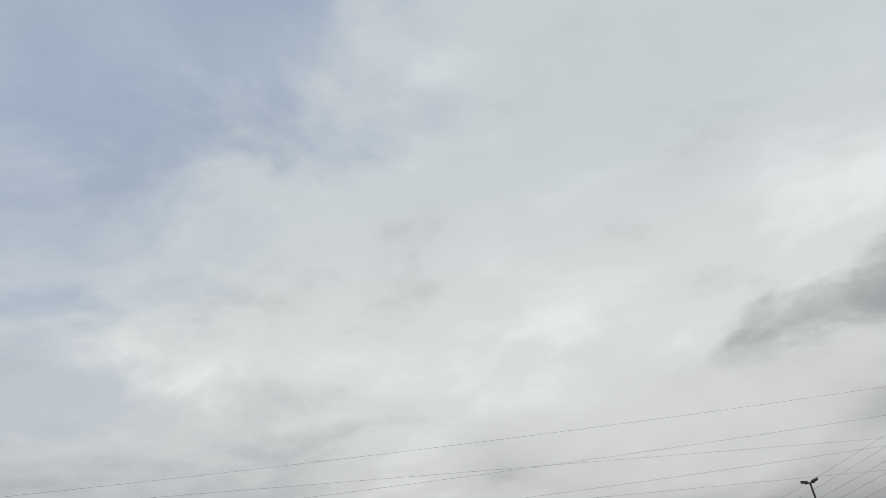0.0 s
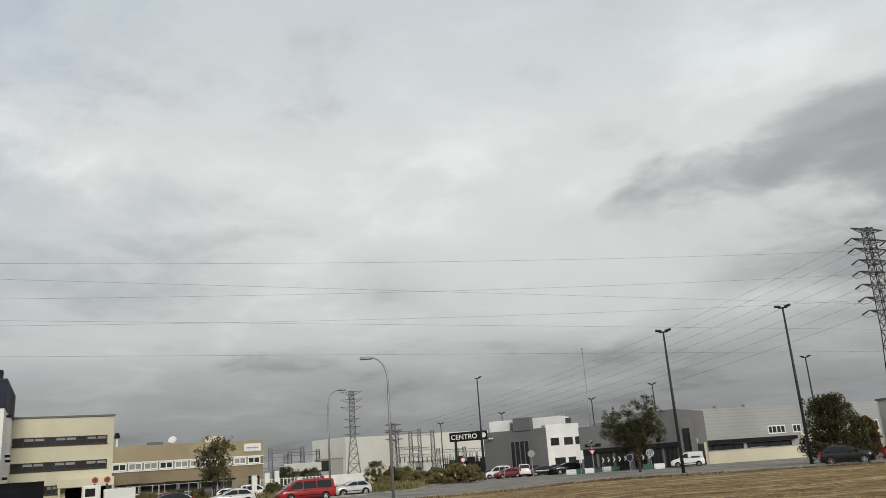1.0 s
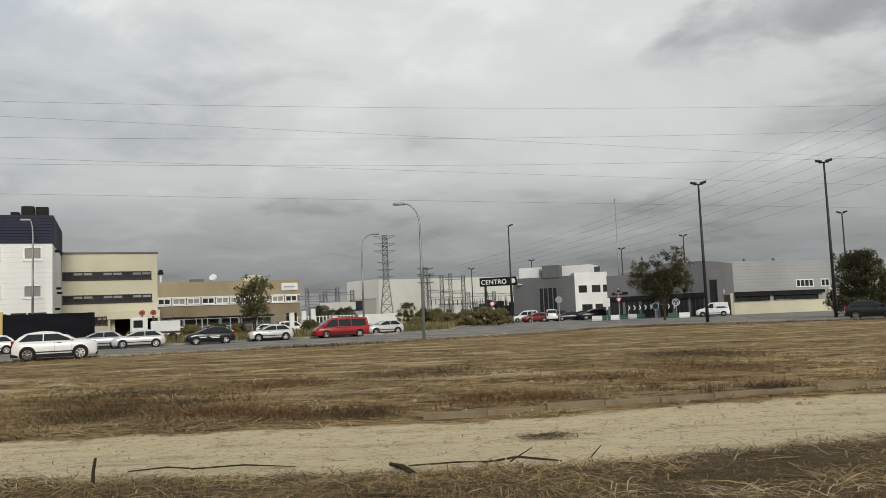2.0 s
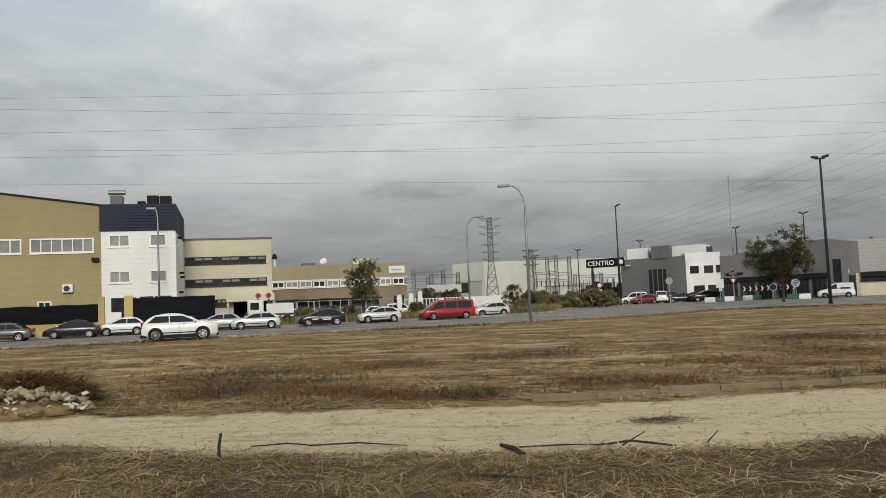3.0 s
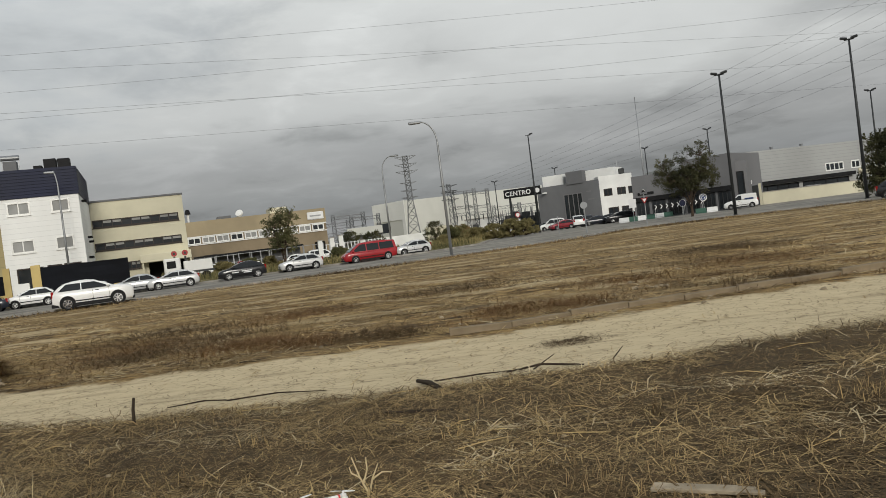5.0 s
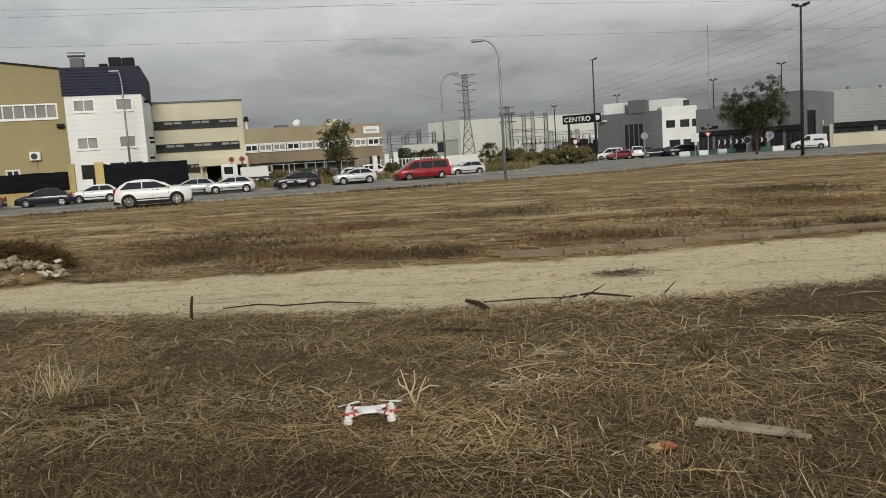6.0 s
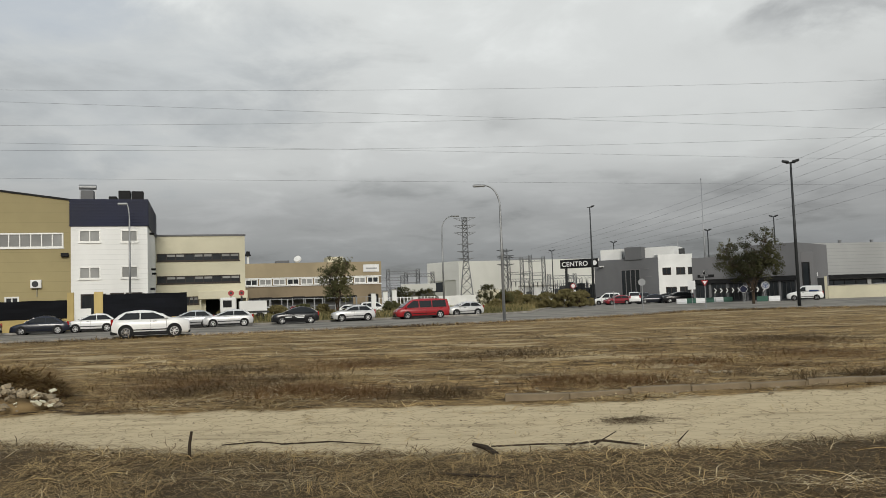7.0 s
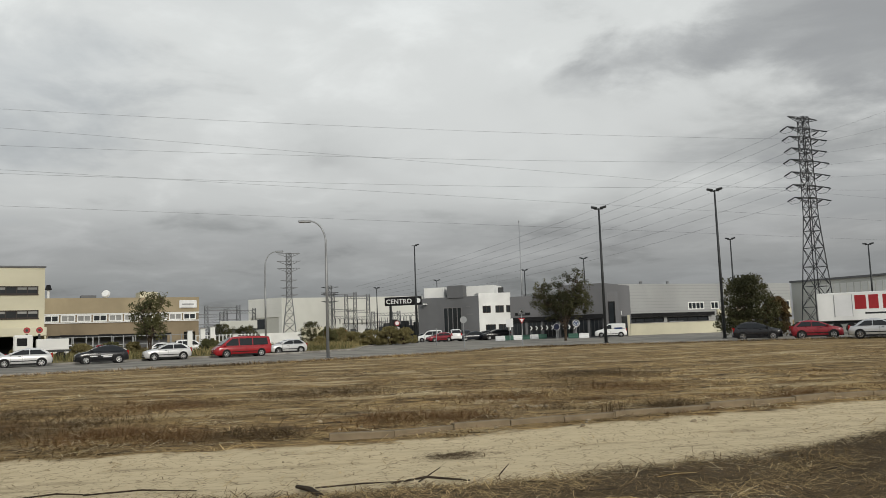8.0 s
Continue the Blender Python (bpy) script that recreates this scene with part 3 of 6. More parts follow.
part("screen", fence_sheet(0, FW + 0.5, 1.15, 2.72, 1), M["black_sheet"], fence, "black wind-torn fence sheet")
for i in range(15):
    part("rail", box(i * 2.4, i * 2.4 + 0.05, 0.2, 0.25, 1.15, 2.70), M["dark_steel"], fence)
for x0, x1, z in ((FW + 0.5, FW + 1.0, 3.35), (FW + 2.6, FW + 3.3, 3.35)):
    part("pillar", box(x0, x1, -0.05, 0.35, 0, z), M["yellow_wall"], fence)
part("door", box(FW + 1.15, FW + 2.35, 0.1, 0.16, 0, 1.95), M["white_paint"], fence, "white sheet metal gate door")
part("plinth", box(FW + 3.3, FW + 10.2, 0, 0.25, 0, 1.0), M["yellow_wall"], fence)
part("screen", fence_sheet(FW + 3.3, FW + 10.2, 1.0, 3.1, 2), M["black_sheet"], fence, "black wind-torn fence sheet")
for i in range(4):
    part("rail", box(FW + 3.4 + i * 2.1, FW + 3.45 + i * 2.1, 0.2, 0.25, 1.0, 3.14), M["dark_steel"], fence)

# cream office wing
CP = tuple(polar(-27.4, 92.8)[:2])
CQ = shift(CP, 9.75)
cw = [(0.3, 9.1, 7.0, 7.78, DARKSTRIP), (0.3, 9.15, 4.5, 5.28, DARKSTRIP), (0.3, 4.6, 2.15, 2.95, DARKSTRIP), (5.4, 9.7, 0.0, 2.6, None)]
wing, _ = shell("office_wing", CP, CQ, 14, 9.75, "cream", "cream rendered office wing with dark strip windows", cw)
part("coping", box(-0.1, 9.85, -0.12, 0.35, 9.75, 9.93), M["dark_grey"], wing)
part("porch", box(4.6, 9.9, -1.6, -0.02, 2.62, 3.5, 0.03), M["cream"], wing, "projecting cream porch canopy")
part("back_wall", box(5.4, 9.7, 3.0, 3.2, 0, 2.6), M["black"], wing)
for x in (4.75, 9.7):
    part("post", box(x, x + 0.16, -1.5, -1.35, 0, 2.62), M["cream"], wing)

# long brown low building
BP = tuple(polar(-21.5, 119.5)[:2])
BQ = shift(BP, 20.6)
bw = []
for i in range(10):
    bw.append((0.25 + i * 2.02, 0.25 + i * 2.02 + 1.75, 4.7, 5.6, dict(lights=2, frame_mat="white_paint", pane="blind" if i % 3 else "glass", bar=0.12, sill=False)))
bw += [(2.2, 4.0, 1.75, 2.9, dict(lights=3, frame_mat="brown_metal", pane="glass")), (7.1, 8.8, 1.75, 2.9, dict(lights=3, frame_mat="brown_metal", pane="glass")), (18.5, 20.1, 0, 2.9, None)]
brown, _ = shell("brown_building", BP, BQ, 16, 7.95, "brown_render", "long low brown building with a white window band", bw, roof_mat="tan_render")
part("upper_wall", box(-0.05, 20.65, -0.06, -0.004, 5.81, 7.95), M["tan_render"], brown)
part("band", box(-0.05, 20.65, -0.07, -0.004, 5.65, 5.8), M["white_paint"], brown)
part("ledge", box(-0.05, 20.65, -0.15, -0.004, 4.5, 4.62), M["white_paint"], brown)
part("gate", box(18.5, 20.1, 0.6, 0.7, 0, 2.9), M["black"], brown)
part("roof_box", box(5.0, 7.0, 3, 5, 7.7, 8.5, 0.05), M["dark_grey"], brown)
part("dish", tube([(8.3, 3.0, 8.6), (8.15, 2.8, 8.75)], [0.6, 0.55], 14), M["white_paint"], brown, "white satellite dish")
part("dish_post", tube([(8.3, 3.1, 7.7), (8.3, 3.05, 8.6)], 0.05, 6), M["galv"], brown)
part("flue", tube([(0.8, 2, 7.7), (0.8, 2, 9.4)], 0.16, 8), M["white_paint"], brown)
part("flue_cap", tube([(0.8, 2, 9.2), (0.8, 2, 9.9)], [0.45, 0.25], 8), M["black"], brown)
part("sign_panel", box(17.8, 20.3, -0.25, -0.1, 6.35, 7.5, 0.1), M["sign_white"], brown, "oval white wall sign with unreadable marks")
part("sign_mark", box(18.2, 19.9, -0.27, -0.253, 6.8, 7.0), M["galv"], brown)
part("rear_block", box(13.0, 15.5, 4, 8, 7.7, 9.0), M["cream"], brown)

# white hall behind the substation
WA, WC = tuple(polar(-8.45, 232)[:2]), tuple(polar(-6.15, 222)[:2])
WE = tuple(polar(3.9, 236)[:2])
lenA = math.hypot(WC[0] - WA[0], WC[1] - WA[1])
white_hall = thing("white_hall", stand(WA[0], WA[1], along(WA, WC)), "plain white and pale grey warehouse behind the substation", "building")
part("wall", wall_mesh(lenA, 12.5, [(0.6, lenA - 1.3, 2.0, 7.2)]), M["white_ware"], white_hall)
part("shopfront", box(0.6, lenA - 1.3, 0.2, 0.24, 2.0, 7.2), M["grey_ware"], white_hall)
part("pane", box(0.9, lenA * 0.5, 0.15, 0.19, 4.0, 6.8), M["glass"], white_hall)
part("roof", box(0.1, lenA, 0.5, 20, 12.2, 12.45), M["grey_ware"], white_hall)
# long side of the same hall: its shade is painted in as a greyer panel
shell("hall_shaded_side", (WC[0] + 0.05, WC[1] + 0.1), WE, 30, 12.35, "grey_ware", "long side of the white warehouse, its shade painted in as pale grey", [])

# slate grey showroom with the dark name board
SG = [tuple(polar(a, d)[:2]) for a, d in ((3.55, 156), (5.0, 155), (7.95, 152), (10.25, 154))]


def block(name, p, q, depth, h, mat, label, wins=(), **kw):
    return shell(name, p, q, depth, h, mat, label, list(wins), **kw)


def span(p, q):
    return math.hypot(q[0] - p[0], q[1] - p[1])


l1 = span(SG[0], SG[2])
show, _ = block("showroom", SG[0], SG[2], 12, 8.2, "dark_grey", "slate grey panel showroom with a stepped roofline",
                [(l1 * 0.42, l1 * 0.72, 0.3, 6.2, dict(lights=4, frame_mat="mid_grey", pane="glass", bar=0.15, sill=False))])
tx0, tx1 = l1 * 0.50, l1 * 0.76
part("tower", box(tx0, tx1, -0.25, 5.5, 8.0, up_at(0, 157, 3.2)), M["dark_grey"], show, "raised slate grey box over the entrance")
part("tower_side", box(tx1, tx1 + 5.5, 2.0, 8.0, 8.0, up_at(0, 157, 3.15)), M["white_paint"], show)
part("tower_back", box(0.08 * l1, 0.42 * l1, 1.0, 7.0, 8.0, up_at(0, 165, 3.0)), M["white_paint"], show)
part("bracket_lamp", box(l1 * 0.12, l1 * 0.16, -1.2, -0.05, 6.9, 7.15), M["white_paint"], show)
part("name_bars", box(l1 * 0.79, l1 * 0.86, -0.06, -0.004, 6.1, 6.35), M["mid_grey"], show, "faint grey wall lettering")
part("name_bars", box(l1 * 0.80, l1 * 0.9, -0.06, -0.004, 4.6, 4.85), M["mid_grey"], show, "faint grey wall lettering")

l2 = span(SG[2], SG[3])
GW = dict(lights=2, frame_mat="brown_metal", pane="glass", bar=0.1, sill=False)
annex, _ = block("showroom_annex", SG[2], SG[3], 20, 8.7, "white_paint", "white two-storey showroom annexe with dark windows",
                 [(l2 * 0.12, l2 * 0.36, 4.9, 6.2, GW), (l2 * 0.52, l2 * 0.77, 4.9, 6.2, GW), (l2 * 0.86, l2 * 0.98, 4.9, 6.2, dict(GW, lights=1)), (l2 * 0.2, l2 * 0.5, 0.2, 2.6, GW), (l2 * 0.6, l2 * 0.9, 0.2, 2.6, GW)])
for x0, x1 in ((0.25, 0.42), (0.65, 0.95)):
    part("roof_plant", box(l2 * x0, l2 * x1, 3, 6, 8.4, 9.9), M["dark_steel"], annex, "dark rooftop air plant")
part("aerial", tube([(l2 * 0.75, 3, 8.4), (l2 * 0.75, 3, 12.0)], 0.06, 6), M["galv"], annex)

NB = [tuple(polar(1.15, 149)[:2]), tuple(polar(3.8, 147)[:2])]
board = thing("name_board", stand(NB[0][0], NB[0][1], along(*NB)), "black roadside name board with white capital letters", "sign")
bl = span(*NB)
zb0, zb1 = up_at(0, 148, 1.98), up_at(0, 148, 2.6)
part("panel", box(0, bl, 0, 0.4, zb0, zb1, 0.03), M["black"], board)
for x in (bl * 0.15, bl * 0.85):
    part("post", box(x - 0.2, x + 0.2, 0.1, 0.35, 0, zb0), M["dark_steel"], board)
font = bpy.data.curves.new("lettering", "FONT")
font.body, font.size, font.extrude, font.align_x, font.space_character, font.offset = "CENTRO", 1.2, 0.03, "LEFT", 1.06, 0.02
tmp = new("lettering_tmp", font)
deps = bpy.context.evaluated_depsgraph_get()
me = bpy.data.meshes.new_from_object(tmp.evaluated_get(deps))
bpy.data.objects.remove(tmp)
me.materials.clear()
me.materials.append(M["sign_white"])
letters = new("lettering", me)
letters.matrix_basis = Matrix.Translation((0.3, -0.05, zb0 + 0.36)) @ pose(0, 0, 0, 90, 0, 0)
letters.parent = board
part("logo_disc", tube([(bl - 0.6, -0.06, zb0 + 0.8), (bl - 0.6, -0.01, zb0 + 0.8)], 0.45, 16), M["sign_white"], board, "plain round white emblem")

# mid grey shop row
DOOR = dict(lights=3, frame_mat="dark_steel", pane="glass", bar=0.12, sill=False)
for k, (a, d0, b_, d1, h) in enumerate(((10.2, 121, 13.6, 120, 6.5), (13.62, 116.5, 16.85, 114, 7.65))):
    MA, MB = tuple(polar(a, d0)[:2]), tuple(polar(b_, d1)[:2])
    lm = span(MA, MB)
    row, _ = block("shop_row", MA, MB, 12, h, "mid_grey", "mid grey panel shop row with a dark ground floor",
                   [(lm * u, lm * v, 0.2, 2.6, DOOR) for u, v in ((0.05, 0.3), (0.36, 0.63), (0.69, 0.95))])
    part("fascia", box(0, lm, -0.4, -0.004, 2.7, 3.3), M["black"], row, "black shop fascia")
    if k == 0:
        part("name_bars", box(lm * 0.1, lm * 0.42, -0.08, -0.02, 3.6, 4.0), M["black"], row, "unreadable black lettering")
    else:
        part("wall_light", box(lm * 0.35, lm * 0.45, -0.3, -0.02, 6.0, 6.2), M["black"], row)
end, _ = block("shop_end", tuple(polar(16.9, 115.5)[:2]), tuple(polar(17.85, 115.8)[:2]), 10, 6.45, "mid_grey", "mid grey end block with a tall dark window", [(0.5, 1.4, 1.6, 5.0, dict(lights=1, frame_mat="black", pane="glass", bar=0.1, sill=False))])

# pale ribbed warehouse
GA, GB = tuple(polar(17.9, 138)[:2]), tuple(polar(29.1, 168)[:2])
lg = span(GA, GB)
WG = dict(lights=3, frame_mat="white_paint", pane="glass", bar=0.14, sill=False)
gwins = [(lg * a, lg * b, 4.0, 5.3, dict(WG, lights=k)) for a, b, k in ((0.37, 0.46, 4), (0.50, 0.545, 2), (0.62, 0.76, 5), (0.82, 0.86, 2), (0.90, 0.99, 4))]
gwins += [(lg * 0.03, lg * 0.23, 0.2, 2.7, dict(lights=4, frame_mat="black", pane="glass", bar=0.15, sill=False)), (lg * 0.25, lg * 0.48, 0.2, 2.7, dict(lights=4, frame_mat="black", pane="glass", bar=0.15, sill=False)),
          (lg * 0.60, lg * 0.71, 0.2, 2.7, dict(lights=2, frame_mat="black", pane="glass", bar=0.15, sill=False)), (lg * 0.76, lg * 0.86, 0.2, 2.7, dict(lights=2, frame_mat="black", pane="glass", bar=0.15, sill=False)), (lg * 0.9, lg * 0.98, 0.2, 2.7, dict(lights=2, frame_mat="black", pane="glass", bar=0.15, sill=False))]
big, _ = block("pale_warehouse", GA, GB, 30, 8.6, "ribbed", "pale grey ribbed metal warehouse with shopfronts", gwins)
part("fascia", box(-0.5, lg * 0.5, -0.8, -0.004, 2.9, 3.5), M["black"], big, "black canopy fascia")
part("fascia", box(lg * 0.53, lg * 0.99, -0.3, -0.004, 2.8, 3.9), M["cream"], big, "cream shop fascia")
for f in (0.2, 0.35, 0.8, 0.93):
    part("roof_vent", tube([(lg * f, 4, 8.3), (lg * f, 4, 9.3)], [0.12, 0.3], 8), M["galv"], big)

FA, FB = tuple(polar(29.2, 172)[:2]), tuple(polar(42, 150)[:2])
lf = span(FA, FB)
far_w, _ = block("far_warehouse", FA, FB, 20, 8.8, "grey_ware", "low pale warehouse behind a parked trailer", [])
part("white_band", box(lf * 0.12, lf * 0.99, -0.1, -0.004, 5.2, 8.0), M["white_ware"], far_w)
for i in range(26):
    part("rib", box(lf * 0.12 + i * lf * 0.033, lf * 0.12 + i * lf * 0.033 + 0.12, -0.2, -0.1, 5.2, 8.0), M["grey_ware"], far_w)
part("roof_edge", box(-0.2, lf + 0.2, -0.3, 0.3, 8.8, 9.15), M["dark_grey"], far_w)

# low cream wall and gate on the right
LA, LB = tuple(polar(18.6, 122)[:2]), tuple(polar(24.6, 128)[:2])
low = thing("low_wall", stand(LA[0], LA[1], along(LA, LB)), "low cream rendered boundary wall", "wall", kind="structure")
part("body", box(0, span(LA, LB), 0, 0.3, 0, 1.75), M["cream"], low)
part("coping", box(-0.05, span(LA, LB) + 0.05, -0.06, 0.36, 1.75, 1.85), M["kerb"], low)
gp = polar(18.3, 121)
gate = thing("gate", stand(gp.x, gp.y, -18), "dark steel gate with pillars beside a low wall", "gate")
part("leaf", box(-1.6, 0.2, 0, 0.08, 0.1, 2.9), M["dark_steel"], gate)
for x in (-1.95, 0.25):
    part("pillar", box(x, x + 0.35, -0.1, 0.25, 0, 3.1), M["cream"], gate)
part("sign", box(-1.3, -0.5, -0.02, -0.004, 3.15, 3.7), M["sign_white"], gate)

strip("pavement", [(-2.2, 54.6), (5.6, 60.0), (10.8, 67.8), (15, 69.3), (20.3, 67.8), (31.5, 62.6), (42.5, 56.6), (110, 19.6)], 2.0, 0.0, 0.1, M["paving"], "pale concrete pavement at the edge of the junction", "pavement")
yard = thing("yard_shelter", stand(*polar(-21.0, 113)[:2], along(polar(-21.0, 113), polar(-13.6, 116))), "long dark open yard shelter before the brown building", "shelter")
yl = (polar(-13.6, 116) - polar(-21.0, 113)).length
part("roof", box(0, yl, -0.1, 2.2, 2.55, 2.8), M["black"], yard)
for i in range(7):
    part("post", box(yl * i / 6 - 0.08, yl * i / 6 + 0.08, 0, 0.15, 0, 2.55), M["galv"], yard)
part("back_panel", box(0, yl, 2.0, 2.1, 0.9, 2.55), M["dark_grey"], yard)


# ---- street lamps, poles, masts ----
def swan_lamp(az, dist, height, reach=2.6, turn=180, label="grey steel street lamp with a curved arm"):
    p = polar(az, dist)
    t = thing("street_lamp", stand(p.x, p.y, turn), label, "street lamp", "swan-neck street lamps")
    pts = [(0, 0, 0), (0, 0, height * 0.55), (0, 0, height - 1.6)]
    for i in range(1, 9):
        a = radians(i * 10)
        pts.append((reach * (1 - math.cos(a)) * 0.95, 0, height - 1.6 + 1.55 * math.sin(a)))
    pts.append((reach, 0, height - 0.05))
    part("pole", tube(pts, [0.11, 0.09, 0.07] + [0.055] * 9, 8), M["galv"], t, smooth=True)
    part("base_plate", box(-0.2, 0.2, -0.2, 0.2, 0, 0.08), M["galv"], t)
    part("lamp_head", box(reach - 0.15, reach + 0.7, -0.15, 0.15, height - 0.16, height + 0.03, 0.05), M["galv"], t, "grey lamp head")
    return t


swan_lamp(-3.0, 55, 9.6, 1.15)
swan_lamp(-7.3, 86, 10.8, 1.25, 0)
swan_lamp(-28.95, 76, 11.3, 0.28, 200)


def twin_lamp(az, dist, height, turn=0, heads=2):
    p = polar(az, dist)
    t = thing("floodlight_pole", stand(p.x, p.y, turn), "tall dark steel pole with floodlight heads", "street lamp", "twin-headed poles")
    part("pole", tube([(0, 0, 0), (0, 0, height * 0.5), (0, 0, height)], [0.15, 0.12, 0.08], 8), M["dark_steel"], t, smooth=True)
    part("base_plate", box(-0.25, 0.25, -0.25, 0.25, 0, 0.08), M["dark_steel"], t)
    part("cross_bar", box(-0.4, 0.4, -0.05, 0.05, height - 0.12, height - 0.02), M["dark_steel"], t)
    for s in ((-1, 1) if heads == 2 else (1,)):
        bm = box(-0.29, 0.29, -0.24, 0.24, -0.09, 0.09, 0.04)
        part("lamp_head", bm, M["dark_steel"], t, at=pose(s * 0.42, 0, height + 0.08, 0, -s * 12, 0))
    return t


twin_lamp(16.85, 75, up_at(0, 75, 8.35), -15)
twin_lamp(24.8, 78.7, up_at(0, 78.7, 9.0), -25)
twin_lamp(15.6, 141, up_at(0, 141, 4.85), -15)
twin_lamp(11.35, 150, up_at(0, 150, 4.2), -10)
twin_lamp(4.97, 165, up_at(0, 165, 3.7), -5)
twin_lamp(25.6, 120, up_at(0, 120, 5.6), -25)
twin_lamp(33.9, 125, up_at(0, 125, 4.6), -30)
twin_lamp(0.6, 170, up_at(0, 170, 3.3), 0)
twin_lamp(3.42, 120, up_at(0, 120, 6.3), 0, 1)
p = polar(11.1, 126)
mast = thing("flag_mast", stand(p.x, p.y), "slender pale steel mast", "mast")
part("pole", tube([(0, 0, 0), (0, 0, 9), (0, 0, up_at(0, 126, 7.7))], [0.16, 0.1, 0.04], 8), M["galv"], mast, smooth=True)
part("finial", tube([(0, 0, up_at(0, 126, 7.65)), (0, 0, up_at(0, 126, 7.65) + 0.3)], 0.08, 8), M["galv"], mast)
part("base_plate", box(-0.3, 0.3, -0.3, 0.3, 0, 0.1), M["galv"], mast)


# ---- lattice pylons ----
def lattice(bm, h0, h1, w0, w1, bays, leg=0.09, brace=0.05):
    def corner(k, z):
        f = (z - h0) / (h1 - h0)
        w = (w0 + (w1 - w0) * f) / 2
        return Vector(((-1, 1, 1, -1)[k] * w, (-1, -1, 1, 1)[k] * w, z))
    for k in range(4):
        tube([corner(k, h0), corner(k, h1)], leg, 4, bm, False)
    zs = [h0 + (h1 - h0) * (1 - (1 - i / bays) ** 1.15) for i in range(bays + 1)]
    for a, b in zip(zs, zs[1:]):
        for k in range(4):
            j = (k + 1) % 4
            tube([corner(k, a), corner(j, b)], brace, 3, bm, False)
            tube([corner(j, a), corner(k, b)], brace, 3, bm, False)
            tube([corner(k, b), corner(j, b)], brace, 3, bm, False)
    return bm


def arm_mesh(z, half, depth, drop=0.9):
    bm = bmesh.new()
    for y in (-depth, depth):
        tube([(-0.55, y, z), (0.55, y, z)], 0.07, 4, bm, False)
        tube([(-0.55, y, z - drop), (0.55, y, z - drop)], 0.06, 4, bm, False)
    tube([(0.5, -depth, z), (0.5, depth, z)], 0.06, 4, bm, False)
    for s in (-1, 1):
        tip = Vector((s * half, 0, z))
        for y in (-depth, depth):
            tube([(s * 0.5, y, z), tip], 0.07, 4, bm, False)
            tube([(s * 0.5, y, z - drop), tip], 0.06, 4, bm, False)
            for f in (0.3, 0.6):
                a = Vector((s * 0.5, y, z)).lerp(tip, f)
                b = Vector((s * 0.5, y, z - drop)).lerp(tip, f)
                tube([a, b], 0.04, 3, bm, False)
    return bm


PY1 = polar(30.72, 141)
PYT = 22.0
pylon1 = thing("pylon", stand(PY1.x, PY1.y, PYT), "tall dark steel lattice pylon with many cross arms", "pylon")
H1 = up_at(0, 141, 13.2)
part("lower_tower", lattice(bmesh.new(), 0, H1 * 0.52, 3.7, 1.6, 6, 0.11, 0.06), M["pylon_steel"], pylon1)
part("upper_tower", lattice(bmesh.new(), H1 * 0.52, H1, 1.6, 1.2, 12, 0.09, 0.05), M["pylon_steel"], pylon1)
ARMS1 = []
for i, f in enumerate((0.995, 0.945, 0.90, 0.845, 0.79, 0.73, 0.67, 0.61)):
    half = (3.6, 3.9, 3.6, 3.3, 3.7, 3.7, 3.6, 3.4)[i]
    part("cross_arm", arm_mesh(H1 * f, half, 0.4, 0.7), M["pylon_steel"], pylon1)
    for s in (-1, 1):
        if i:
            for side_y in (-1, 1):
                part("insulator", tube([(s * half, 0, H1 * f), (s * (half + 0.05), side_y * 0.7, H1 * f - 0.28), (s * (half + 0.05), side_y * 1.4, H1 * f - 0.5)], [0.07, 0.12, 0.10], 6), M["pylon_steel"], pylon1)
            part("jumper", tube([(s * half, -1.4, H1 * f - 0.5), (s * half, -0.7, H1 * f - 1.05), (s * half, 0.7, H1 * f - 1.05), (s * half, 1.4, H1 * f - 0.5)], 0.03, 4), M["pylon_steel"], pylon1)
        ARMS1.append(pylon1.matrix_basis @ Vector((s * half, 0, H1 * f - (0.5 if i else 0))))

PY2 = polar(-5.62, 200)
pylon2 = thing("pylon", stand(PY2.x, PY2.y, 3), "pale steel lattice pylon over the substation", "pylon")
H2 = up_at(0, 200, 5.95)
part("lower_tower", lattice(bmesh.new(), 0, H2 * 0.5, 3.6, 1.3, 5, 0.12, 0.06), M["pylon_pale"], pylon2)
part("upper_tower", lattice(bmesh.new(), H2 * 0.5, H2, 1.3, 1.2, 10, 0.10, 0.05), M["pylon_pale"], pylon2)
ARMS2 = []
for i, (f, half) in enumerate(((0.995, 2.8), (0.91, 2.85), (0.83, 2.8), (0.70, 2.1), (0.615, 2.1), (0.535, 2.1))):
    part("cross_arm", arm_mesh(H2 * f, half, 0.35, 0.9 if i < 3 else 0.35), M["pylon_pale"], pylon2)
    for s in (-1, 1):
        ARMS2.append(pylon2.matrix_basis @ Vector((s * half, 0, H2 * f)))


def wire(a, b, sag, r, group):
    pts = []
    for i in range(25):
        f = i / 24
        v = Vector(a).lerp(Vector(b), f)
        v.z -= 4 * sag * f * (1 - f)
        pts.append(v)
    ob = part("power_line", tube(pts, r, 4, cap=False), M["dark_steel"])
    tagged(ob, "thin dark overhead power line slung between pylons", "cable", group)


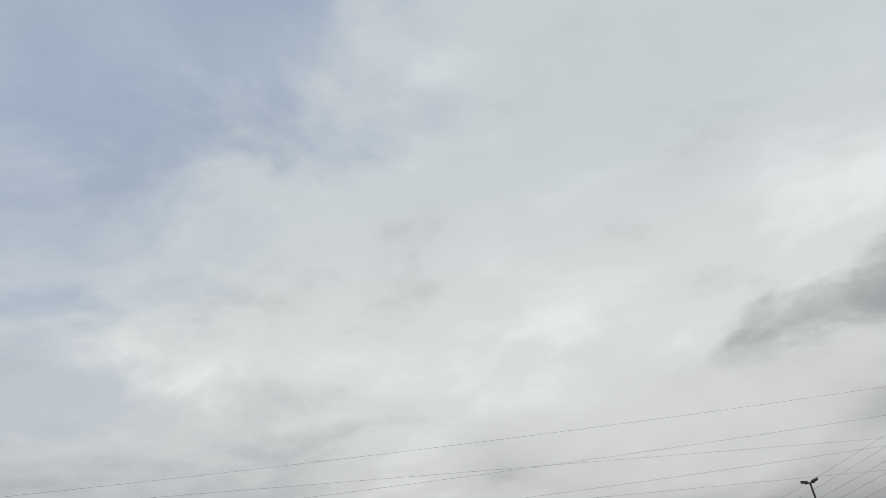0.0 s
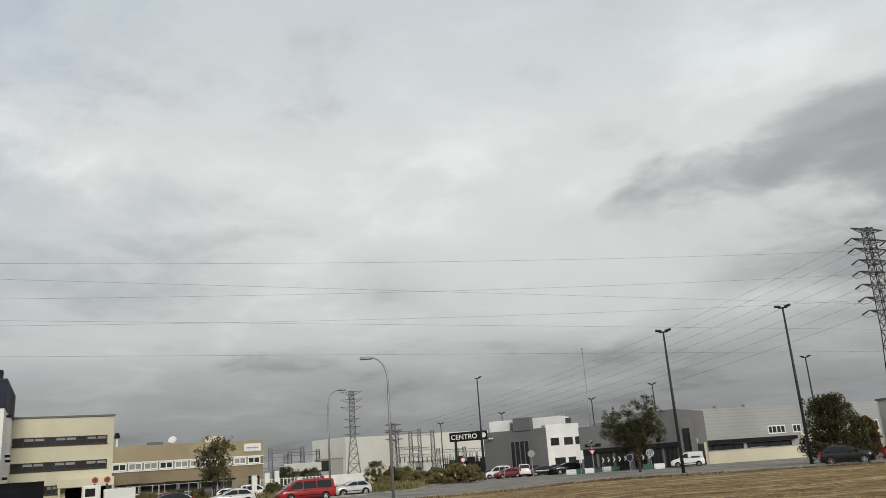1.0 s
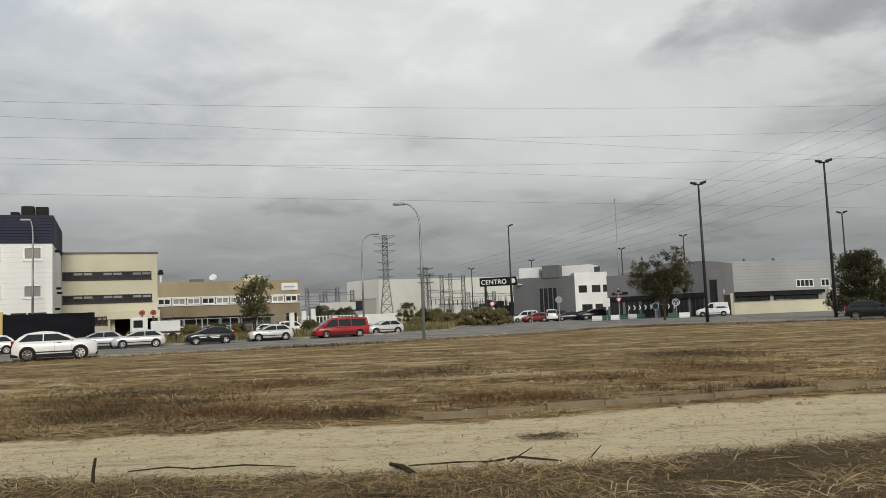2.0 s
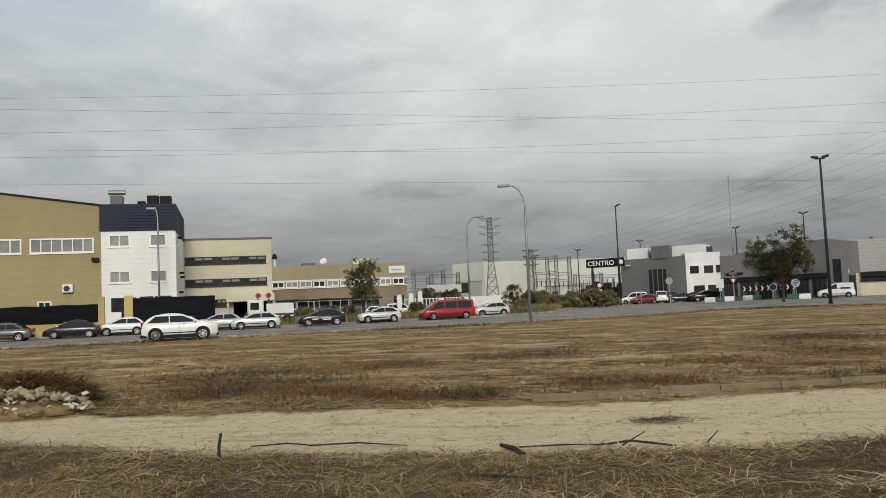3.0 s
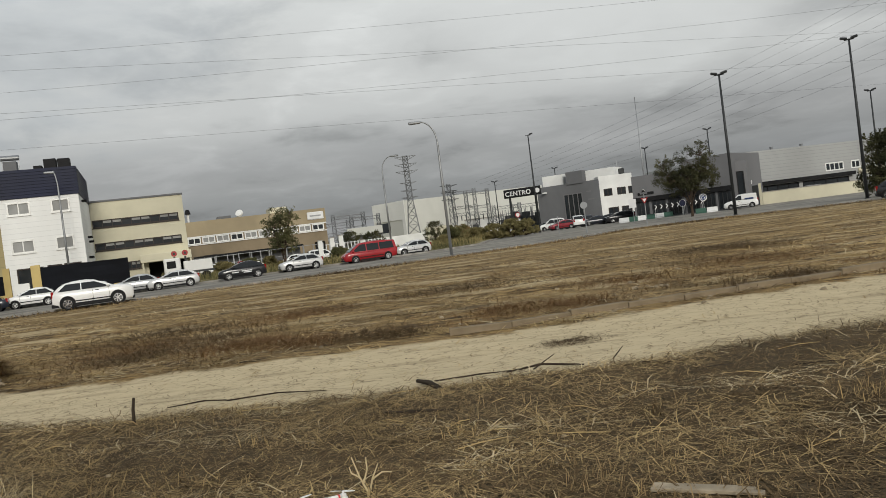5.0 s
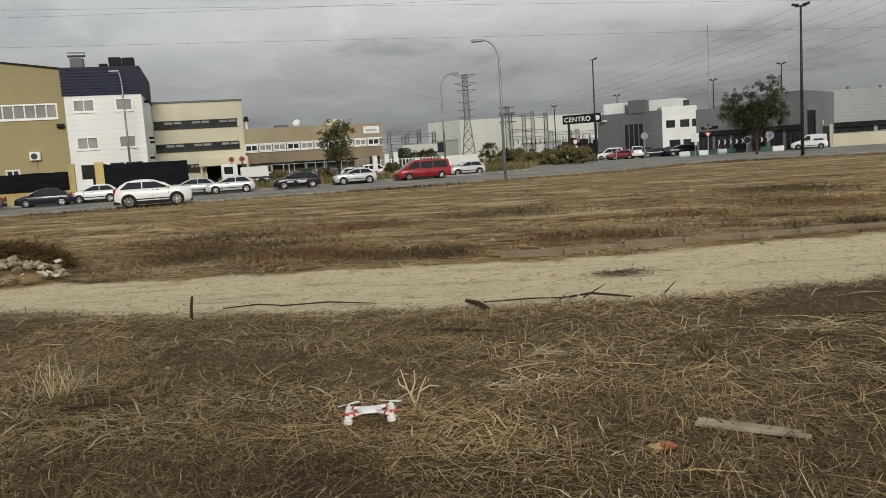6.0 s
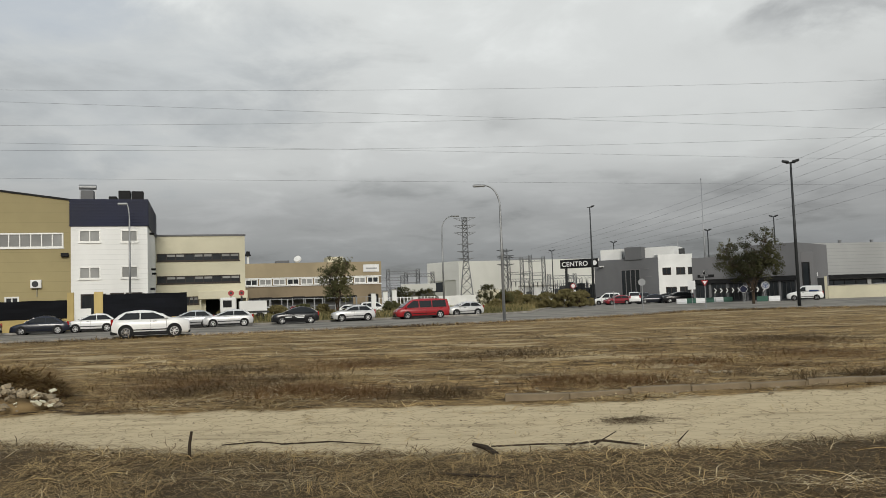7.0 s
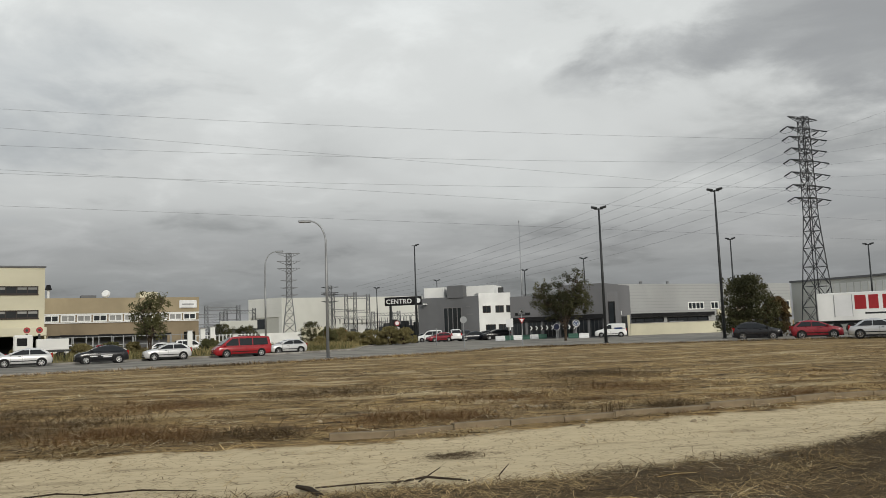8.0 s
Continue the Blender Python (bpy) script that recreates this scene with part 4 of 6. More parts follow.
# spans that cross the whole sky
def crossing(p, q, az, slope, sag):
    """The two heights' mean for a span p-q that shows at this slope over the eye towards az."""
    d = Vector((math.sin(radians(az)), math.cos(radians(az))))
    e = Vector((q.x - p.x, q.y - p.y))
    f = (p.y * d.x - p.x * d.y) / (e.x * d.y - e.y * d.x)
    dist = (Vector((p.x, p.y)) + f * e).length
    return f, 1.6 + dist * slope + 4 * sag * f * (1 - f)


for k, slope in ((4, 0.272), (8, 0.230), (12, 0.196)):
    p, q = polar(-64, 150), ARMS1[k].copy()
    f, z = crossing(p, q, -14, slope, 2.0)
    p.z = (z - f * q.z) / (1 - f)
    wire(p, q, 2.0, 0.013, "power lines over the street")
for slope in (0.246, 0.198, 0.157):
    mid_, side_ = polar(-23, 100, 1.6 + 100 * slope), polar(67, 1)
    wire(mid_ - side_ * 170, mid_ + side_ * 230, 0.0, 0.013, "power lines over the street")
for k, az, el in ((3, 58, 19), (5, 58, 16), (7, 58, 13.5), (9, 58, 11.5), (11, 58, 9.5), (13, 58, 7.5)):
    wire(ARMS1[k], polar(az, 130, up_at(0, 130, el)), 2.0, 0.013, "power lines past the pylon")
# spans that drop to the substation
GANTRY = polar(-0.2, 190, 13.5)
for k in (2, 4, 6, 8, 10, 12, 14):
    wire(ARMS1[k], GANTRY + Vector((-4 + k * 0.8, 0, -0.25 * k)), 2.0, 0.014, "power lines to the substation")


# ---- substation ----
def gantry(az, dist, width, height, turn=0):
    p = polar(az, dist)
    t = thing("substation_gantry", stand(p.x, p.y, turn), "pale steel substation gantry", "gantry", "substation gantries")
    for x in (0, width):
        bm = lattice(bmesh.new(), 0, height, 0.9, 0.7, 9, 0.06, 0.035)
        part("column", bm, M["pylon_pale"], t, at=pose(x, 0, 0))
    for z in (height - 0.4, height * 0.66, height * 0.52):
        bm = bmesh.new()
        for y in (-0.35, 0.35):
            tube([(0, y, z), (width, y, z)], 0.07, 4, bm)
            tube([(0, y, z - 0.6), (width, y, z - 0.6)], 0.06, 4, bm)
        nb = 8
        for i in range(nb):
            tube([(width * i / nb, -0.35, z), (width * (i + 1) / nb, -0.35, z - 0.6)], 0.04, 3, bm)
        part("beam", bm, M["pylon_pale"], t)
    for i in range(5):
        x = width * (i + 0.5) / 5
        part("insulator", tube([(x, 0, height * 0.52 - 0.6), (x, 0, height * 0.52 - 1.8)], [0.13, 0.1], 6), M["pylon_steel"], t)
    return t


gantry(-2.55, 188, 5.2, up_at(0, 188, 3.05), 6)
gantry(-1.6, 182, 5.0, up_at(0, 182, 2.9), 8)
gantry(0.3, 186, 6.0, up_at(0, 186, 1.6), 4)
gantry(1.6, 184, 7.0, up_at(0, 184, 1.55), 4)
gantry(-11.3, 172, 6.5, up_at(0, 172, 2.35), 14)
gantry(-10.0, 178, 6.0, up_at(0, 178, 2.1), 14)
gantry(-12.0, 165, 5.0, up_at(0, 165, 1.9), 14)
p = polar(-2.75, 186)
port = thing("switch_mast", stand(p.x, p.y, 5), "steel substation mast with short arms", "pylon")
hp = up_at(0, 186, 3.55)
part("tower", lattice(bmesh.new(), 0, hp, 1.2, 0.8, 10, 0.08, 0.045), M["pylon_pale"], port)
for z in (hp - 0.3, hp - 1.6, hp - 2.0, hp - 3.6):
    part("cross_arm", arm_mesh(z, 2.0, 0.3, 0.3), M["pylon_steel"], port)
p = polar(-1.8, 190)
hut = thing("substation_hut", stand(p.x, p.y, 4), "white substation control hut with dark doors", "building")
part("wall", wall_mesh(9.0, 4.2, [(1.5, 2.9, 0, 3.0), (5.0, 6.2, 1.4, 2.9)]), M["white_paint"], hut)
part("wall", box(0, 9, 4.6, 4.9, 0, 4.2), M["white_paint"], hut)
for x in (0, 8.7):
    part("wall", box(x, x + 0.3, 0.304, 4.6, 0, 4.2), M["white_paint"], hut)
part("roof", box(-0.2, 9.2, -0.2, 5.1, 4.2, 4.4), M["kerb"], hut)
part("door", box(1.5, 2.9, 0.1, 0.15, 0, 3.0), M["dark_grey"], hut)
part("pane", box(5.0, 6.2, 0.1, 0.14, 1.4, 2.9), M["glass"], hut)
p = polar(-4.4, 180)
wallw = thing("substation_wall", stand(p.x, p.y, 5), "white masonry wall round the substation", "wall", kind="structure")
part("body", box(-16, 3.5, 0, 0.3, 0, 2.6), M["white_paint"], wallw)
part("body", box(-1.2, 3.5, -0.4, -0.004, 0, 3.6), M["cream"], wallw)
p = polar(2.6, 183)
for i in range(7):
    q = polar(0.9 + i * 0.42, 176 - i)
    tr = thing("transformer", stand(q.x, q.y, i * 13), "dark steel switchgear unit behind the substation fence", "transformer", "switchgear units")
    part("tank", box(-0.7, 0.7, -0.6, 0.6, 0.3, 3.2 + (i * 37 % 5) * 0.35, 0.06), M["pylon_steel" if i % 2 else "dark_steel"], tr)
    part("plinth", box(-0.9, 0.9, -0.8, 0.8, 0, 0.3), M["kerb"], tr)
    for x in (-0.4, 0, 0.4):
        part("bushing", tube([(x, 0, 3.2), (x * 1.4, 0, 5.2)], [0.13, 0.06], 6), M["pylon_pale"], tr)
    part("radiator", box(0.75, 1.05, -0.5, 0.5, 0.6, 2.6, 0.03), M["galv"], tr)
p = polar(-9.6, 165)
kiosk = thing("portal_building", stand(p.x, p.y, 10), "grey flat-roofed kiosk beside the substation", "building")
part("wall", box(0, 4.5, 0.3, 4, 0, 3.6), M["dark_grey"], kiosk)
part("canopy", box(-2.3, 5.0, -0.6, 4.3, 3.6, 5.2, 0.04), M["grey_ware"], kiosk)
p = polar(-3.2, 178)
ob_ = thing("orange_shed", stand(p.x, p.y, 4), "small orange and white shed beside the substation", "shed")
part("wall", box(0, 5, 0, 3, 0, 2.6), M["orange_brick"], ob_)
part("roof", box(-0.2, 5.2, -0.2, 3.2, 2.6, 2.9), M["kerb"], ob_)


def railing(az0, d0, az1, d1, h, label, mat="galv", bays=14):
    a, b = polar(az0, d0), polar(az1, d1)
    t = thing("railing", stand(a.x, a.y, along(a, b)), label, "fence", "yard fences")
    ln = (b - a).length
    for i in range(bays + 1):
        x = ln * i / bays
        part("post", box(x - 0.05, x + 0.05, -0.05, 0.05, 0, h), M[mat], t)
    for z in (h - 0.1, h * 0.55, 0.3):
        part("rail", box(0, ln, -0.02, 0.02, z - 0.035, z + 0.035), M[mat], t)
    return t


railing(-21.2, 112, -12.2, 116, 2.6, "grey steel mesh yard fence", bays=12)
railing(-12.0, 112, -8.0, 118, 2.3, "white steel yard fence", "white_paint", 16)
for az, d, h in ((-11.55, 108, 3.0), (-10.9, 108, 3.2), (-9.4, 110, 2.2), (-12.4, 108, 2.8)):
    p = polar(az, d)
    gp_ = thing("gate_pillar", stand(p.x, p.y, 20), "white painted masonry gate pillar", "pillar", "gate pillars")
    part("shaft", box(-0.3, 0.3, -0.3, 0.3, 0, h, 0.02), M["white_paint"], gp_)
    part("cap", box(-0.36, 0.36, -0.36, 0.36, h, h + 0.12, 0.02), M["kerb"], gp_)


# ---- vehicles ----
def car(x, y, turn, style, coat, label, length, width=1.74, height=1.45, extras=True, z=0.02, category="car", group="parked cars"):
    """Local x runs forward from the middle of the car."""
    t = thing("car" if style != "van" else "van", stand(x, y, turn, z), label, category, group)
    L, hw, H = length, width / 2, height
    # side view: belt height, bonnet, cabin base and roof stations as shares of the length from the rear
    S = {
        "hatch": dict(belt=0.655, nose=0.53, cowl=0.67, cab=(0.02, 0.20, 0.49, 0.77), deck=0.655),
        "sedan": dict(belt=0.64, nose=0.47, cowl=0.64, cab=(0.08, 0.27, 0.54, 0.77), deck=0.62),
        "suv": dict(belt=0.665, nose=0.60, cowl=0.69, cab=(0.015, 0.17, 0.52, 0.77), deck=0.665),
        "van": dict(belt=0.54, nose=0.42, cowl=0.55, cab=(0.005, 0.035, 0.68, 0.90), deck=0.54),
        "wagon": dict(belt=0.59, nose=0.44, cowl=0.60, cab=(0.01, 0.08, 0.56, 0.76), deck=0.59),
    }[style]
    zb, belt, nose, cowl = 0.20, S["belt"] * H, S["nose"] * H, S["cowl"] * H
    X = lambda f: (f - 0.5) * L
    body = bmesh.new()
    st = [(0.0, 0.86, zb + 0.14, S["deck"] * H * 0.90), (0.02, 0.95, zb + 0.04, S["deck"] * H * 0.985), (0.10, 0.995, zb, S["deck"] * H), (0.3, 1.0, zb, belt), (0.55, 1.0, zb, belt),
          (S["cab"][3], 0.99, zb, cowl), (0.90 if S["cab"][3] < 0.88 else 0.95, 0.965, zb, nose + (cowl - nose) * 0.55), (0.975, 0.90, zb + 0.02, nose * 1.02), (1.0, 0.74, zb + 0.12, nose * 0.84)]
    rings = []
    for f, wf, z0, z1 in st:
        w = hw * wf
        hh = z1 - z0
        sec = [(w * 0.90, z0), (w * 0.975, z0 + hh * 0.18), (w, z0 + hh * 0.5), (w * 0.985, z0 + hh * 0.80), (w * 0.93, z1 - 0.02), (w * 0.5, z1 + 0.015), (0, z1 + 0.02)]
        full = sec + [(-a, b) for a, b in sec[-2::-1]]
        rings.append([body.verts.new((X(f), a, b)) for a, b in full])
    for r0, r1 in zip(rings, rings[1:]):
        for k in range(len(r0) - 1):
            body.faces.new((r0[k], r1[k], r1[k + 1], r0[k + 1]))
        body.faces.new((r0[-1], r1[-1], r1[0], r0[0]))
    body.faces.new(rings[0])
    body.faces.new(rings[-1][::-1])
    bmesh.ops.recalc_face_normals(body, faces=body.faces[:])
    part("body", body, coat, t, smooth=True)
    c0, c1, c2, c3 = S["cab"]
    wb, wt = hw * 0.94, hw * 0.74
    zt = H - 0.03
    cabin = bmesh.new()
    cs = [(c0, belt - 0.03, 0.93), (c0 + (c1 - c0) * 0.5, belt + (zt - belt) * 0.55, 0.97), (c1, zt - 0.055, 0.985), (c1 + (c2 - c1) * 0.35, H - 0.008, 1.0), (c1 + (c2 - c1) * 0.7, H, 1.0),
          (c2, zt - 0.035, 1.0), (c2 + (c3 - c2) * 0.5, cowl + (zt - cowl) * 0.56, 0.98), (c3, cowl - 0.02, 0.95)]
    rr = []
    for f, z1, wf in cs:
        k = max(0.0, min(1.0, (z1 - belt) / (zt - belt)))
        top = wb + (wt - wb) * k
        sec = [(wb * wf, min(belt - 0.05, z1 - 0.01)), (top * wf, z1 - 0.03 * k), (top * wf * 0.9, z1), (0, z1 + 0.02 * k)]
        full = sec + [(-a, b) for a, b in sec[-2::-1]]
        rr.append([cabin.verts.new((X(f), a, b)) for a, b in full])
    for r0, r1 in zip(rr, rr[1:]):
        for k in range(len(r0) - 1):
            cabin.faces.new((r0[k], r1[k], r1[k + 1], r0[k + 1]))
    cabin.faces.new(rr[0])
    cabin.faces.new(rr[-1][::-1])
    bmesh.ops.recalc_face_normals(cabin, faces=cabin.faces[:])
    part("roof", cabin, coat, t, smooth=True)

    def side_point(f, k, s):
        """On the cabin's side: share of the length, share of the height from belt to roof."""
        return Vector((X(f), s * (wb + (wt - wb) * k + 0.012), belt + (zt - 0.05 - belt) * k))

    def edge_f(k, rear):
        return c0 + (c1 - c0) * k * 0.95 if rear else c3 - (c3 - c2) * k * 0.95

    cuts = {"van": (0.03, 0.37, 0.66), "sedan": (0.06, 0.46), "hatch": (0.05, 0.50), "suv": (0.05, 0.47), "wagon": (0.04, 0.28, 0.56)}[style]
    lo, hi = 0.04, 0.86
    for s in (-1, 1):
        cs_ = list(cuts) + [1.0]
        for i in range(len(cuts)):
            bm = bmesh.new()
            a, b = cs_[i] + 0.008, cs_[i + 1] - 0.012
            q = []
            for k, u in ((lo, a), (lo, b), (hi, b), (hi, a)):
                r, fr = edge_f(k, True) + 0.022, edge_f(k, False) - 0.03
                # inner posts stand upright, the outer ones follow the slope
                if u == a and i > 0 or u == b and i < len(cuts) - 1:
                    f = (edge_f(lo, True) + 0.022) * (1 - u) + (edge_f(lo, False) - 0.03) * u
                else:
                    f = r * (1 - u) + fr * u
                q.append(bm.verts.new(side_point(f, k, s)))
            bm.faces.new(q if s < 0 else q[::-1])
            ret = bmesh.ops.extrude_face_region(bm, geom=bm.faces[:])
            bmesh.ops.translate(bm, verts=[v for v in ret["geom"] if isinstance(v, bmesh.types.BMVert)], vec=(0, -s * 0.02, 0))
            bmesh.ops.recalc_face_normals(bm, faces=bm.faces[:])
            part("window", bm, M["car_glass"], t)
    for rear in (True, False):
        bm = bmesh.new()
        q = []
        for k in (0.10, 0.88):
            f = edge_f(k, rear) + (-0.006 if rear else 0.006)
            for s in (-1, 1):
                wv = (wb + (wt - wb) * k) * 0.90
                q.append(bm.verts.new((X(f) + (-0.02 if rear else 0.03), s * wv, (belt if rear else cowl) + (zt - 0.04 - (belt if rear else cowl)) * k + 0.01)))
        bm.faces.new((q[0], q[1], q[3], q[2]))
        ret = bmesh.ops.extrude_face_region(bm, geom=bm.faces[:])
        bmesh.ops.translate(bm, verts=[v for v in ret["geom"] if isinstance(v, bmesh.types.BMVert)], vec=(0.03 if rear else -0.03, 0, -0.02))
        bmesh.ops.recalc_face_normals(bm, faces=bm.faces[:])
        part("rear_window" if rear else "windscreen", bm, M["car_glass"], t)
    rad = 0.30 if style != "suv" else 0.35
    for fx in (0.185, 0.80):
        for s in (-1, 1):
            y0 = s * (hw - 0.10)
            arch = tube([(X(fx), s * (hw - 0.3), rad + 0.03), (X(fx), s * (hw + 0.004), rad + 0.03)], rad + 0.075, 18)
            part("wheel_arch", arch, M["black"], t)
            wheel = part("wheel", tube([(X(fx), s * (hw - 0.2), rad), (X(fx), s * (hw - 0.19), rad), (X(fx), s * (hw + 0.005), rad), (X(fx), s * (hw + 0.015), rad)], [rad * 0.92, rad, rad, rad * 0.93], 20), M["tyre"], t, smooth=False)
            rim = bmesh.new()
            tube([(X(fx), s * (hw + 0.01), rad), (X(fx), s * (hw + 0.022), rad)], rad * 0.16, 10, rim)
            for k in range(7):
                a = 2 * math.pi * k / 7 + fx
                c, d = math.cos(a), math.sin(a)
                p0 = Vector((X(fx) + c * rad * 0.1, s * (hw + 0.018), rad + d * rad * 0.1))
                p1 = Vector((X(fx) + c * rad * 0.66, s * (hw + 0.018), rad + d * rad * 0.66))
                tube([p0, p1], rad * 0.085, 4, rim)
            ring = [(X(fx) + math.cos(2 * math.pi * k / 18) * rad * 0.66, s * (hw + 0.016), rad + math.sin(2 * math.pi * k / 18) * rad * 0.66) for k in range(19)]
            tube(ring, rad * 0.05, 4, rim, False)
            part("rim", rim, M["rim"], wheel)
    for s in (-1, 1):
        part("headlight", box(X(0.955), X(0.992), s * hw * 0.50 - 0.14, s * hw * 0.50 + 0.22 * 0.6, nose * 0.78, nose * 0.96, 0.03), M["clear_light"], t)
        part("taillight", box(X(-0.004), X(0.03), s * hw * 0.80 - 0.10, s * hw * 0.80 + 0.10, belt * 0.72, belt * 1.06, 0.02), M["red_light"], t)
        part("mirror", box(X(c3 - 0.07) - 0.1, X(c3 - 0.07) + 0.06, s * (hw + 0.02) - 0.09, s * (hw + 0.02) + 0.09, belt + 0.02, belt + 0.17, 0.03), coat, t)
        part("side_trim", box(X(0.27), X(0.71), s * (hw + 0.004) - 0.012, s * (hw + 0.004) + 0.012, zb + 0.24, zb + 0.30), M["black"], t)
        part("sill", box(X(0.27), X(0.71), s * hw * 0.95 - 0.05, s * hw * 0.95 + 0.05, zb - 0.04, zb + 0.08), M["black"], t)
        for f in ((0.50, 0.70) if style != "van" else (0.45, 0.68)):
            part("door_seam", box(X(f) - 0.006, X(f) + 0.006, s * (hw + 0.002) - 0.006, s * (hw + 0.002) + 0.006, zb + 0.1, belt - 0.03), M["black"], t)
        part("door_handle", box(X(0.53), X(0.575), s * (hw * 0.99) - 0.02, s * (hw * 0.99) + 0.02, belt - 0.13, belt - 0.095), M["black"], t)
    part("bumper", box(X(0.965), X(1.006), -hw * 0.74, hw * 0.74, zb + 0.02, zb + 0.16, 0.03), M["black"], t)
    part("grille", box(X(0.985), X(1.003), -hw * 0.35, hw * 0.35, zb + 0.22, zb + 0.34, 0.02), M["black"], t)
    part("bumper", box(X(-0.008), X(0.03), -hw * 0.80, hw * 0.80, zb + 0.06, zb + 0.22, 0.03), M["black"], t)
    part("number_plate", box(X(-0.012), X(-0.0085), -0.26, 0.26, zb + 0.30, zb + 0.41), M["sign_white"], t)
    if style == "suv":
        for s in (-1, 1):
            part("cladding", box(X(0.26), X(0.725), s * (hw + 0.006) - 0.02, s * (hw + 0.006) + 0.02, zb - 0.02, zb + 0.17, 0.015), M["black"], t, "black lower body cladding")
        part("cladding", box(X(-0.01), X(0.08), -hw * 0.93, hw * 0.93, zb + 0.0, zb + 0.2, 0.03), M["black"], t, "black lower body cladding")
        part("cladding", box(X(0.93), X(1.0), -hw * 0.78, hw * 0.78, zb + 0.0, zb + 0.14, 0.03), M["black"], t, "black lower body cladding")
    if style == "wagon" and extras:
        for s in (-1, 1):
            part("roof_rail", box(X(c1 + 0.06), X(c2 - 0.03), s * wt * 0.9 - 0.02, s * wt * 0.9 + 0.02, H - 0.01, H + 0.05), M["galv"], t)
    return t


STREET = 24.2
for az, d, style, col, L, W, H, turn, lab in (
        (-27.6, 50.5, "suv", "white", 4.35, 1.80, 1.60, STREET, "white compact sport utility car parked by the field"),
        (-44.5, 69.5, "hatch", "grey", 3.9, 1.70, 1.46, STREET + 180, "dark grey hatchback parked by the yellow wall"),
        (-41.4, 69.5, "hatch", "white", 3.75, 1.70, 1.50, STREET + 180, "small white hatchback parked by the yellow wall"),
        (-38.4, 69.5, "sedan", "grey", 4.4, 1.76, 1.43, STREET + 180, "dark grey saloon car parked by the yellow wall"),
        (-34.3, 70.0, "sedan", "navy", 4.2, 1.76, 1.43, STREET + 180, "dark blue saloon car parked by the yellow wall"),
        (-31.3, 70.5, "hatch", "white", 3.8, 1.70, 1.48, STREET + 180, "white hatchback parked by the gate door"),
        (-25.1, 70.0, "hatch", "silver", 3.9, 1.70, 1.48, STREET + 180, "silver grey hatchback parked at the kerb"),
        (-22.6, 69.5, "hatch", "pale", 4.1, 1.71, 1.43, STREET + 180, "pale silver family hatchback parked at the kerb"),
        (-18.0, 69.8, "hatch", "black", 3.95, 1.72, 1.45, STREET + 180, "black hatchback with white side lettering parked at the kerb"),
        (-13.9, 72.0, "hatch", "pale", 3.84, 1.68, 1.43, STREET + 180, "silver small hatchback parked at the kerb"),
        (-9.0, 73.0, "van", "red", 5.0, 1.90, 1.80, STREET + 180, "red passenger van parked at the kerb"),
        (-5.85, 77.5, "hatch", "pale", 3.55, 1.60, 1.40, STREET + 180, "pale silver three-door hatchback parked behind the red van"),
        (26.85, 70.0, "hatch", "black", 3.75, 1.72, 1.47, -22, "black hatchback parked beyond the field edge"),
        (30.45, 69.5, "hatch", "wine", 3.75, 1.72, 1.46, -22, "wine red hatchback parked beyond the field edge"),
        (34.1, 67.0, "sedan", "silver", 4.1, 1.74, 1.43, -34, "silver saloon car parked beside a trailer"),
        (4.35, 128, "wagon", "white", 4.4, 1.8, 1.85, 175, "white car in the showroom car park"),
        (5.0, 124, "hatch", "wine", 4.0, 1.7, 1.45, 200, "wine red car in the showroom car park"),
        (6.15, 126, "suv", "white", 4.6, 1.85, 1.85, 90, "white estate car seen from behind in the car park"),
        (7.4, 127, "sedan", "navy", 4.4, 1.75, 1.43, 188, "dark saloon car in the showroom car park"),
        (9.1, 126, "suv", "black", 4.6, 1.85, 1.65, 188, "black sport utility car in the showroom car park"),
        (3.85, 135, "hatch", "grey", 4.0, 1.7, 1.45, 160, "grey hatchback in the showroom car park"),
        (5.55, 134, "sedan", "grey", 4.3, 1.75, 1.43, 95, "grey saloon car in the showroom car park"),
        (8.25, 133, "hatch", "black", 4.0, 1.7, 1.5, 185, "black hatchback in the showroom car park"),
        (10.0, 131, "sedan", "grey", 4.4, 1.75, 1.43, 185, "grey saloon car in the showroom car park"),
        (6.75, 135, "wagon", "navy", 4.4, 1.8, 1.7, 95, "dark estate car in the showroom car park"),
        (-20.4, 101, "hatch", "white", 4.0, 1.7, 1.45, 200, "white car behind the weedy verge"),
        (-17.3, 108, "wagon", "wine", 4.2, 1.7, 1.5, 20, "wine red car behind the yard fence"),
        (-13.9, 106, "hatch", "white", 4.0, 1.7, 1.45, 20, "white car behind a young tree"),
        (-12.3, 109, "wagon", "white", 4.4, 1.8, 1.7, 20, "white estate car at the yard gate"),
        (-0.1, 168, "wagon", "white", 4.6, 1.8, 1.9, 20, "white van parked at the substation"),
        (1.9, 150, "hatch", "white", 4.2, 1.8, 1.5, 10, "white car parked at the substation"),
        (22.0, 134, "wagon", "grey", 4.6, 1.8, 1.9, 10, "grey minivan parked behind the low wall"),
        (17.2, 112, "wagon", "white", 4.3, 1.75, 1.85, 165, "small white delivery van on the roundabout road")):
    p = polar(az, d)
    c = car(p.x, p.y, turn, style, PAINT[col], lab, L, W, H, z=0.02 if az > -20.2 or d < 90 else 0.14)
    if az == -18.0:
        for x0, x1, z0 in ((-0.75, 0.1, 0.62), (-0.7, -0.05, 0.50), (0.35, 0.9, 0.56)):
            part("side_lettering", box(x0, x1, 0.862, 0.868, z0, z0 + 0.08), M["sign_white"], c, "plain white lettering bars")
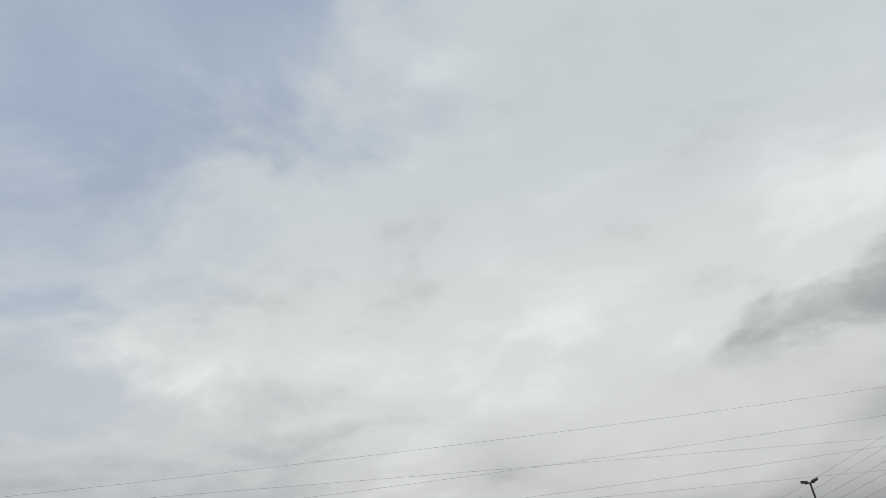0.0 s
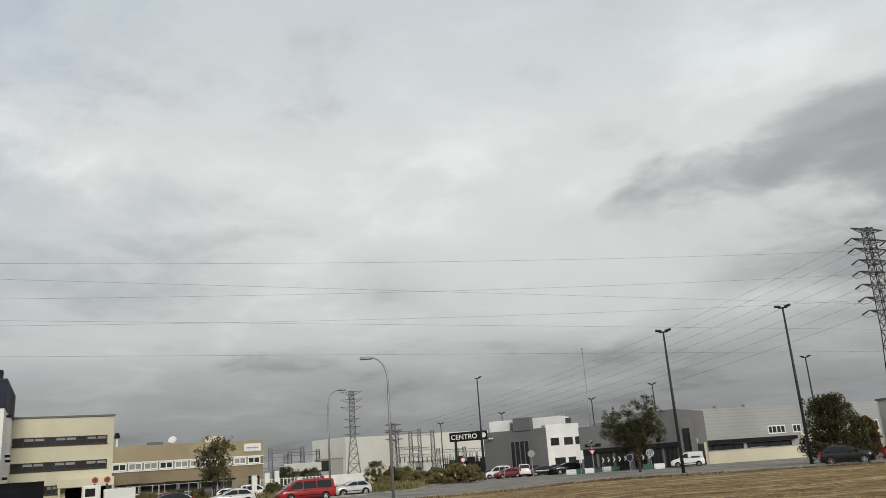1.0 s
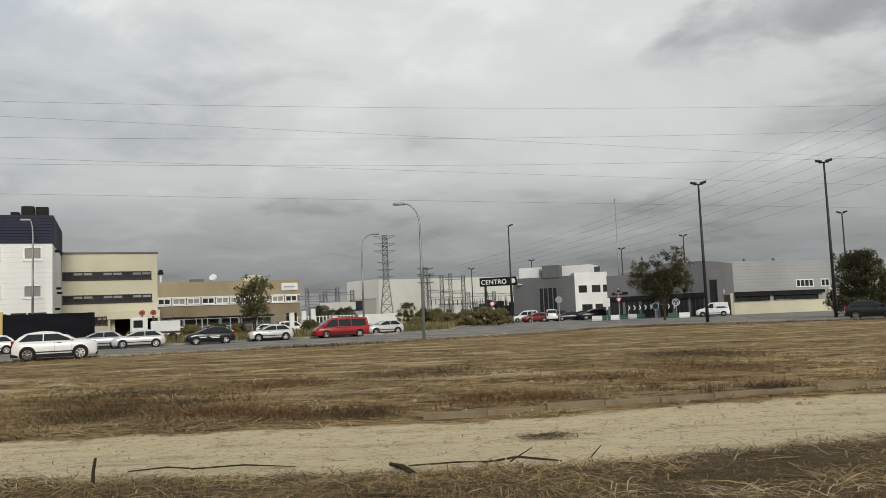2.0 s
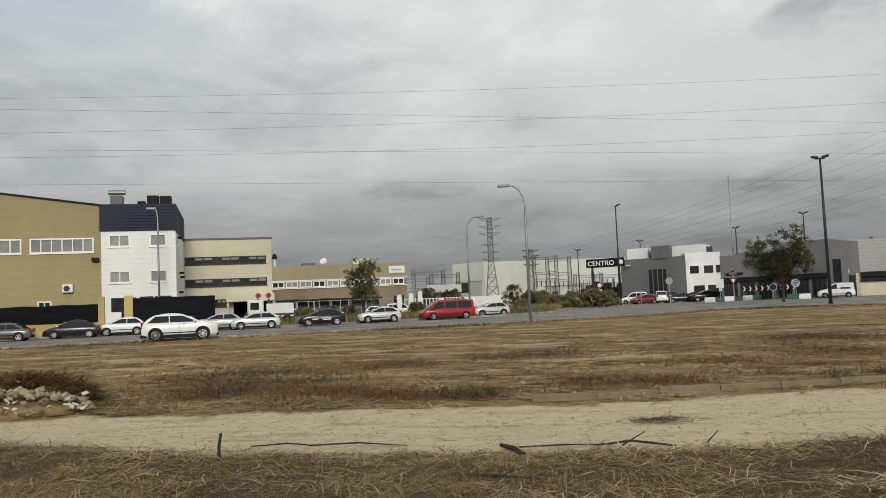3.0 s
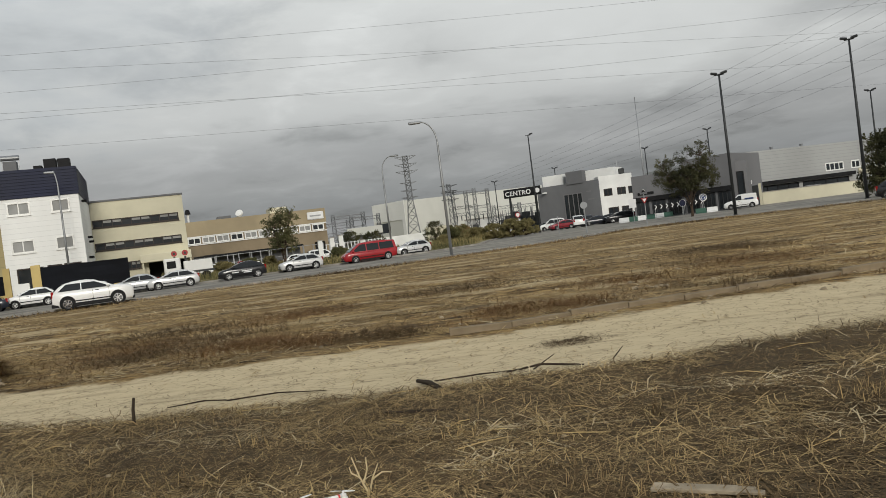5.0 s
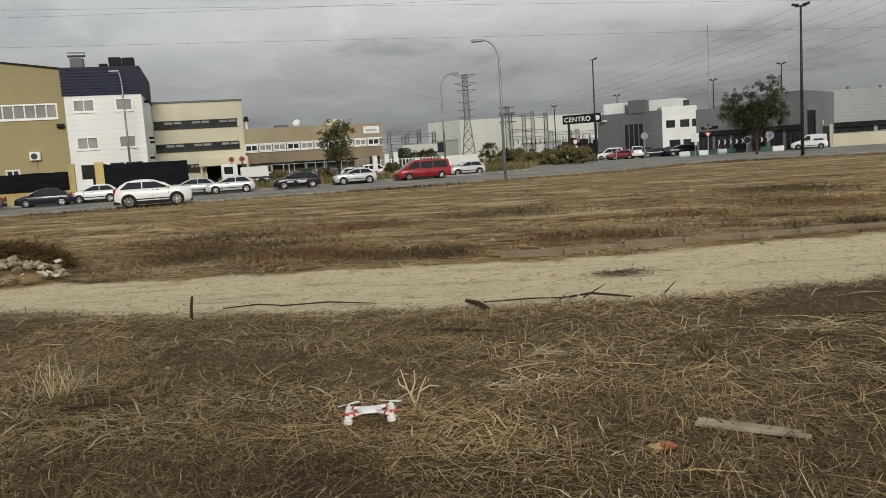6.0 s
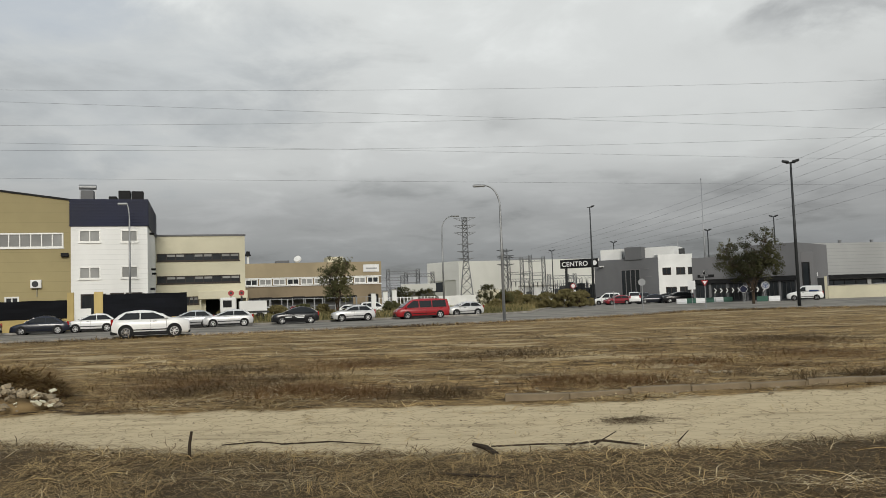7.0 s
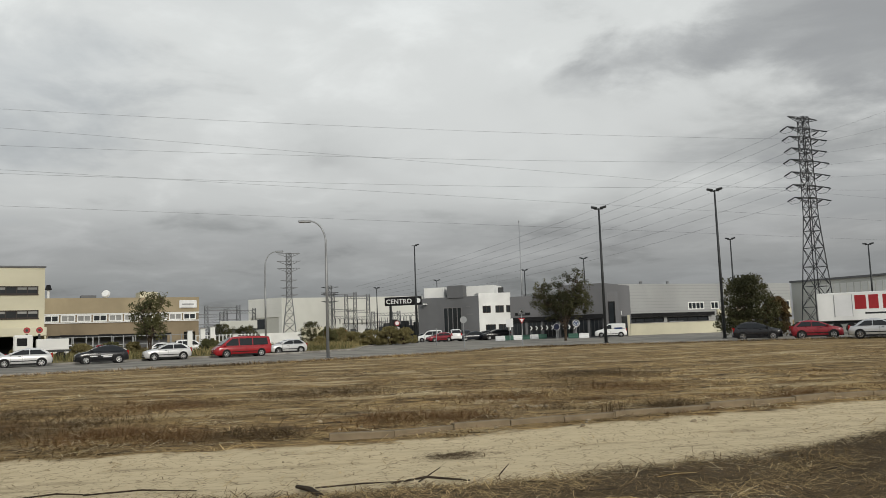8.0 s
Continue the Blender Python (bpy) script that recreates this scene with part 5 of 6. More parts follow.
    if az == 17.2:
        part("side_lettering", box(-1.6, -0.5, 0.878, 0.884, 1.1, 1.3), M["sign_blue"], c, "plain blue lettering bars")
        part("cargo_panel", box(-2.0, -0.1, -0.86, 0.86, 1.12, 1.83, 0.05), PAINT["white"], c)

# articulated trailer with red lettering shapes
p = polar(30.65, 88)
trailer = thing("semi_trailer", stand(p.x, p.y, -33, 0.02), "white box semi-trailer with large red lettering shapes", "trailer")
part("box_body", box(0, 13.6, 0, 2.5, 1.25, 4.02, 0.04), M["white_paint"], trailer)
part("door_panel", box(1.55, 3.1, -0.02, 0.0, 1.7, 3.75), M["sign_white"], trailer)
part("door_frame", box(1.5, 1.55, -0.03, 0.0, 1.65, 3.8), M["galv"], trailer)
part("door_frame", box(3.1, 3.15, -0.03, 0.0, 1.65, 3.8), M["galv"], trailer)
for i, w in enumerate((1.0, 0.85, 1.0, 1.05)):
    x = 3.35 + i * 1.22
    part("red_block", box(x, x + w, -0.012, 0.0, 2.35, 3.72, 0.004), M["sign_red"], trailer, "plain red lettering block")
part("dark_bar", box(4.2, 6.3, -0.012, 0.0, 1.85, 2.02), M["dark_steel"], trailer)
part("dark_bar", box(6.6, 7.3, -0.012, 0.0, 1.9, 1.98), M["dark_steel"], trailer)
part("chassis", box(0.4, 13.2, 0.5, 2.0, 0.95, 1.25), M["dark_steel"], trailer)
for x in (1.6, 2.9, 4.2):
    for y in (0.1, 2.1):
        part("wheel", tube([(x, y, 0.5), (x, y + 0.3, 0.5)], 0.5, 18), M["tyre"], trailer)
for x in (10.2,):
    for y in (0.6, 1.8):
        part("landing_leg", box(x, x + 0.15, y, y + 0.15, 0, 0.95), M["galv"], trailer)

# small lorry by the cream wing
p = polar(-21.9, 88.5)
lorry = thing("lorry", stand(p.x, p.y, STREET + 180, 0.14), "white lorry cab with two round red drums behind", "lorry")
part("cab", box(0.2, 1.9, -1.0, 1.0, 0.6, 2.55, 0.12), M["white_paint"], lorry)
part("windscreen", box(1.86, 1.93, -0.85, 0.85, 1.5, 2.3), M["car_glass"], lorry)
part("side_window", box(0.7, 1.6, 0.985, 1.02, 1.5, 2.25), M["car_glass"], lorry)
part("bed", box(-3.2, 0.1, -1.0, 1.0, 0.8, 1.0), M["dark_steel"], lorry)
part("load", box(-3.0, -0.1, -0.9, 0.9, 1.0, 2.1, 0.05), M["white_paint"], lorry)
for x in (0.75, -0.35):
    part("drum", tube([(x, 0.5, 3.0), (x, 0.95, 3.0)], 0.30, 16), M["sign_red"], lorry, "round red drum")
    part("hub", tube([(x, 0.95, 3.0), (x, 0.97, 3.0)], 0.13, 12), M["dark_steel"], lorry)
    part("drum_stand", box(x - 0.1, x + 0.1, 0.6, 0.8, 2.05, 2.65), M["dark_steel"], lorry)
for x in (1.1, -2.3):
    for y in (-0.95, 0.7):
        part("wheel", tube([(x, y, 0.42), (x, y + 0.25, 0.42)], 0.42, 16), M["tyre"], lorry)


# ---- signs and barriers ----
def sign_post(az, d, height, turn=0, label="grey steel sign post"):
    p = polar(az, d)
    t = thing("road_sign", stand(p.x, p.y, -az + turn), label, "road sign", "road signs")
    part("post", tube([(0, 0, 0), (0, 0, height)], 0.045, 8), M["galv"], t)
    return t


def disc(t, z, r, mat, rim=None):
    part("plate", tube([(0, -0.08, z), (0, -0.05, z)], r, 20), M[rim or mat], t)
    if rim:
        part("face", tube([(0, -0.09, z), (0, -0.08, z)], r * 0.72, 20), M[mat], t)


def triangle(t, z, r, up, mat, rim):
    for rr, y0, mm, nm in ((r, -0.08, rim, "plate"), (r * 0.6, -0.10, mat, "face")):
        bm = bmesh.new()
        s = 1 if up else -1
        q = [(rr * math.cos(radians(a)), z + s * rr * math.sin(radians(a))) for a in (90, 210, 330)]
        f = [bm.verts.new((a, y0, b)) for a, b in q]
        g = [bm.verts.new((a, y0 + 0.03, b)) for a, b in q]
        bm.faces.new(f)
        bm.faces.new(g[::-1])
        for i in range(3):
            bm.faces.new((f[i], g[i], g[(i + 1) % 3], f[(i + 1) % 3]))
        bmesh.ops.recalc_face_normals(bm, faces=bm.faces[:])
        part(nm, bm, M[mm], t)


t = sign_post(10.98, 79, 3.7, label="sign post with a give-way triangle and a crossing sign")
triangle(t, 2.45, 0.38, False, "sign_white", "sign_red")
part("plate", box(-0.35, 0.35, -0.08, -0.05, 3.0, 3.7), M["dark_grey"], t)
triangle(t, 3.3, 0.28, True, "black", "sign_white")
t = sign_post(6.78, 76, 2.95, label="grey back of a round road sign on a post")
disc(t, 2.65, 0.33, "galv")
t = sign_post(2.0, 109, 3.2, label="round red-ringed speed sign on a post")
disc(t, 2.95, 0.36, "sign_white", "sign_red")
part("plate", box(-0.3, 0.3, -0.08, -0.05, 2.05, 2.4), M["sign_white"], t)
t = sign_post(4.81, 92, 2.0, label="short white marker post at the kerb")
t = sign_post(10.1, 112, 2.9, label="white rectangular sign on a post")
part("plate", box(-0.5, 0.5, -0.08, -0.05, 1.9, 3.1), M["sign_white"], t)
t = sign_post(14.84, 112, 2.5, label="round blue roundabout sign on a post")
disc(t, 2.1, 0.5, "sign_blue", "sign_white")
disc(t, 2.1, 0.44, "sign_blue")
for k in range(3):
    a = radians(90 + 120 * k)
    part("arrow", box(-0.16, 0.16, -0.12, -0.095, -0.05, 0.05), M["sign_white"], t, at=pose(0.2 * math.cos(a), 0, 2.1 + 0.2 * math.sin(a), 0, -math.degrees(a) + 90, 0))
t = sign_post(13.45, 114, 2.2, label="round blue roundabout sign on a post")
disc(t, 1.7, 0.48, "sign_white")
part("face", tube([(0, -0.1, 1.7), (0, -0.08, 1.7)], 0.44, 20), M["navy"], t)
for az, w in ((12.5, 4.2), (14.15, 3.0)):
    p = polar(az, 115)
    t = thing("chevron_board", stand(p.x, p.y, -az), "black and white chevron board on the roundabout", "road sign", "chevron boards")
    part("panel", box(-w / 2, w / 2, -0.03, 0.03, 1.3, 1.95), M["black"], t)
    for x in (-w / 2 + 0.3, w / 2 - 0.3):
        part("post", box(x - 0.04, x + 0.04, 0.03, 0.1, 0, 1.9), M["galv"], t)
    for i in range(int(w / 0.75)):
        x = -w / 2 + 0.3 + i * 0.75
        for s in (-1, 1):
            part("chevron", box(-0.06, 0.06, -0.05, -0.032, -0.2, 0.2), M["sign_white"], t, at=pose(x + 0.1, 0, 1.625 + s * 0.15, 0, -s * 38, 0))


def barrier(az, d, mat, turn):
    p = polar(az, d)
    t = thing("road_barrier", stand(p.x, p.y, turn), "%s plastic road barrier block" % ("green" if mat == "barrier_green" else "white"), "barrier", "road barriers")
    bm = bmesh.new()
    sec = [(-0.28, 0), (-0.28, 0.25), (-0.12, 0.36), (-0.08, 0.7), (0.08, 0.7), (0.12, 0.36), (0.28, 0.25), (0.28, 0)]
    a = [bm.verts.new((-0.68, y, z)) for y, z in sec]
    b = [bm.verts.new((0.68, y, z)) for y, z in sec]
    bm.faces.new(a)
    bm.faces.new(b[::-1])
    for i in range(8):
        bm.faces.new((a[i], b[i], b[(i + 1) % 8], a[(i + 1) % 8]))
    bmesh.ops.recalc_face_normals(bm, faces=bm.faces[:])
    part("block", bm, M[mat], t)
    part("cap", tube([(0.35, 0, 0.7), (0.35, 0, 0.74)], 0.06, 8), M["black"], t)


for i in range(9):
    barrier(9.4 + i * 0.60, 112 + 1.6 * i, "barrier_green" if i % 2 else "sign_white", -8)
for i in range(2):
    barrier(14.6 + i * 0.75, 112, "sign_white" if i % 2 else "barrier_green", -12)


# ---- trees, bushes, weeds ----
def leaf_mesh(name, centres, size, material, parent, seed, flat=0.5):
    """Many small folded leaves round the given clump centres: rows of x, y, z, radius, count."""
    rg = np.random.default_rng(seed)
    pos = []
    for x, y, z, r, n in centres:
        v = rg.normal(size=(int(n), 3))
        v /= np.linalg.norm(v, axis=1)[:, None]
        v *= (rg.random(int(n)) ** 0.5)[:, None] * r
        pos.append(v * (1, 1, 0.8) + (x, y, z))
    pos = np.concatenate(pos)
    k = len(pos)
    a = rg.normal(size=(k, 3))
    a /= np.linalg.norm(a, axis=1)[:, None]
    b = np.cross(a, rg.normal(size=(k, 3)))
    b /= np.linalg.norm(b, axis=1)[:, None]
    s = (size * rg.uniform(0.6, 1.3, k))[:, None]
    verts = np.stack([pos - a * s, pos + b * s * flat, pos + a * s, pos - b * s * flat], 1).reshape(-1, 3)
    faces = np.arange(4 * k).reshape(-1, 4)
    return raw(name, verts.tolist(), faces.tolist(), material, parent)


def tree(x, y, lobes, label, leaf, seed, trunk_r, fork, n, leaves, leaf_size, clump):
    """lobes: ellipsoids of the crown (x, z, half width, half height); branches run from the fork to clumps inside them."""
    rg = random.Random(seed)
    t = thing("tree", stand(x, y, 0, 0), label, "tree", "roadside trees")
    wood, cl = bmesh.new(), []
    for s_ in range(2):
        tube([(0.12 * s_, 0, -0.1), (0.05 + 0.1 * s_, 0, fork * 0.5), (0.25 * (s_ - 0.4), 0, fork)], [trunk_r, trunk_r * 0.8, trunk_r * 0.65], 8, wood, False)
    limbs = []
    for lx, lz, rw, rh in lobes:
        for k in range(5):
            a = rg.uniform(0, 2 * math.pi)
            top = Vector((lx + rw * 0.5 * math.cos(a), rw * 0.5 * math.sin(a), lz + rh * rg.uniform(-0.3, 0.5)))
            base = Vector((0.25 * rg.choice((-0.4, 0.6)), 0, fork * rg.uniform(0.75, 1.0)))
            mid_ = base.lerp(top, 0.5) + Vector((0, 0, 0.12 * (top - base).length))
            tube([base, mid_, top], [trunk_r * 0.5, trunk_r * 0.33, trunk_r * 0.14], 5, wood, False)
            limbs += [mid_, top, mid_.lerp(top, 0.5)]
        for k in range(n):
            v = Vector((rg.gauss(0, 1), rg.gauss(0, 1), rg.gauss(0, 1))).normalized() * rg.random() ** 0.38
            q = Vector((lx + v.x * rw, v.y * rw, lz + v.z * rh))
            q *= 1 + 0.10 * noise.noise(q * 0.9 + Vector((seed, 0, 0)))
            if noise.noise(q * 0.75 + Vector((0, seed, 0))) < -0.22:
                continue
            near = min(limbs, key=lambda p_: (p_ - q).length)
            tube([near, near.lerp(q, 0.55) + Vector((0, 0, 0.08)), q], [0.025, 0.016, 0.006], 3, wood, False)
            r = clump * rg.uniform(0.6, 1.35)
            cl.append((*q, r, leaves * rg.uniform(0.5, 1.4)))
    part("trunk", wood, M["bark"], t)
    leaf_mesh("crown", cl, leaf_size, leaf, t, seed)
    return t


p = polar(-15.0, 84)
tree(p.x, p.y, ((-0.5, 4.6, 1.5, 1.7), (0.7, 4.9, 1.3, 1.9), (0.1, 2.9, 1.5, 1.3)), "young sparse street tree with dusty green leaves", M["leaf_green"], 5, 0.10, 1.5, 135, 18, 0.10, 0.34)
p = polar(14.0, 95)
tree(p.x, p.y, ((-1.5, 4.9, 2.4, 2.4), (1.5, 5.4, 2.2, 3.2), (0.2, 4.2, 3.2, 1.7)), "dark olive green street tree with a broad crown", M["leaf_dark"], 11, 0.11, 1.7, 230, 44, 0.085, 0.40)


def bush(x, y, width, height, label, leaf, seed, n=60, leaf_size=0.14, z=0.0, name="bush"):
    rg = random.Random(seed)
    t = thing(name, stand(x, y, 0, z), label, "bush", "bushes")
    stems = bmesh.new()
    cl = []
    for i in range(n):
        a, f = rg.uniform(0, 2 * math.pi), rg.random()
        hz = height * (0.08 + 0.86 * rg.random())
        reach = width / 2 * math.sqrt(max(0.03, 1 - (hz / height) ** 1.6)) * math.sqrt(f)
        q = Vector((reach * math.cos(a), reach * math.sin(a) * 0.8, hz))
        cl.append((*q, width * rg.uniform(0.05, 0.11), 80 * rg.uniform(0.5, 1.3)))
        if i % 4 == 0:
            tube([(q.x * 0.1, q.y * 0.1, 0), (q.x * 0.5, q.y * 0.5, hz * 0.6), q], [0.05, 0.03, 0.01], 4, stems, False)
    part("stems", stems, M["bark"], t)
    leaf_mesh("foliage", cl, leaf_size, leaf, t, seed)
    return t


p = polar(26.4, 81)
bush(p.x, p.y, 6.4, 6.1, "large dark green bush beside parked cars", M["leaf_dark"], 3, 280, 0.10)
p = polar(28.1, 82)
bush(p.x, p.y, 3.4, 3.9, "rust-tinged bush at the pylon foot", M["leaf_rust"], 4, 110, 0.10)
for az, d, w, h, leaf, s in ((1.5, 108, 4.6, 2.4, "weed", 21), (0.1, 110, 5.0, 2.0, "weed", 22), (2.55, 112, 3.6, 2.2, "weed", 23), (-2.2, 122, 5.0, 2.6, "weed", 24), (-4.1, 165, 6.0, 4.6, "leaf_dark", 25),
                             (-1.2, 110, 5.0, 1.8, "weed", 26), (-10.2, 155, 7.0, 4.5, "leaf_dark", 27), (-8.6, 158, 6.0, 4.0, "leaf_dark", 28), (-19.2, 92, 3.2, 1.5, "weed", 29), (-17.4, 90, 3.0, 1.6, "leaf_green", 30),
                             (-16.0, 88, 2.6, 1.5, "weed", 31), (-11.2, 92, 2.8, 1.6, "leaf_green", 32), (-3.6, 96, 2.6, 1.4, "weed", 33), (-22.8, 88, 2.4, 1.3, "weed", 34), (-2.9, 120, 3.5, 2.8, "leaf_green", 35), (2.4, 106, 2.4, 2.0, "weed", 36)):
    p = polar(az, d)
    bush(p.x, p.y, w, h, "scrubby roadside bush on the weedy verge" if leaf != "leaf_dark" else "dark shrub beside the substation", M[leaf], s, 90, 0.10, 0.12)


def blades(name, pts, lengths, widths, tilt, material, label, category, seed, parent=None):
    """Thin dry blades rooted at pts (rows of x, y, z); tilt: degrees from upright, low and high."""
    rg = np.random.default_rng(seed)
    pts = np.asarray(pts, float)
    k = len(pts)
    a = rg.uniform(0, 2 * np.pi, k)
    el = np.radians(rg.uniform(*tilt, k))
    d = np.stack([np.sin(el) * np.cos(a), np.sin(el) * np.sin(a), np.cos(el)], 1)
    ln = rg.uniform(*lengths, k)[:, None]
    b = a + rg.uniform(-0.6, 0.6, k) + np.pi / 2
    side = np.stack([np.cos(b), np.sin(b), np.zeros(k)], 1) * rg.uniform(*widths, k)[:, None] / 2
    bend = np.stack([rg.normal(size=k), rg.normal(size=k), -np.abs(rg.normal(size=k))], 1) * ln * 0.10
    mid, tip = pts + d * ln * 0.55, pts + d * ln + bend
    tip[:, 2] = np.maximum(tip[:, 2], pts[:, 2] + 0.004)
    verts = np.stack([pts - side, pts + side, mid + side * 0.9, mid - side * 0.9, tip + side * 0.45, tip - side * 0.45], 1).reshape(-1, 3)
    i = np.arange(k)[:, None] * 6
    faces = np.concatenate([i + (0, 1, 2, 3), i + (3, 2, 4, 5)])
    ob = raw(name, verts.tolist(), faces.tolist(), material, parent)
    return tagged(ob, label, category, kind="stuff")


rg = np.random.default_rng(40)
W = []
while len(W) < 16000:
    az, d = rg.uniform(-27, 3.2), rg.uniform(74, 135)
    x, y = d * math.sin(radians(az)), d * math.cos(radians(az))
    edge = 69.2 + 0.487 * (x + 21) + 0.8 if x < -6.5 else 76.5 + (x + 6.5) * 2.4
    if y > edge and (x < -1.8 + max(0, (y - 100) * 0.13)) and noise.noise((x * 0.12, y * 0.12, 5)) > -0.15:
        W.append((x, y, 0.13))
blades("weeds", W[:8000], (0.35, 1.0), (0.03, 0.07), (0, 40), M["weed"], "tall dry weeds covering the verge", "weeds", 41)
blades("weeds", W[8000:], (0.3, 0.85), (0.03, 0.06), (0, 45), M["leaf_green"], "green weeds mixed through the dry verge", "weeds", 42)

for az, d, h, k in ((24.9, 188, 12.2, 50), (25.35, 190, 12.0, 51), (25.7, 189, 11.2, 52)):
    p = polar(az, d)
    bush(p.x, p.y, 1.6, h, "slim dark conifer behind the warehouse", M["leaf_dark"], k, 60, 0.16, name="conifer")


# ---- the field close by ----
def on_track(x, y, soft=0.0):
    return abs(y - track_centre(x)) < track_half(x) - 0.15 + soft + 0.35 * noise.noise((x * 0.9, y * 0.9, 2))


def field_points(n, y0, y1, spread, seed, patch=0.0, power=1.0, thin=0.0):
    """Points over the field, wider with distance; patch > 0 keeps them in clumps; thin leaves barer soil towards positive x."""
    rg = np.random.default_rng(seed)
    out = []
    while len(out) < n:
        y = y0 + (y1 - y0) * rg.random() ** power
        x = rg.uniform(-1, 1) * (spread * y + 2.0)
        if on_track(x, y) and rg.random() > 0.012:
            continue
        if y < 11 and rg.random() < thin * min(1.0, max(0.0, (x + 0.6) / 2.5)) * (0.75 + noise.noise((x * 0.8, y * 1.1, 9))):
            continue
        if patch and noise.noise((x * 0.55, y * 0.9, seed)) < patch * rg.uniform(0.2, 1.4) - 0.12:
            continue
        out.append((x, y, ground_height(x, y) + 0.004))
    return out


blades("straw_litter", field_points(9500, 2.6, 10.8, 0.85, 51, 0.06, thin=0.8), (0.12, 0.42), (0.004, 0.011), (76, 93), M["straw"], "long pale dry straw lying over the field", "straw", 61)
blades("straw_litter", field_points(22000, 2.6, 10.8, 0.85, 50, thin=0.75), (0.04, 0.16), (0.003, 0.008), (72, 94), M["straw"], "short pale dry straw lying over the field", "straw", 60)
blades("straw_litter", field_points(36000, 2.6, 10.8, 0.85, 49, thin=0.4), (0.04, 0.20), (0.004, 0.010), (70, 94), M["straw_mid"], "weathered brown straw lying over the field", "straw", 59)
blades("straw_litter", field_points(56000, 2.6, 10.8, 0.85, 52), (0.04, 0.20), (0.005, 0.013), (70, 94), M["straw_dark"], "dark rotting straw lying over the field", "straw", 62)
blades("stubble", field_points(3200, 2.6, 10.2, 0.85, 53, 0.35), (0.04, 0.13), (0.003, 0.007), (5, 55), M["straw_mid"], "short dry stubble standing in the field", "straw", 63)


def track_points(n, seed):
    rg = np.random.default_rng(seed)
    xs = rg.uniform(-9, 13, n)
    return [(x, track_centre(x) + f * track_half(x), ground_height(x, track_centre(x) + f * track_half(x)) + 0.004) for x, f in zip(xs, rg.uniform(-1.05, 1.05, n))]


blades("track_litter", track_points(900, 75), (0.04, 0.22), (0.005, 0.012), (84, 93), M["straw_dark"], "scattered dark twigs lying on the track", "straw", 76)
blades("track_litter", track_points(700, 77), (0.04, 0.18), (0.005, 0.010), (84, 93), M["straw_mid"], "scattered brown straw lying on the track", "straw", 78)
blades("straw_litter", field_points(42000, 11.0, 48, 0.85, 54, 0.35, 1.3), (0.12, 0.5), (0.008, 0.022), (78, 91), M["straw"], "pale dry straw beyond the track", "straw", 64)
blades("straw_litter", field_points(34000, 11.0, 50, 0.85, 55, 0.40, 1.3), (0.10, 0.35), (0.009, 0.022), (74, 91), M["straw_mid"], "dark matted straw beyond the track", "straw", 65)
blades("stubble", field_points(4500, 13.0, 50, 0.85, 56, 0.6), (0.06, 0.16), (0.008, 0.018), (55, 88), M["straw_dark"], "brown stubble standing beyond the track", "straw", 66)
blades("stubble", field_points(2000, 14.0, 50, 0.85, 57, 0.6), (0.06, 0.16), (0.006, 0.014), (50, 88), M["straw"], "dry stubble standing beyond the track", "straw", 67)


def clump_points(n, each, y0, y1, seed, thin=0.0):
    """Roots gathered in flat ragged clumps, longer across the field than deep."""
    rg = np.random.default_rng(seed)
    out = []
    for x, y, _z in field_points(n, y0, y1, 0.8, seed, 0.3, 1.5, thin):
        r = rg.uniform(0.12, 0.45) * (1 + y / 40)
        for _ in range(int(each * rg.uniform(0.4, 1.6))):
            px, py = x + rg.normal() * r, y + rg.normal() * r * 0.45
            if not on_track(px, py, 0.1):
                out.append((px, py, ground_height(px, py) + 0.004))
    return out


blades("dead_weeds", clump_points(300, 70, 12.0, 42, 131), (0.06, 0.22), (0.006, 0.014), (60, 92), M["straw_dark"], "dark flattened clumps of dead weeds beyond the track", "weeds", 132)
blades("dead_weeds", clump_points(300, 60, 12.0, 42, 133), (0.08, 0.26), (0.005, 0.012), (50, 90), M["straw_rust"], "reddish brown clumps of dead weeds beyond the track", "weeds", 134)
blades("dead_weeds", clump_points(170, 60, 3.0, 9.5, 135), (0.04, 0.15), (0.003, 0.008), (50, 92), M["straw_dark"], "dark clumps of rotted weeds in the field", "weeds", 136)
blades("straw_litter", clump_points(95, 26, 2.8, 9.8, 137, 0.8), (0.14, 0.46), (0.006, 0.015), (80, 92), M["straw_pale"], "thick bleached stalks lying in loose drifts", "straw", 138)
blades("straw_litter", clump_points(260, 12, 11.8, 36, 139), (0.25, 0.9), (0.014, 0.028), (82, 92), M["straw_pale"], "long bleached stalks lying beyond the track", "straw", 140)


def lip_points(n, seed):
    rg = np.random.default_rng(seed)
    out = []
    for _ in range(n):
        i = int(rg.integers(1, len(NEAR_EDGE) - 2))
        a, b = NEAR_EDGE[i], NEAR_EDGE[i + 1]
        f = rg.random()
        x, y = a[0] + (b[0] - a[0]) * f, a[1] + (b[1] - a[1]) * f - abs(rg.normal()) * 0.9
        out.append((x, y, -0.02))
    return out


blades("edge_grass", lip_points(9000, 71), (0.12, 0.34), (0.02, 0.05), (35, 85), M["straw_dark"], "ragged brown grass along the street edge", "grass", 72)
blades("edge_grass", lip_points(4000, 73), (0.10, 0.30), (0.02, 0.04), (35, 85), M["straw"], "ragged dry grass along the street edge", "grass", 74)


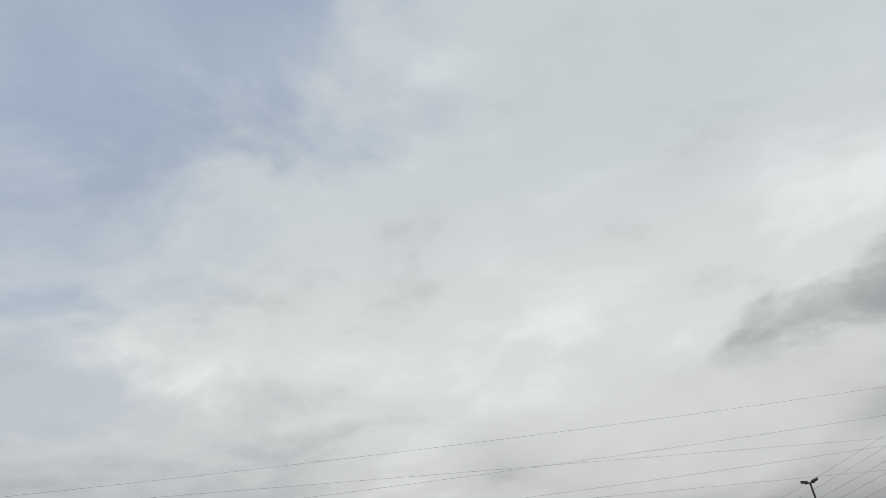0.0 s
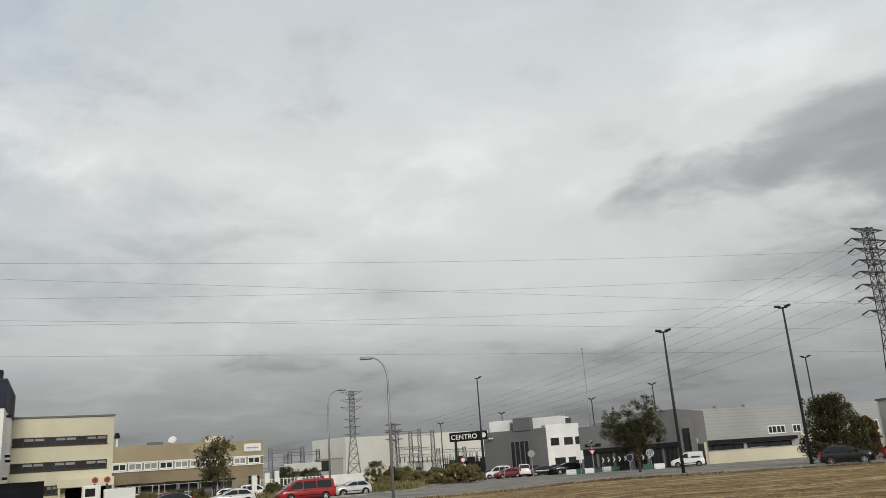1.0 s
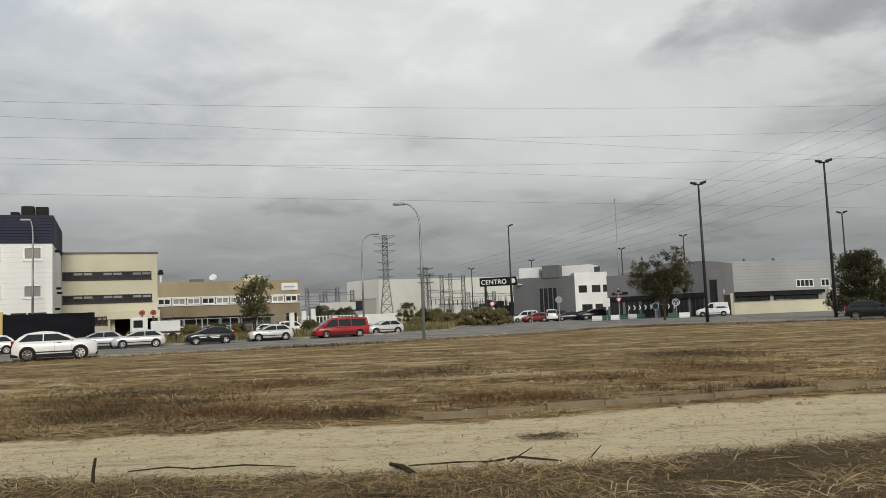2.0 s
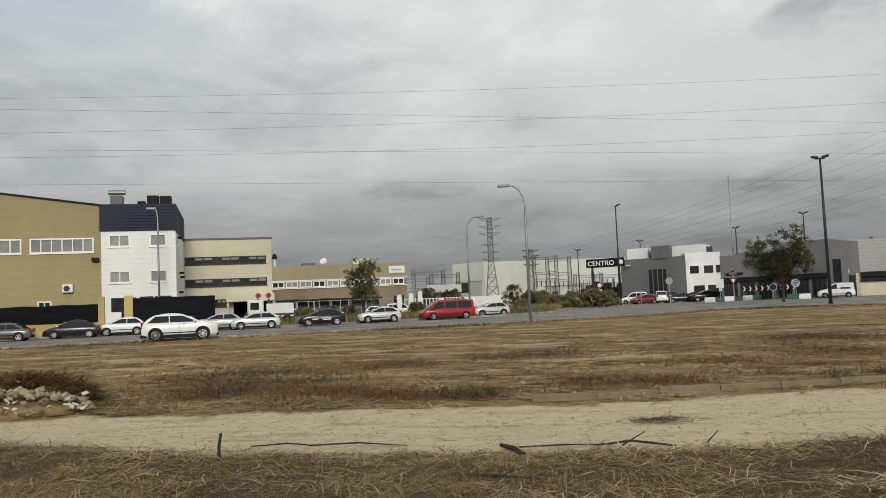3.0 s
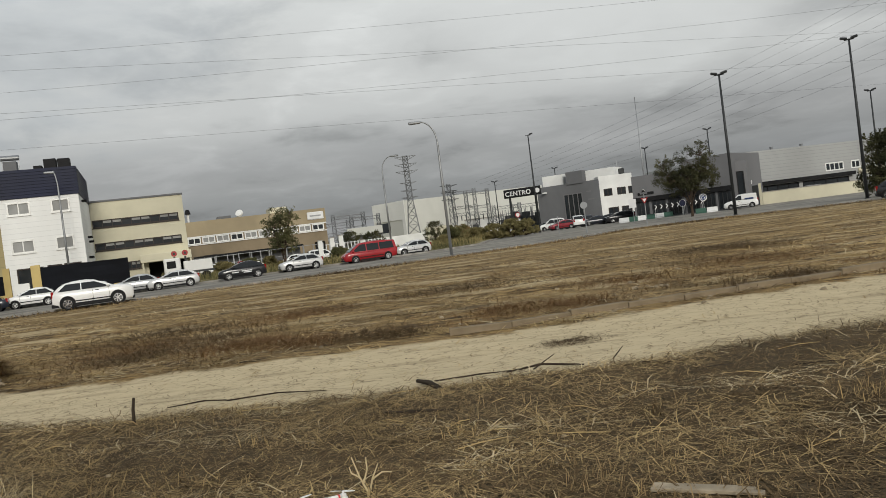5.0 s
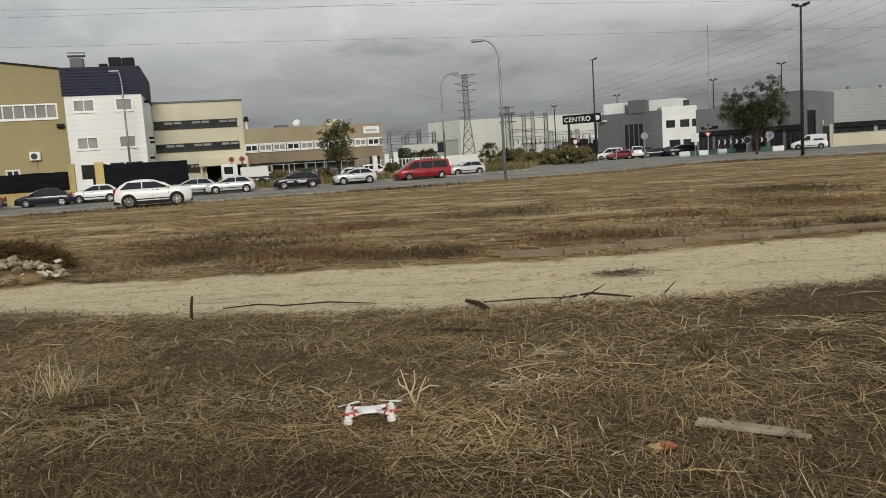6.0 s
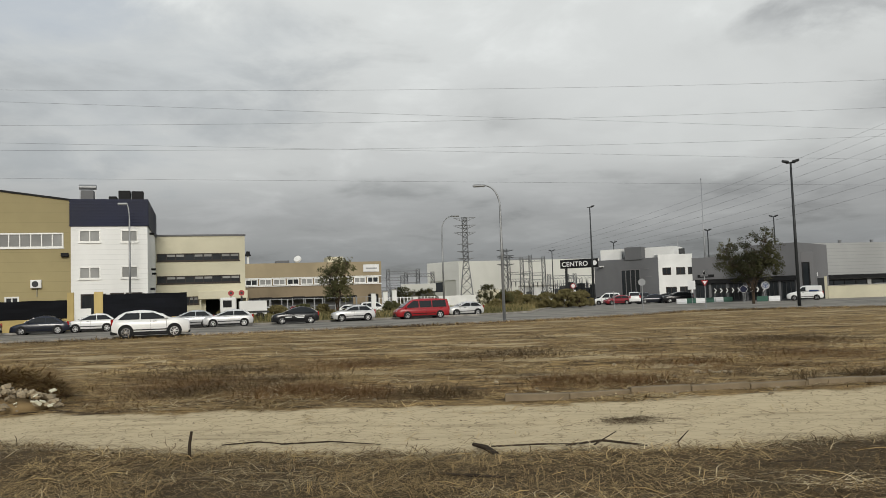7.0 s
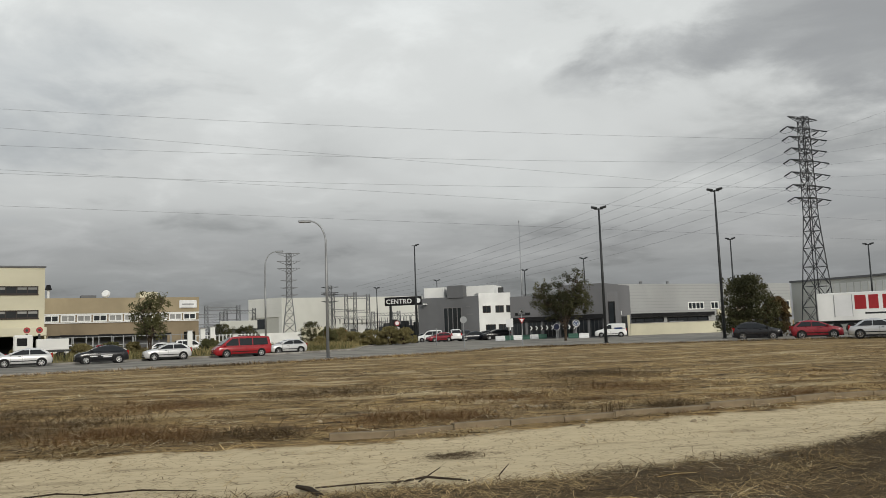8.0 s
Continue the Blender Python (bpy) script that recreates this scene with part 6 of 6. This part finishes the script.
def tuft(x, y, n, length, spread, mat, label, seed, name="grass_tuft", tilt=(5, 60), width=(0.004, 0.008)):
    rg = np.random.default_rng(seed)
    x += 0.14 if y < 10 else 0.0
    t = thing(name, stand(x, y, 0, ground_height(x, y)), label, "grass", "grass tufts")
    pts = np.stack([rg.normal(size=n) * spread, rg.normal(size=n) * spread, np.zeros(n)], 1)
    ob = blades("foliage", pts, (length * 0.5, length), width, tilt, mat, "", "", seed, t)
    del ob["kind"]


tuft(-3.85, 5.5, 120, 0.42, 0.12, M["straw_pale"], "pale dry grass tuft in the field", 81, tilt=(20, 86), width=(0.003, 0.005))
tuft(-4.9, 5.8, 60, 0.45, 0.10, M["straw"], "pale dry grass tuft in the field", 82, tilt=(10, 70), width=(0.003, 0.005))
tuft(1.15, 6.3, 40, 0.16, 0.06, M["straw_dark"], "small brown grass tuft in the field", 83)
tuft(-0.4, 6.3, 24, 0.15, 0.10, M["straw"], "thin dry grass tuft in the field", 84)
tuft(2.7, 6.0, 24, 0.15, 0.10, M["straw"], "thin dry grass tuft in the field", 85)
tuft(-2.2, 6.6, 24, 0.15, 0.10, M["straw"], "thin dry grass tuft in the field", 86)
tuft(4.25, 14.0, 90, 0.42, 0.10, M["straw_dark"], "brown dead weed beside the buried kerb", 87)
for i, (x, y, r, n) in enumerate(((-4.5, 14.0, 0.55, 500), (-6.9, 14.5, 0.6, 420), (-3.2, 13.7, 0.35, 260), (1.0, 10.9, 0.22, 260), (0.3, 14.9, 0.5, 260), (-8.4, 18.5, 1.1, 600), (-5.2, 20, 1.0, 500), (7.6, 25.5, 1.1, 600),
                                  (1.5, 14.6, 0.4, 200), (5.8, 15.2, 0.3, 140), (9.0, 16.0, 0.4, 180), (-5.6, 16.6, 0.8, 420), (-7.6, 16.2, 0.8, 420), (-2.0, 13.6, 0.45, 260), (3.4, 19.0, 0.9, 420), (-1.0, 22.0, 1.0, 420), (6.5, 20.5, 0.9, 400))):
    flat = i == 3
    tuft(x, y, int(n * 5), 0.09 if flat else 0.32, r, M["straw_dark" if flat or i % 2 else "straw_rust"], "dark matted dead weeds lying in a clump", 90 + i, "dead_weeds", (80, 92) if flat else (48, 91), (0.005, 0.013))

# the dead plant by the grounded drone
tp = thing("dead_plant", stand(-0.80, 5.0, 0, ground_height(-0.80, 5.0)), "bleached dry branching plant standing in the field", "plant")
for q in ([(0, 0, 0), (-0.05, 0, 0.12), (-0.09, 0.01, 0.25)], [(0, 0, 0), (0.03, 0, 0.10), (0.08, 0, 0.2)], [(-0.03, 0, 0.08), (0.0, 0.02, 0.16), (0.0, 0.02, 0.24)], [(0.03, 0, 0.1), (0.1, 0, 0.14), (0.16, 0.01, 0.13)], [(-0.05, 0, 0.12), (-0.1, 0, 0.15), (-0.11, 0, 0.19)]):
    part("stalk", tube(q, [0.008, 0.006, 0.004], 5), M["straw_pale"], tp)


rg = np.random.default_rng(141)
EDGE = [(x, track_edges(x)[0] + rg.normal() * 0.16 + 0.25 * noise.noise((x * 0.9, 3, 0)) + 0.12) for x in rg.uniform(-9, 9, 3600)]
EDGE = [(x, y, ground_height(x, y) + 0.006) for x, y in EDGE]
blades("edge_litter", EDGE[:2000], (0.06, 0.34), (0.004, 0.011), (74, 93), M["straw_dark"], "dark twigs and stalks along the edge of the track", "straw", 142)
blades("edge_litter", EDGE[2000:], (0.06, 0.34), (0.004, 0.010), (70, 93), M["straw_pale"], "pale stalks along the edge of the track", "straw", 143)


def stick(points, r, label, mat="dead_wood", name="stick"):
    points = [(x, y - 0.3 if y > 8.5 else y, z) for x, y, z in points]
    ob = part(name, tube([(x + 0.15, y, ground_height(x + 0.15, y) + z) for x, y, z in points], r, 6), M[mat])
    return tagged(ob, label, "stick", "fallen sticks")


stick([(-4.0, 8.15, -0.02), (-4.0, 8.16, 0.14), (-3.98, 8.17, 0.27)], [0.02, 0.019, 0.015], "short dark wooden stake standing in the field")
stick([(-3.3, 9.35, 0.02), (-2.7, 9.4, 0.035), (-2.1, 9.32, 0.015)], [0.011, 0.010, 0.005], "long dark branch lying at the track edge")
stick([(-4.0, 9.3, 0.02), (-3.6, 9.42, 0.03), (-3.3, 9.34, 0.03)], [0.008, 0.011, 0.008], "thin dark branch lying at the track edge")
stick([(-1.0, 9.05, 0.04), (-0.85, 8.85, 0.04), (-0.72, 8.6, 0.02)], [0.022, 0.032, 0.028], "charred stump of a branch at the track edge")
stick([(-0.8, 8.95, 0.03), (-0.3, 9.0, 0.05), (0.1, 9.1, 0.03)], [0.010, 0.010, 0.006], "thin dark branch lying at the track edge")
stick([(0.0, 9.0, 0.03), (0.4, 9.1, 0.06), (0.85, 8.95, 0.03)], [0.012, 0.015, 0.01], "thin dark branch lying at the track edge")
stick([(0.3, 9.05, 0.02), (0.55, 9.15, 0.15)], [0.010, 0.005], "thin twig leaning over the track edge")
stick([(1.2, 9.2, 0.02), (1.32, 9.2, 0.14)], [0.008, 0.004], "thin twig leaning over the track edge")
stick([(-3.55, 5.08, 0.02), (-3.2, 5.18, 0.035), (-2.9, 5.24, 0.02)], [0.02, 0.024, 0.014], "dark rotten branch lying in the straw")
stick([(-1.2, 7.4, 0.02), (-0.8, 7.2, 0.03), (-0.45, 7.15, 0.02)], [0.012, 0.014, 0.008], "thin grey stick lying in the straw")
rs = random.Random(77)
for i in range(50):
    x, y = rs.uniform(-5.5, 5.5), rs.uniform(3.2, 8.6)
    a, l = rs.uniform(-0.9, 0.9), rs.uniform(0.18, 0.5)
    x1, y1 = x + l * math.cos(a), y + l * math.sin(a)
    m = ("straw", "straw", "straw_dark", "dead_wood")[i % 4]
    stick([(x, y, 0.012), ((x + x1) / 2, (y + y1) / 2 + rs.uniform(-0.03, 0.03), 0.03), (x1, y1, 0.02)], [0.004, 0.005, 0.003], "thin dry stalk lying on the soil", m, "stalk")

# weathered board and scraps
bx = thing("board", stand(1.24, 4.36, -24, ground_height(1.24, 4.36) + 0.03), "weathered split wooden board lying in the field", "board")
part("plank", box(-0.36, 0.10, -0.05, 0.05, -0.012, 0.012, 0.004), M["wood"], bx)
part("splinter", box(0.08, 0.24, -0.045, 0.0, -0.010, 0.008, 0.003), M["wood"], bx)
part("splinter", box(0.09, 0.19, 0.01, 0.045, -0.010, 0.008, 0.003), M["wood"], bx)


def stone_mesh(name, r, seed, mat):
    bm = bmesh.new()
    bmesh.ops.create_icosphere(bm, subdivisions=1, radius=r)
    for v in bm.verts:
        f = 1 + 0.5 * noise.noise(v.co * (1.3 / r) + Vector((seed * 3.1, 0, 0)))
        v.co = Vector((v.co.x * f * 1.2, v.co.y * f, v.co.z * f * 0.7))
    return mesh_of(name, bm, mat)


STONES = [stone_mesh("stone", 0.1, k, M["stone"]) for k in range(7)]
pile = thing("rubble_pile", stand(-9.75, 12.1, 25, 0), "heap of pale broken stones and concrete with dry brush", "rubble")
rs = random.Random(5)
for i in range(290):
    a, f = rs.uniform(0, 2 * math.pi), rs.random() ** 0.6
    x, y = 1.6 * f * math.cos(a), 0.8 * f * math.sin(a)
    s = rs.choice((0.35, 0.5, 0.7, 0.9, 1.25)) * rs.uniform(0.6, 1.0) * (1.1 - 0.35 * f)
    ob = new("stone", STONES[i % 7])
    ob.parent = pile
    ob.matrix_basis = pose(x, y, 0.04 + 0.40 * (1 - f * f) ** 0.8 * rs.uniform(0.75, 1.05), rs.uniform(-50, 50), rs.uniform(-50, 50), rs.uniform(0, 360)) @ Matrix.Diagonal((s, s, s, 1))
bm = bmesh.new()
bmesh.ops.create_uvsphere(bm, u_segments=18, v_segments=8, radius=1)
for v in bm.verts:
    v.co = Vector((v.co.x * 1.4, v.co.y * 0.55, v.co.z * 0.22 * (1 + 0.3 * noise.noise(v.co * 3))))
part("mound", bm, M["straw_mid"], pile, smooth=True)


def brush_heap(x, y, rx, ry, h, seed, n):
    """A low bank of earth bristling with dry stems that lie every way."""
    rg = np.random.default_rng(seed)
    t = thing("brush_heap", stand(x, y, 0, ground_height(x, y) - 0.05), "bank of earth and dark dry brush behind the rubble", "brush", "brush heaps")
    bank = bmesh.new()
    bmesh.ops.create_icosphere(bank, subdivisions=4, radius=1)
    for v in bank.verts:
        f = 1 + 0.22 * noise.noise(v.co * 2.0 + Vector((seed, 0, 0))) + 0.10 * noise.noise(v.co * 6.0)
        v.co = Vector((v.co.x * rx * f, v.co.y * ry * f, max(-0.05, v.co.z) * h * f))
    part("bank", bank, M["straw_dark"], t, smooth=True)
    a, u = rg.uniform(0, 2 * np.pi, n), np.sqrt(rg.random(n))
    pts = np.stack([rx * u * np.cos(a), ry * u * np.sin(a), h * np.sqrt(np.maximum(0, 1 - u * u))], 1) * (1.12, 1.15, 1.10)
    for k, (name, mat) in enumerate((("stem_tangle", "straw_rust"), ("stem_tangle", "straw_mid"), ("stem_tangle", "straw"))):
        ob = blades(name, pts[k::3], (0.15, 0.5), (0.008, 0.020), (62, 112), M[mat], "", "", seed + k, t)
        del ob["kind"]


brush_heap(-10.4, 13.8, 1.35, 0.75, 0.55, 120, 8000)
brush_heap(-12.6, 14.2, 1.2, 0.8, 0.45, 124, 5000)

rs = random.Random(9)
spots = [(2.85 + 0.75 * rs.random(), 16.1 + 0.5 * rs.random(), rs.uniform(0.3, 0.8)) for _ in range(16)]
spots += [(rs.uniform(-6, 6), rs.uniform(12.9, 14.3), rs.uniform(0.2, 0.5)) for _ in range(40)]
spots += [(rs.uniform(-5, 5), rs.uniform(3.4, 8.6), rs.uniform(0.10, 0.28)) for _ in range(70)]
spots += [(rs.uniform(-12, 14), rs.uniform(15, 30), rs.uniform(0.3, 0.7)) for _ in range(40)]
spots += [(rs.uniform(-7, 7), rs.uniform(9.5, 12.5), rs.uniform(0.08, 0.2)) for _ in range(40)]
for i, (x, y, s) in enumerate(spots):
    ob = new("stone", STONES[i % 7])
    ob.matrix_basis = pose(x, y, ground_height(x, y) + 0.015 * s, rs.uniform(-30, 30), rs.uniform(-30, 30), rs.uniform(0, 360)) @ Matrix.Diagonal((s, s, s, 1))
    tagged(ob, "pale loose stone lying on the ground", "stone", "loose stones")

# half-buried kerb along the track
kerb_run = thing("track_kerb", stand(0, 0, 0, 0), "half-buried pale concrete kerb along the sandy track", "kerb", kind="structure")
rs = random.Random(12)
for i in range(15):
    x = -0.2 + i * 0.985
    y = track_edges(x)[1] + 0.45
    ob = part("kerb_stone", box(-0.506, 0.506, -0.07, 0.07, -0.15, 0.04, 0.012), M["old_kerb"], kerb_run)
    ob.matrix_basis = pose(x, y, ground_height(x, y) + rs.uniform(0.05, 0.08), rs.uniform(-2, 2), rs.uniform(-0.6, 0.6), (15.1 if x > 0 else 2.3) + rs.uniform(-0.7, 0.7))
dr = thing("scrap_paper", stand(0.66, 4.12, 20, ground_height(0.66, 4.12) + 0.02), "crumpled orange and straw-coloured scrap on the soil", "litter")
for k, (x, mm) in enumerate(((-0.035, "straw"), (0.03, "orange_brick"))):
    bm = bmesh.new()
    bmesh.ops.create_icosphere(bm, subdivisions=2, radius=0.04)
    for v in bm.verts:
        f = 1 + 0.9 * noise.noise(v.co * 45 + Vector((k * 7, 0, 0)))
        v.co = Vector((x + v.co.x * f, v.co.y * f * 0.8, 0.012 + v.co.z * f * 0.55))
    part("scrap", bm, M[mm], dr)

# ---- toy quadcopter ----
dx, dy = -1.03, 4.66
drone = thing("quadcopter", stand(dx, dy, 12, ground_height(dx, dy) + 0.012) @ Matrix.Diagonal((1.15, 1.15, 0.85, 1)), "white toy quadcopter with red and white propellers on the stubble", "drone")
hull = bmesh.new()
bmesh.ops.create_uvsphere(hull, u_segments=20, v_segments=12, radius=1)
for v in hull.verts:
    x, y, z = v.co
    k = 1 + 0.25 * (abs(x) * abs(y)) * 2
    v.co = Vector((x * 0.062 * k, y * 0.05 * k, 0.058 + z * (0.026 if z > 0 else 0.018)))
part("hull", hull, M["drone_white"], drone, smooth=True)
part("camera_pod", box(-0.012, 0.012, -0.03, 0.0, 0.030, 0.044, 0.004), M["black"], drone)
for i, (sx, sy) in enumerate(((-1, -1), (1, -1), (-1, 1), (1, 1))):
    ex, ey = sx * 0.115, sy * 0.085
    part("arm", tube([(sx * 0.035, sy * 0.028, 0.06), (ex * 0.7, ey * 0.7, 0.055), (ex, ey, 0.052)], [0.017, 0.013, 0.012], 8), M["drone_white"], drone, smooth=True)
    part("arm_band", tube([(ex * 0.72, ey * 0.72, 0.055), (ex * 0.80, ey * 0.80, 0.055)], 0.0145, 8), M["drone_red"], drone)
    pod = part("motor_pod", tube([(ex, ey, 0.0), (ex, ey, 0.006), (ex, ey, 0.034), (ex, ey, 0.036), (ex, ey, 0.06), (ex, ey, 0.064)], [0.020, 0.024, 0.024, 0.018, 0.017, 0.012], 12), M["drone_white"], drone)
    tint = "drone_red" if sy < 0 else "drone_white"
    part("shaft", tube([(ex, ey, 0.064), (ex, ey, 0.082)], 0.006, 8), M[tint], drone)
    for s in (0, 180):
        bm = bmesh.new()
        rows_ = []
        for k in range(7):
            f = k / 6
            w = 0.016 * math.sin(math.pi * (0.12 + 0.80 * f)) + 0.003
            tw = radians(18 * (1 - f))
            rows_.append([bm.verts.new((0.006 + 0.066 * f, c * w * math.cos(tw) * 0.5, c * w * math.sin(tw) * 0.5 + d)) for c, d in ((-1, 0.0), (1, 0.0), (1, 0.0015), (-1, 0.0015))])
        for r0, r1 in zip(rows_, rows_[1:]):
            for j in range(4):
                bm.faces.new((r0[j], r1[j], r1[(j + 1) % 4], r0[(j + 1) % 4]))
        bm.faces.new(rows_[0])
        bm.faces.new(rows_[-1][::-1])
        bmesh.ops.recalc_face_normals(bm, faces=bm.faces[:])
        part("propeller_blade", bm, M[tint], drone, at=pose(ex, ey, 0.080, 0, 0, s + (8, -14, 30, -25)[i]))

# pale plaster chips on the rubble
rs = random.Random(31)
for i in range(16):
    ob = part("chip", box(-0.5, 0.5, -0.35, 0.35, -0.12, 0.12, 0.05), M["cream"], pile)
    k = rs.uniform(0.05, 0.12)
    ob.matrix_basis = pose(rs.uniform(0.2, 1.5), rs.uniform(-0.75, -0.1), 0.10 + 0.2 * rs.random(), rs.uniform(-40, 40), rs.uniform(-40, 40), rs.uniform(0, 180)) @ Matrix.Diagonal((k, k, k, 1))
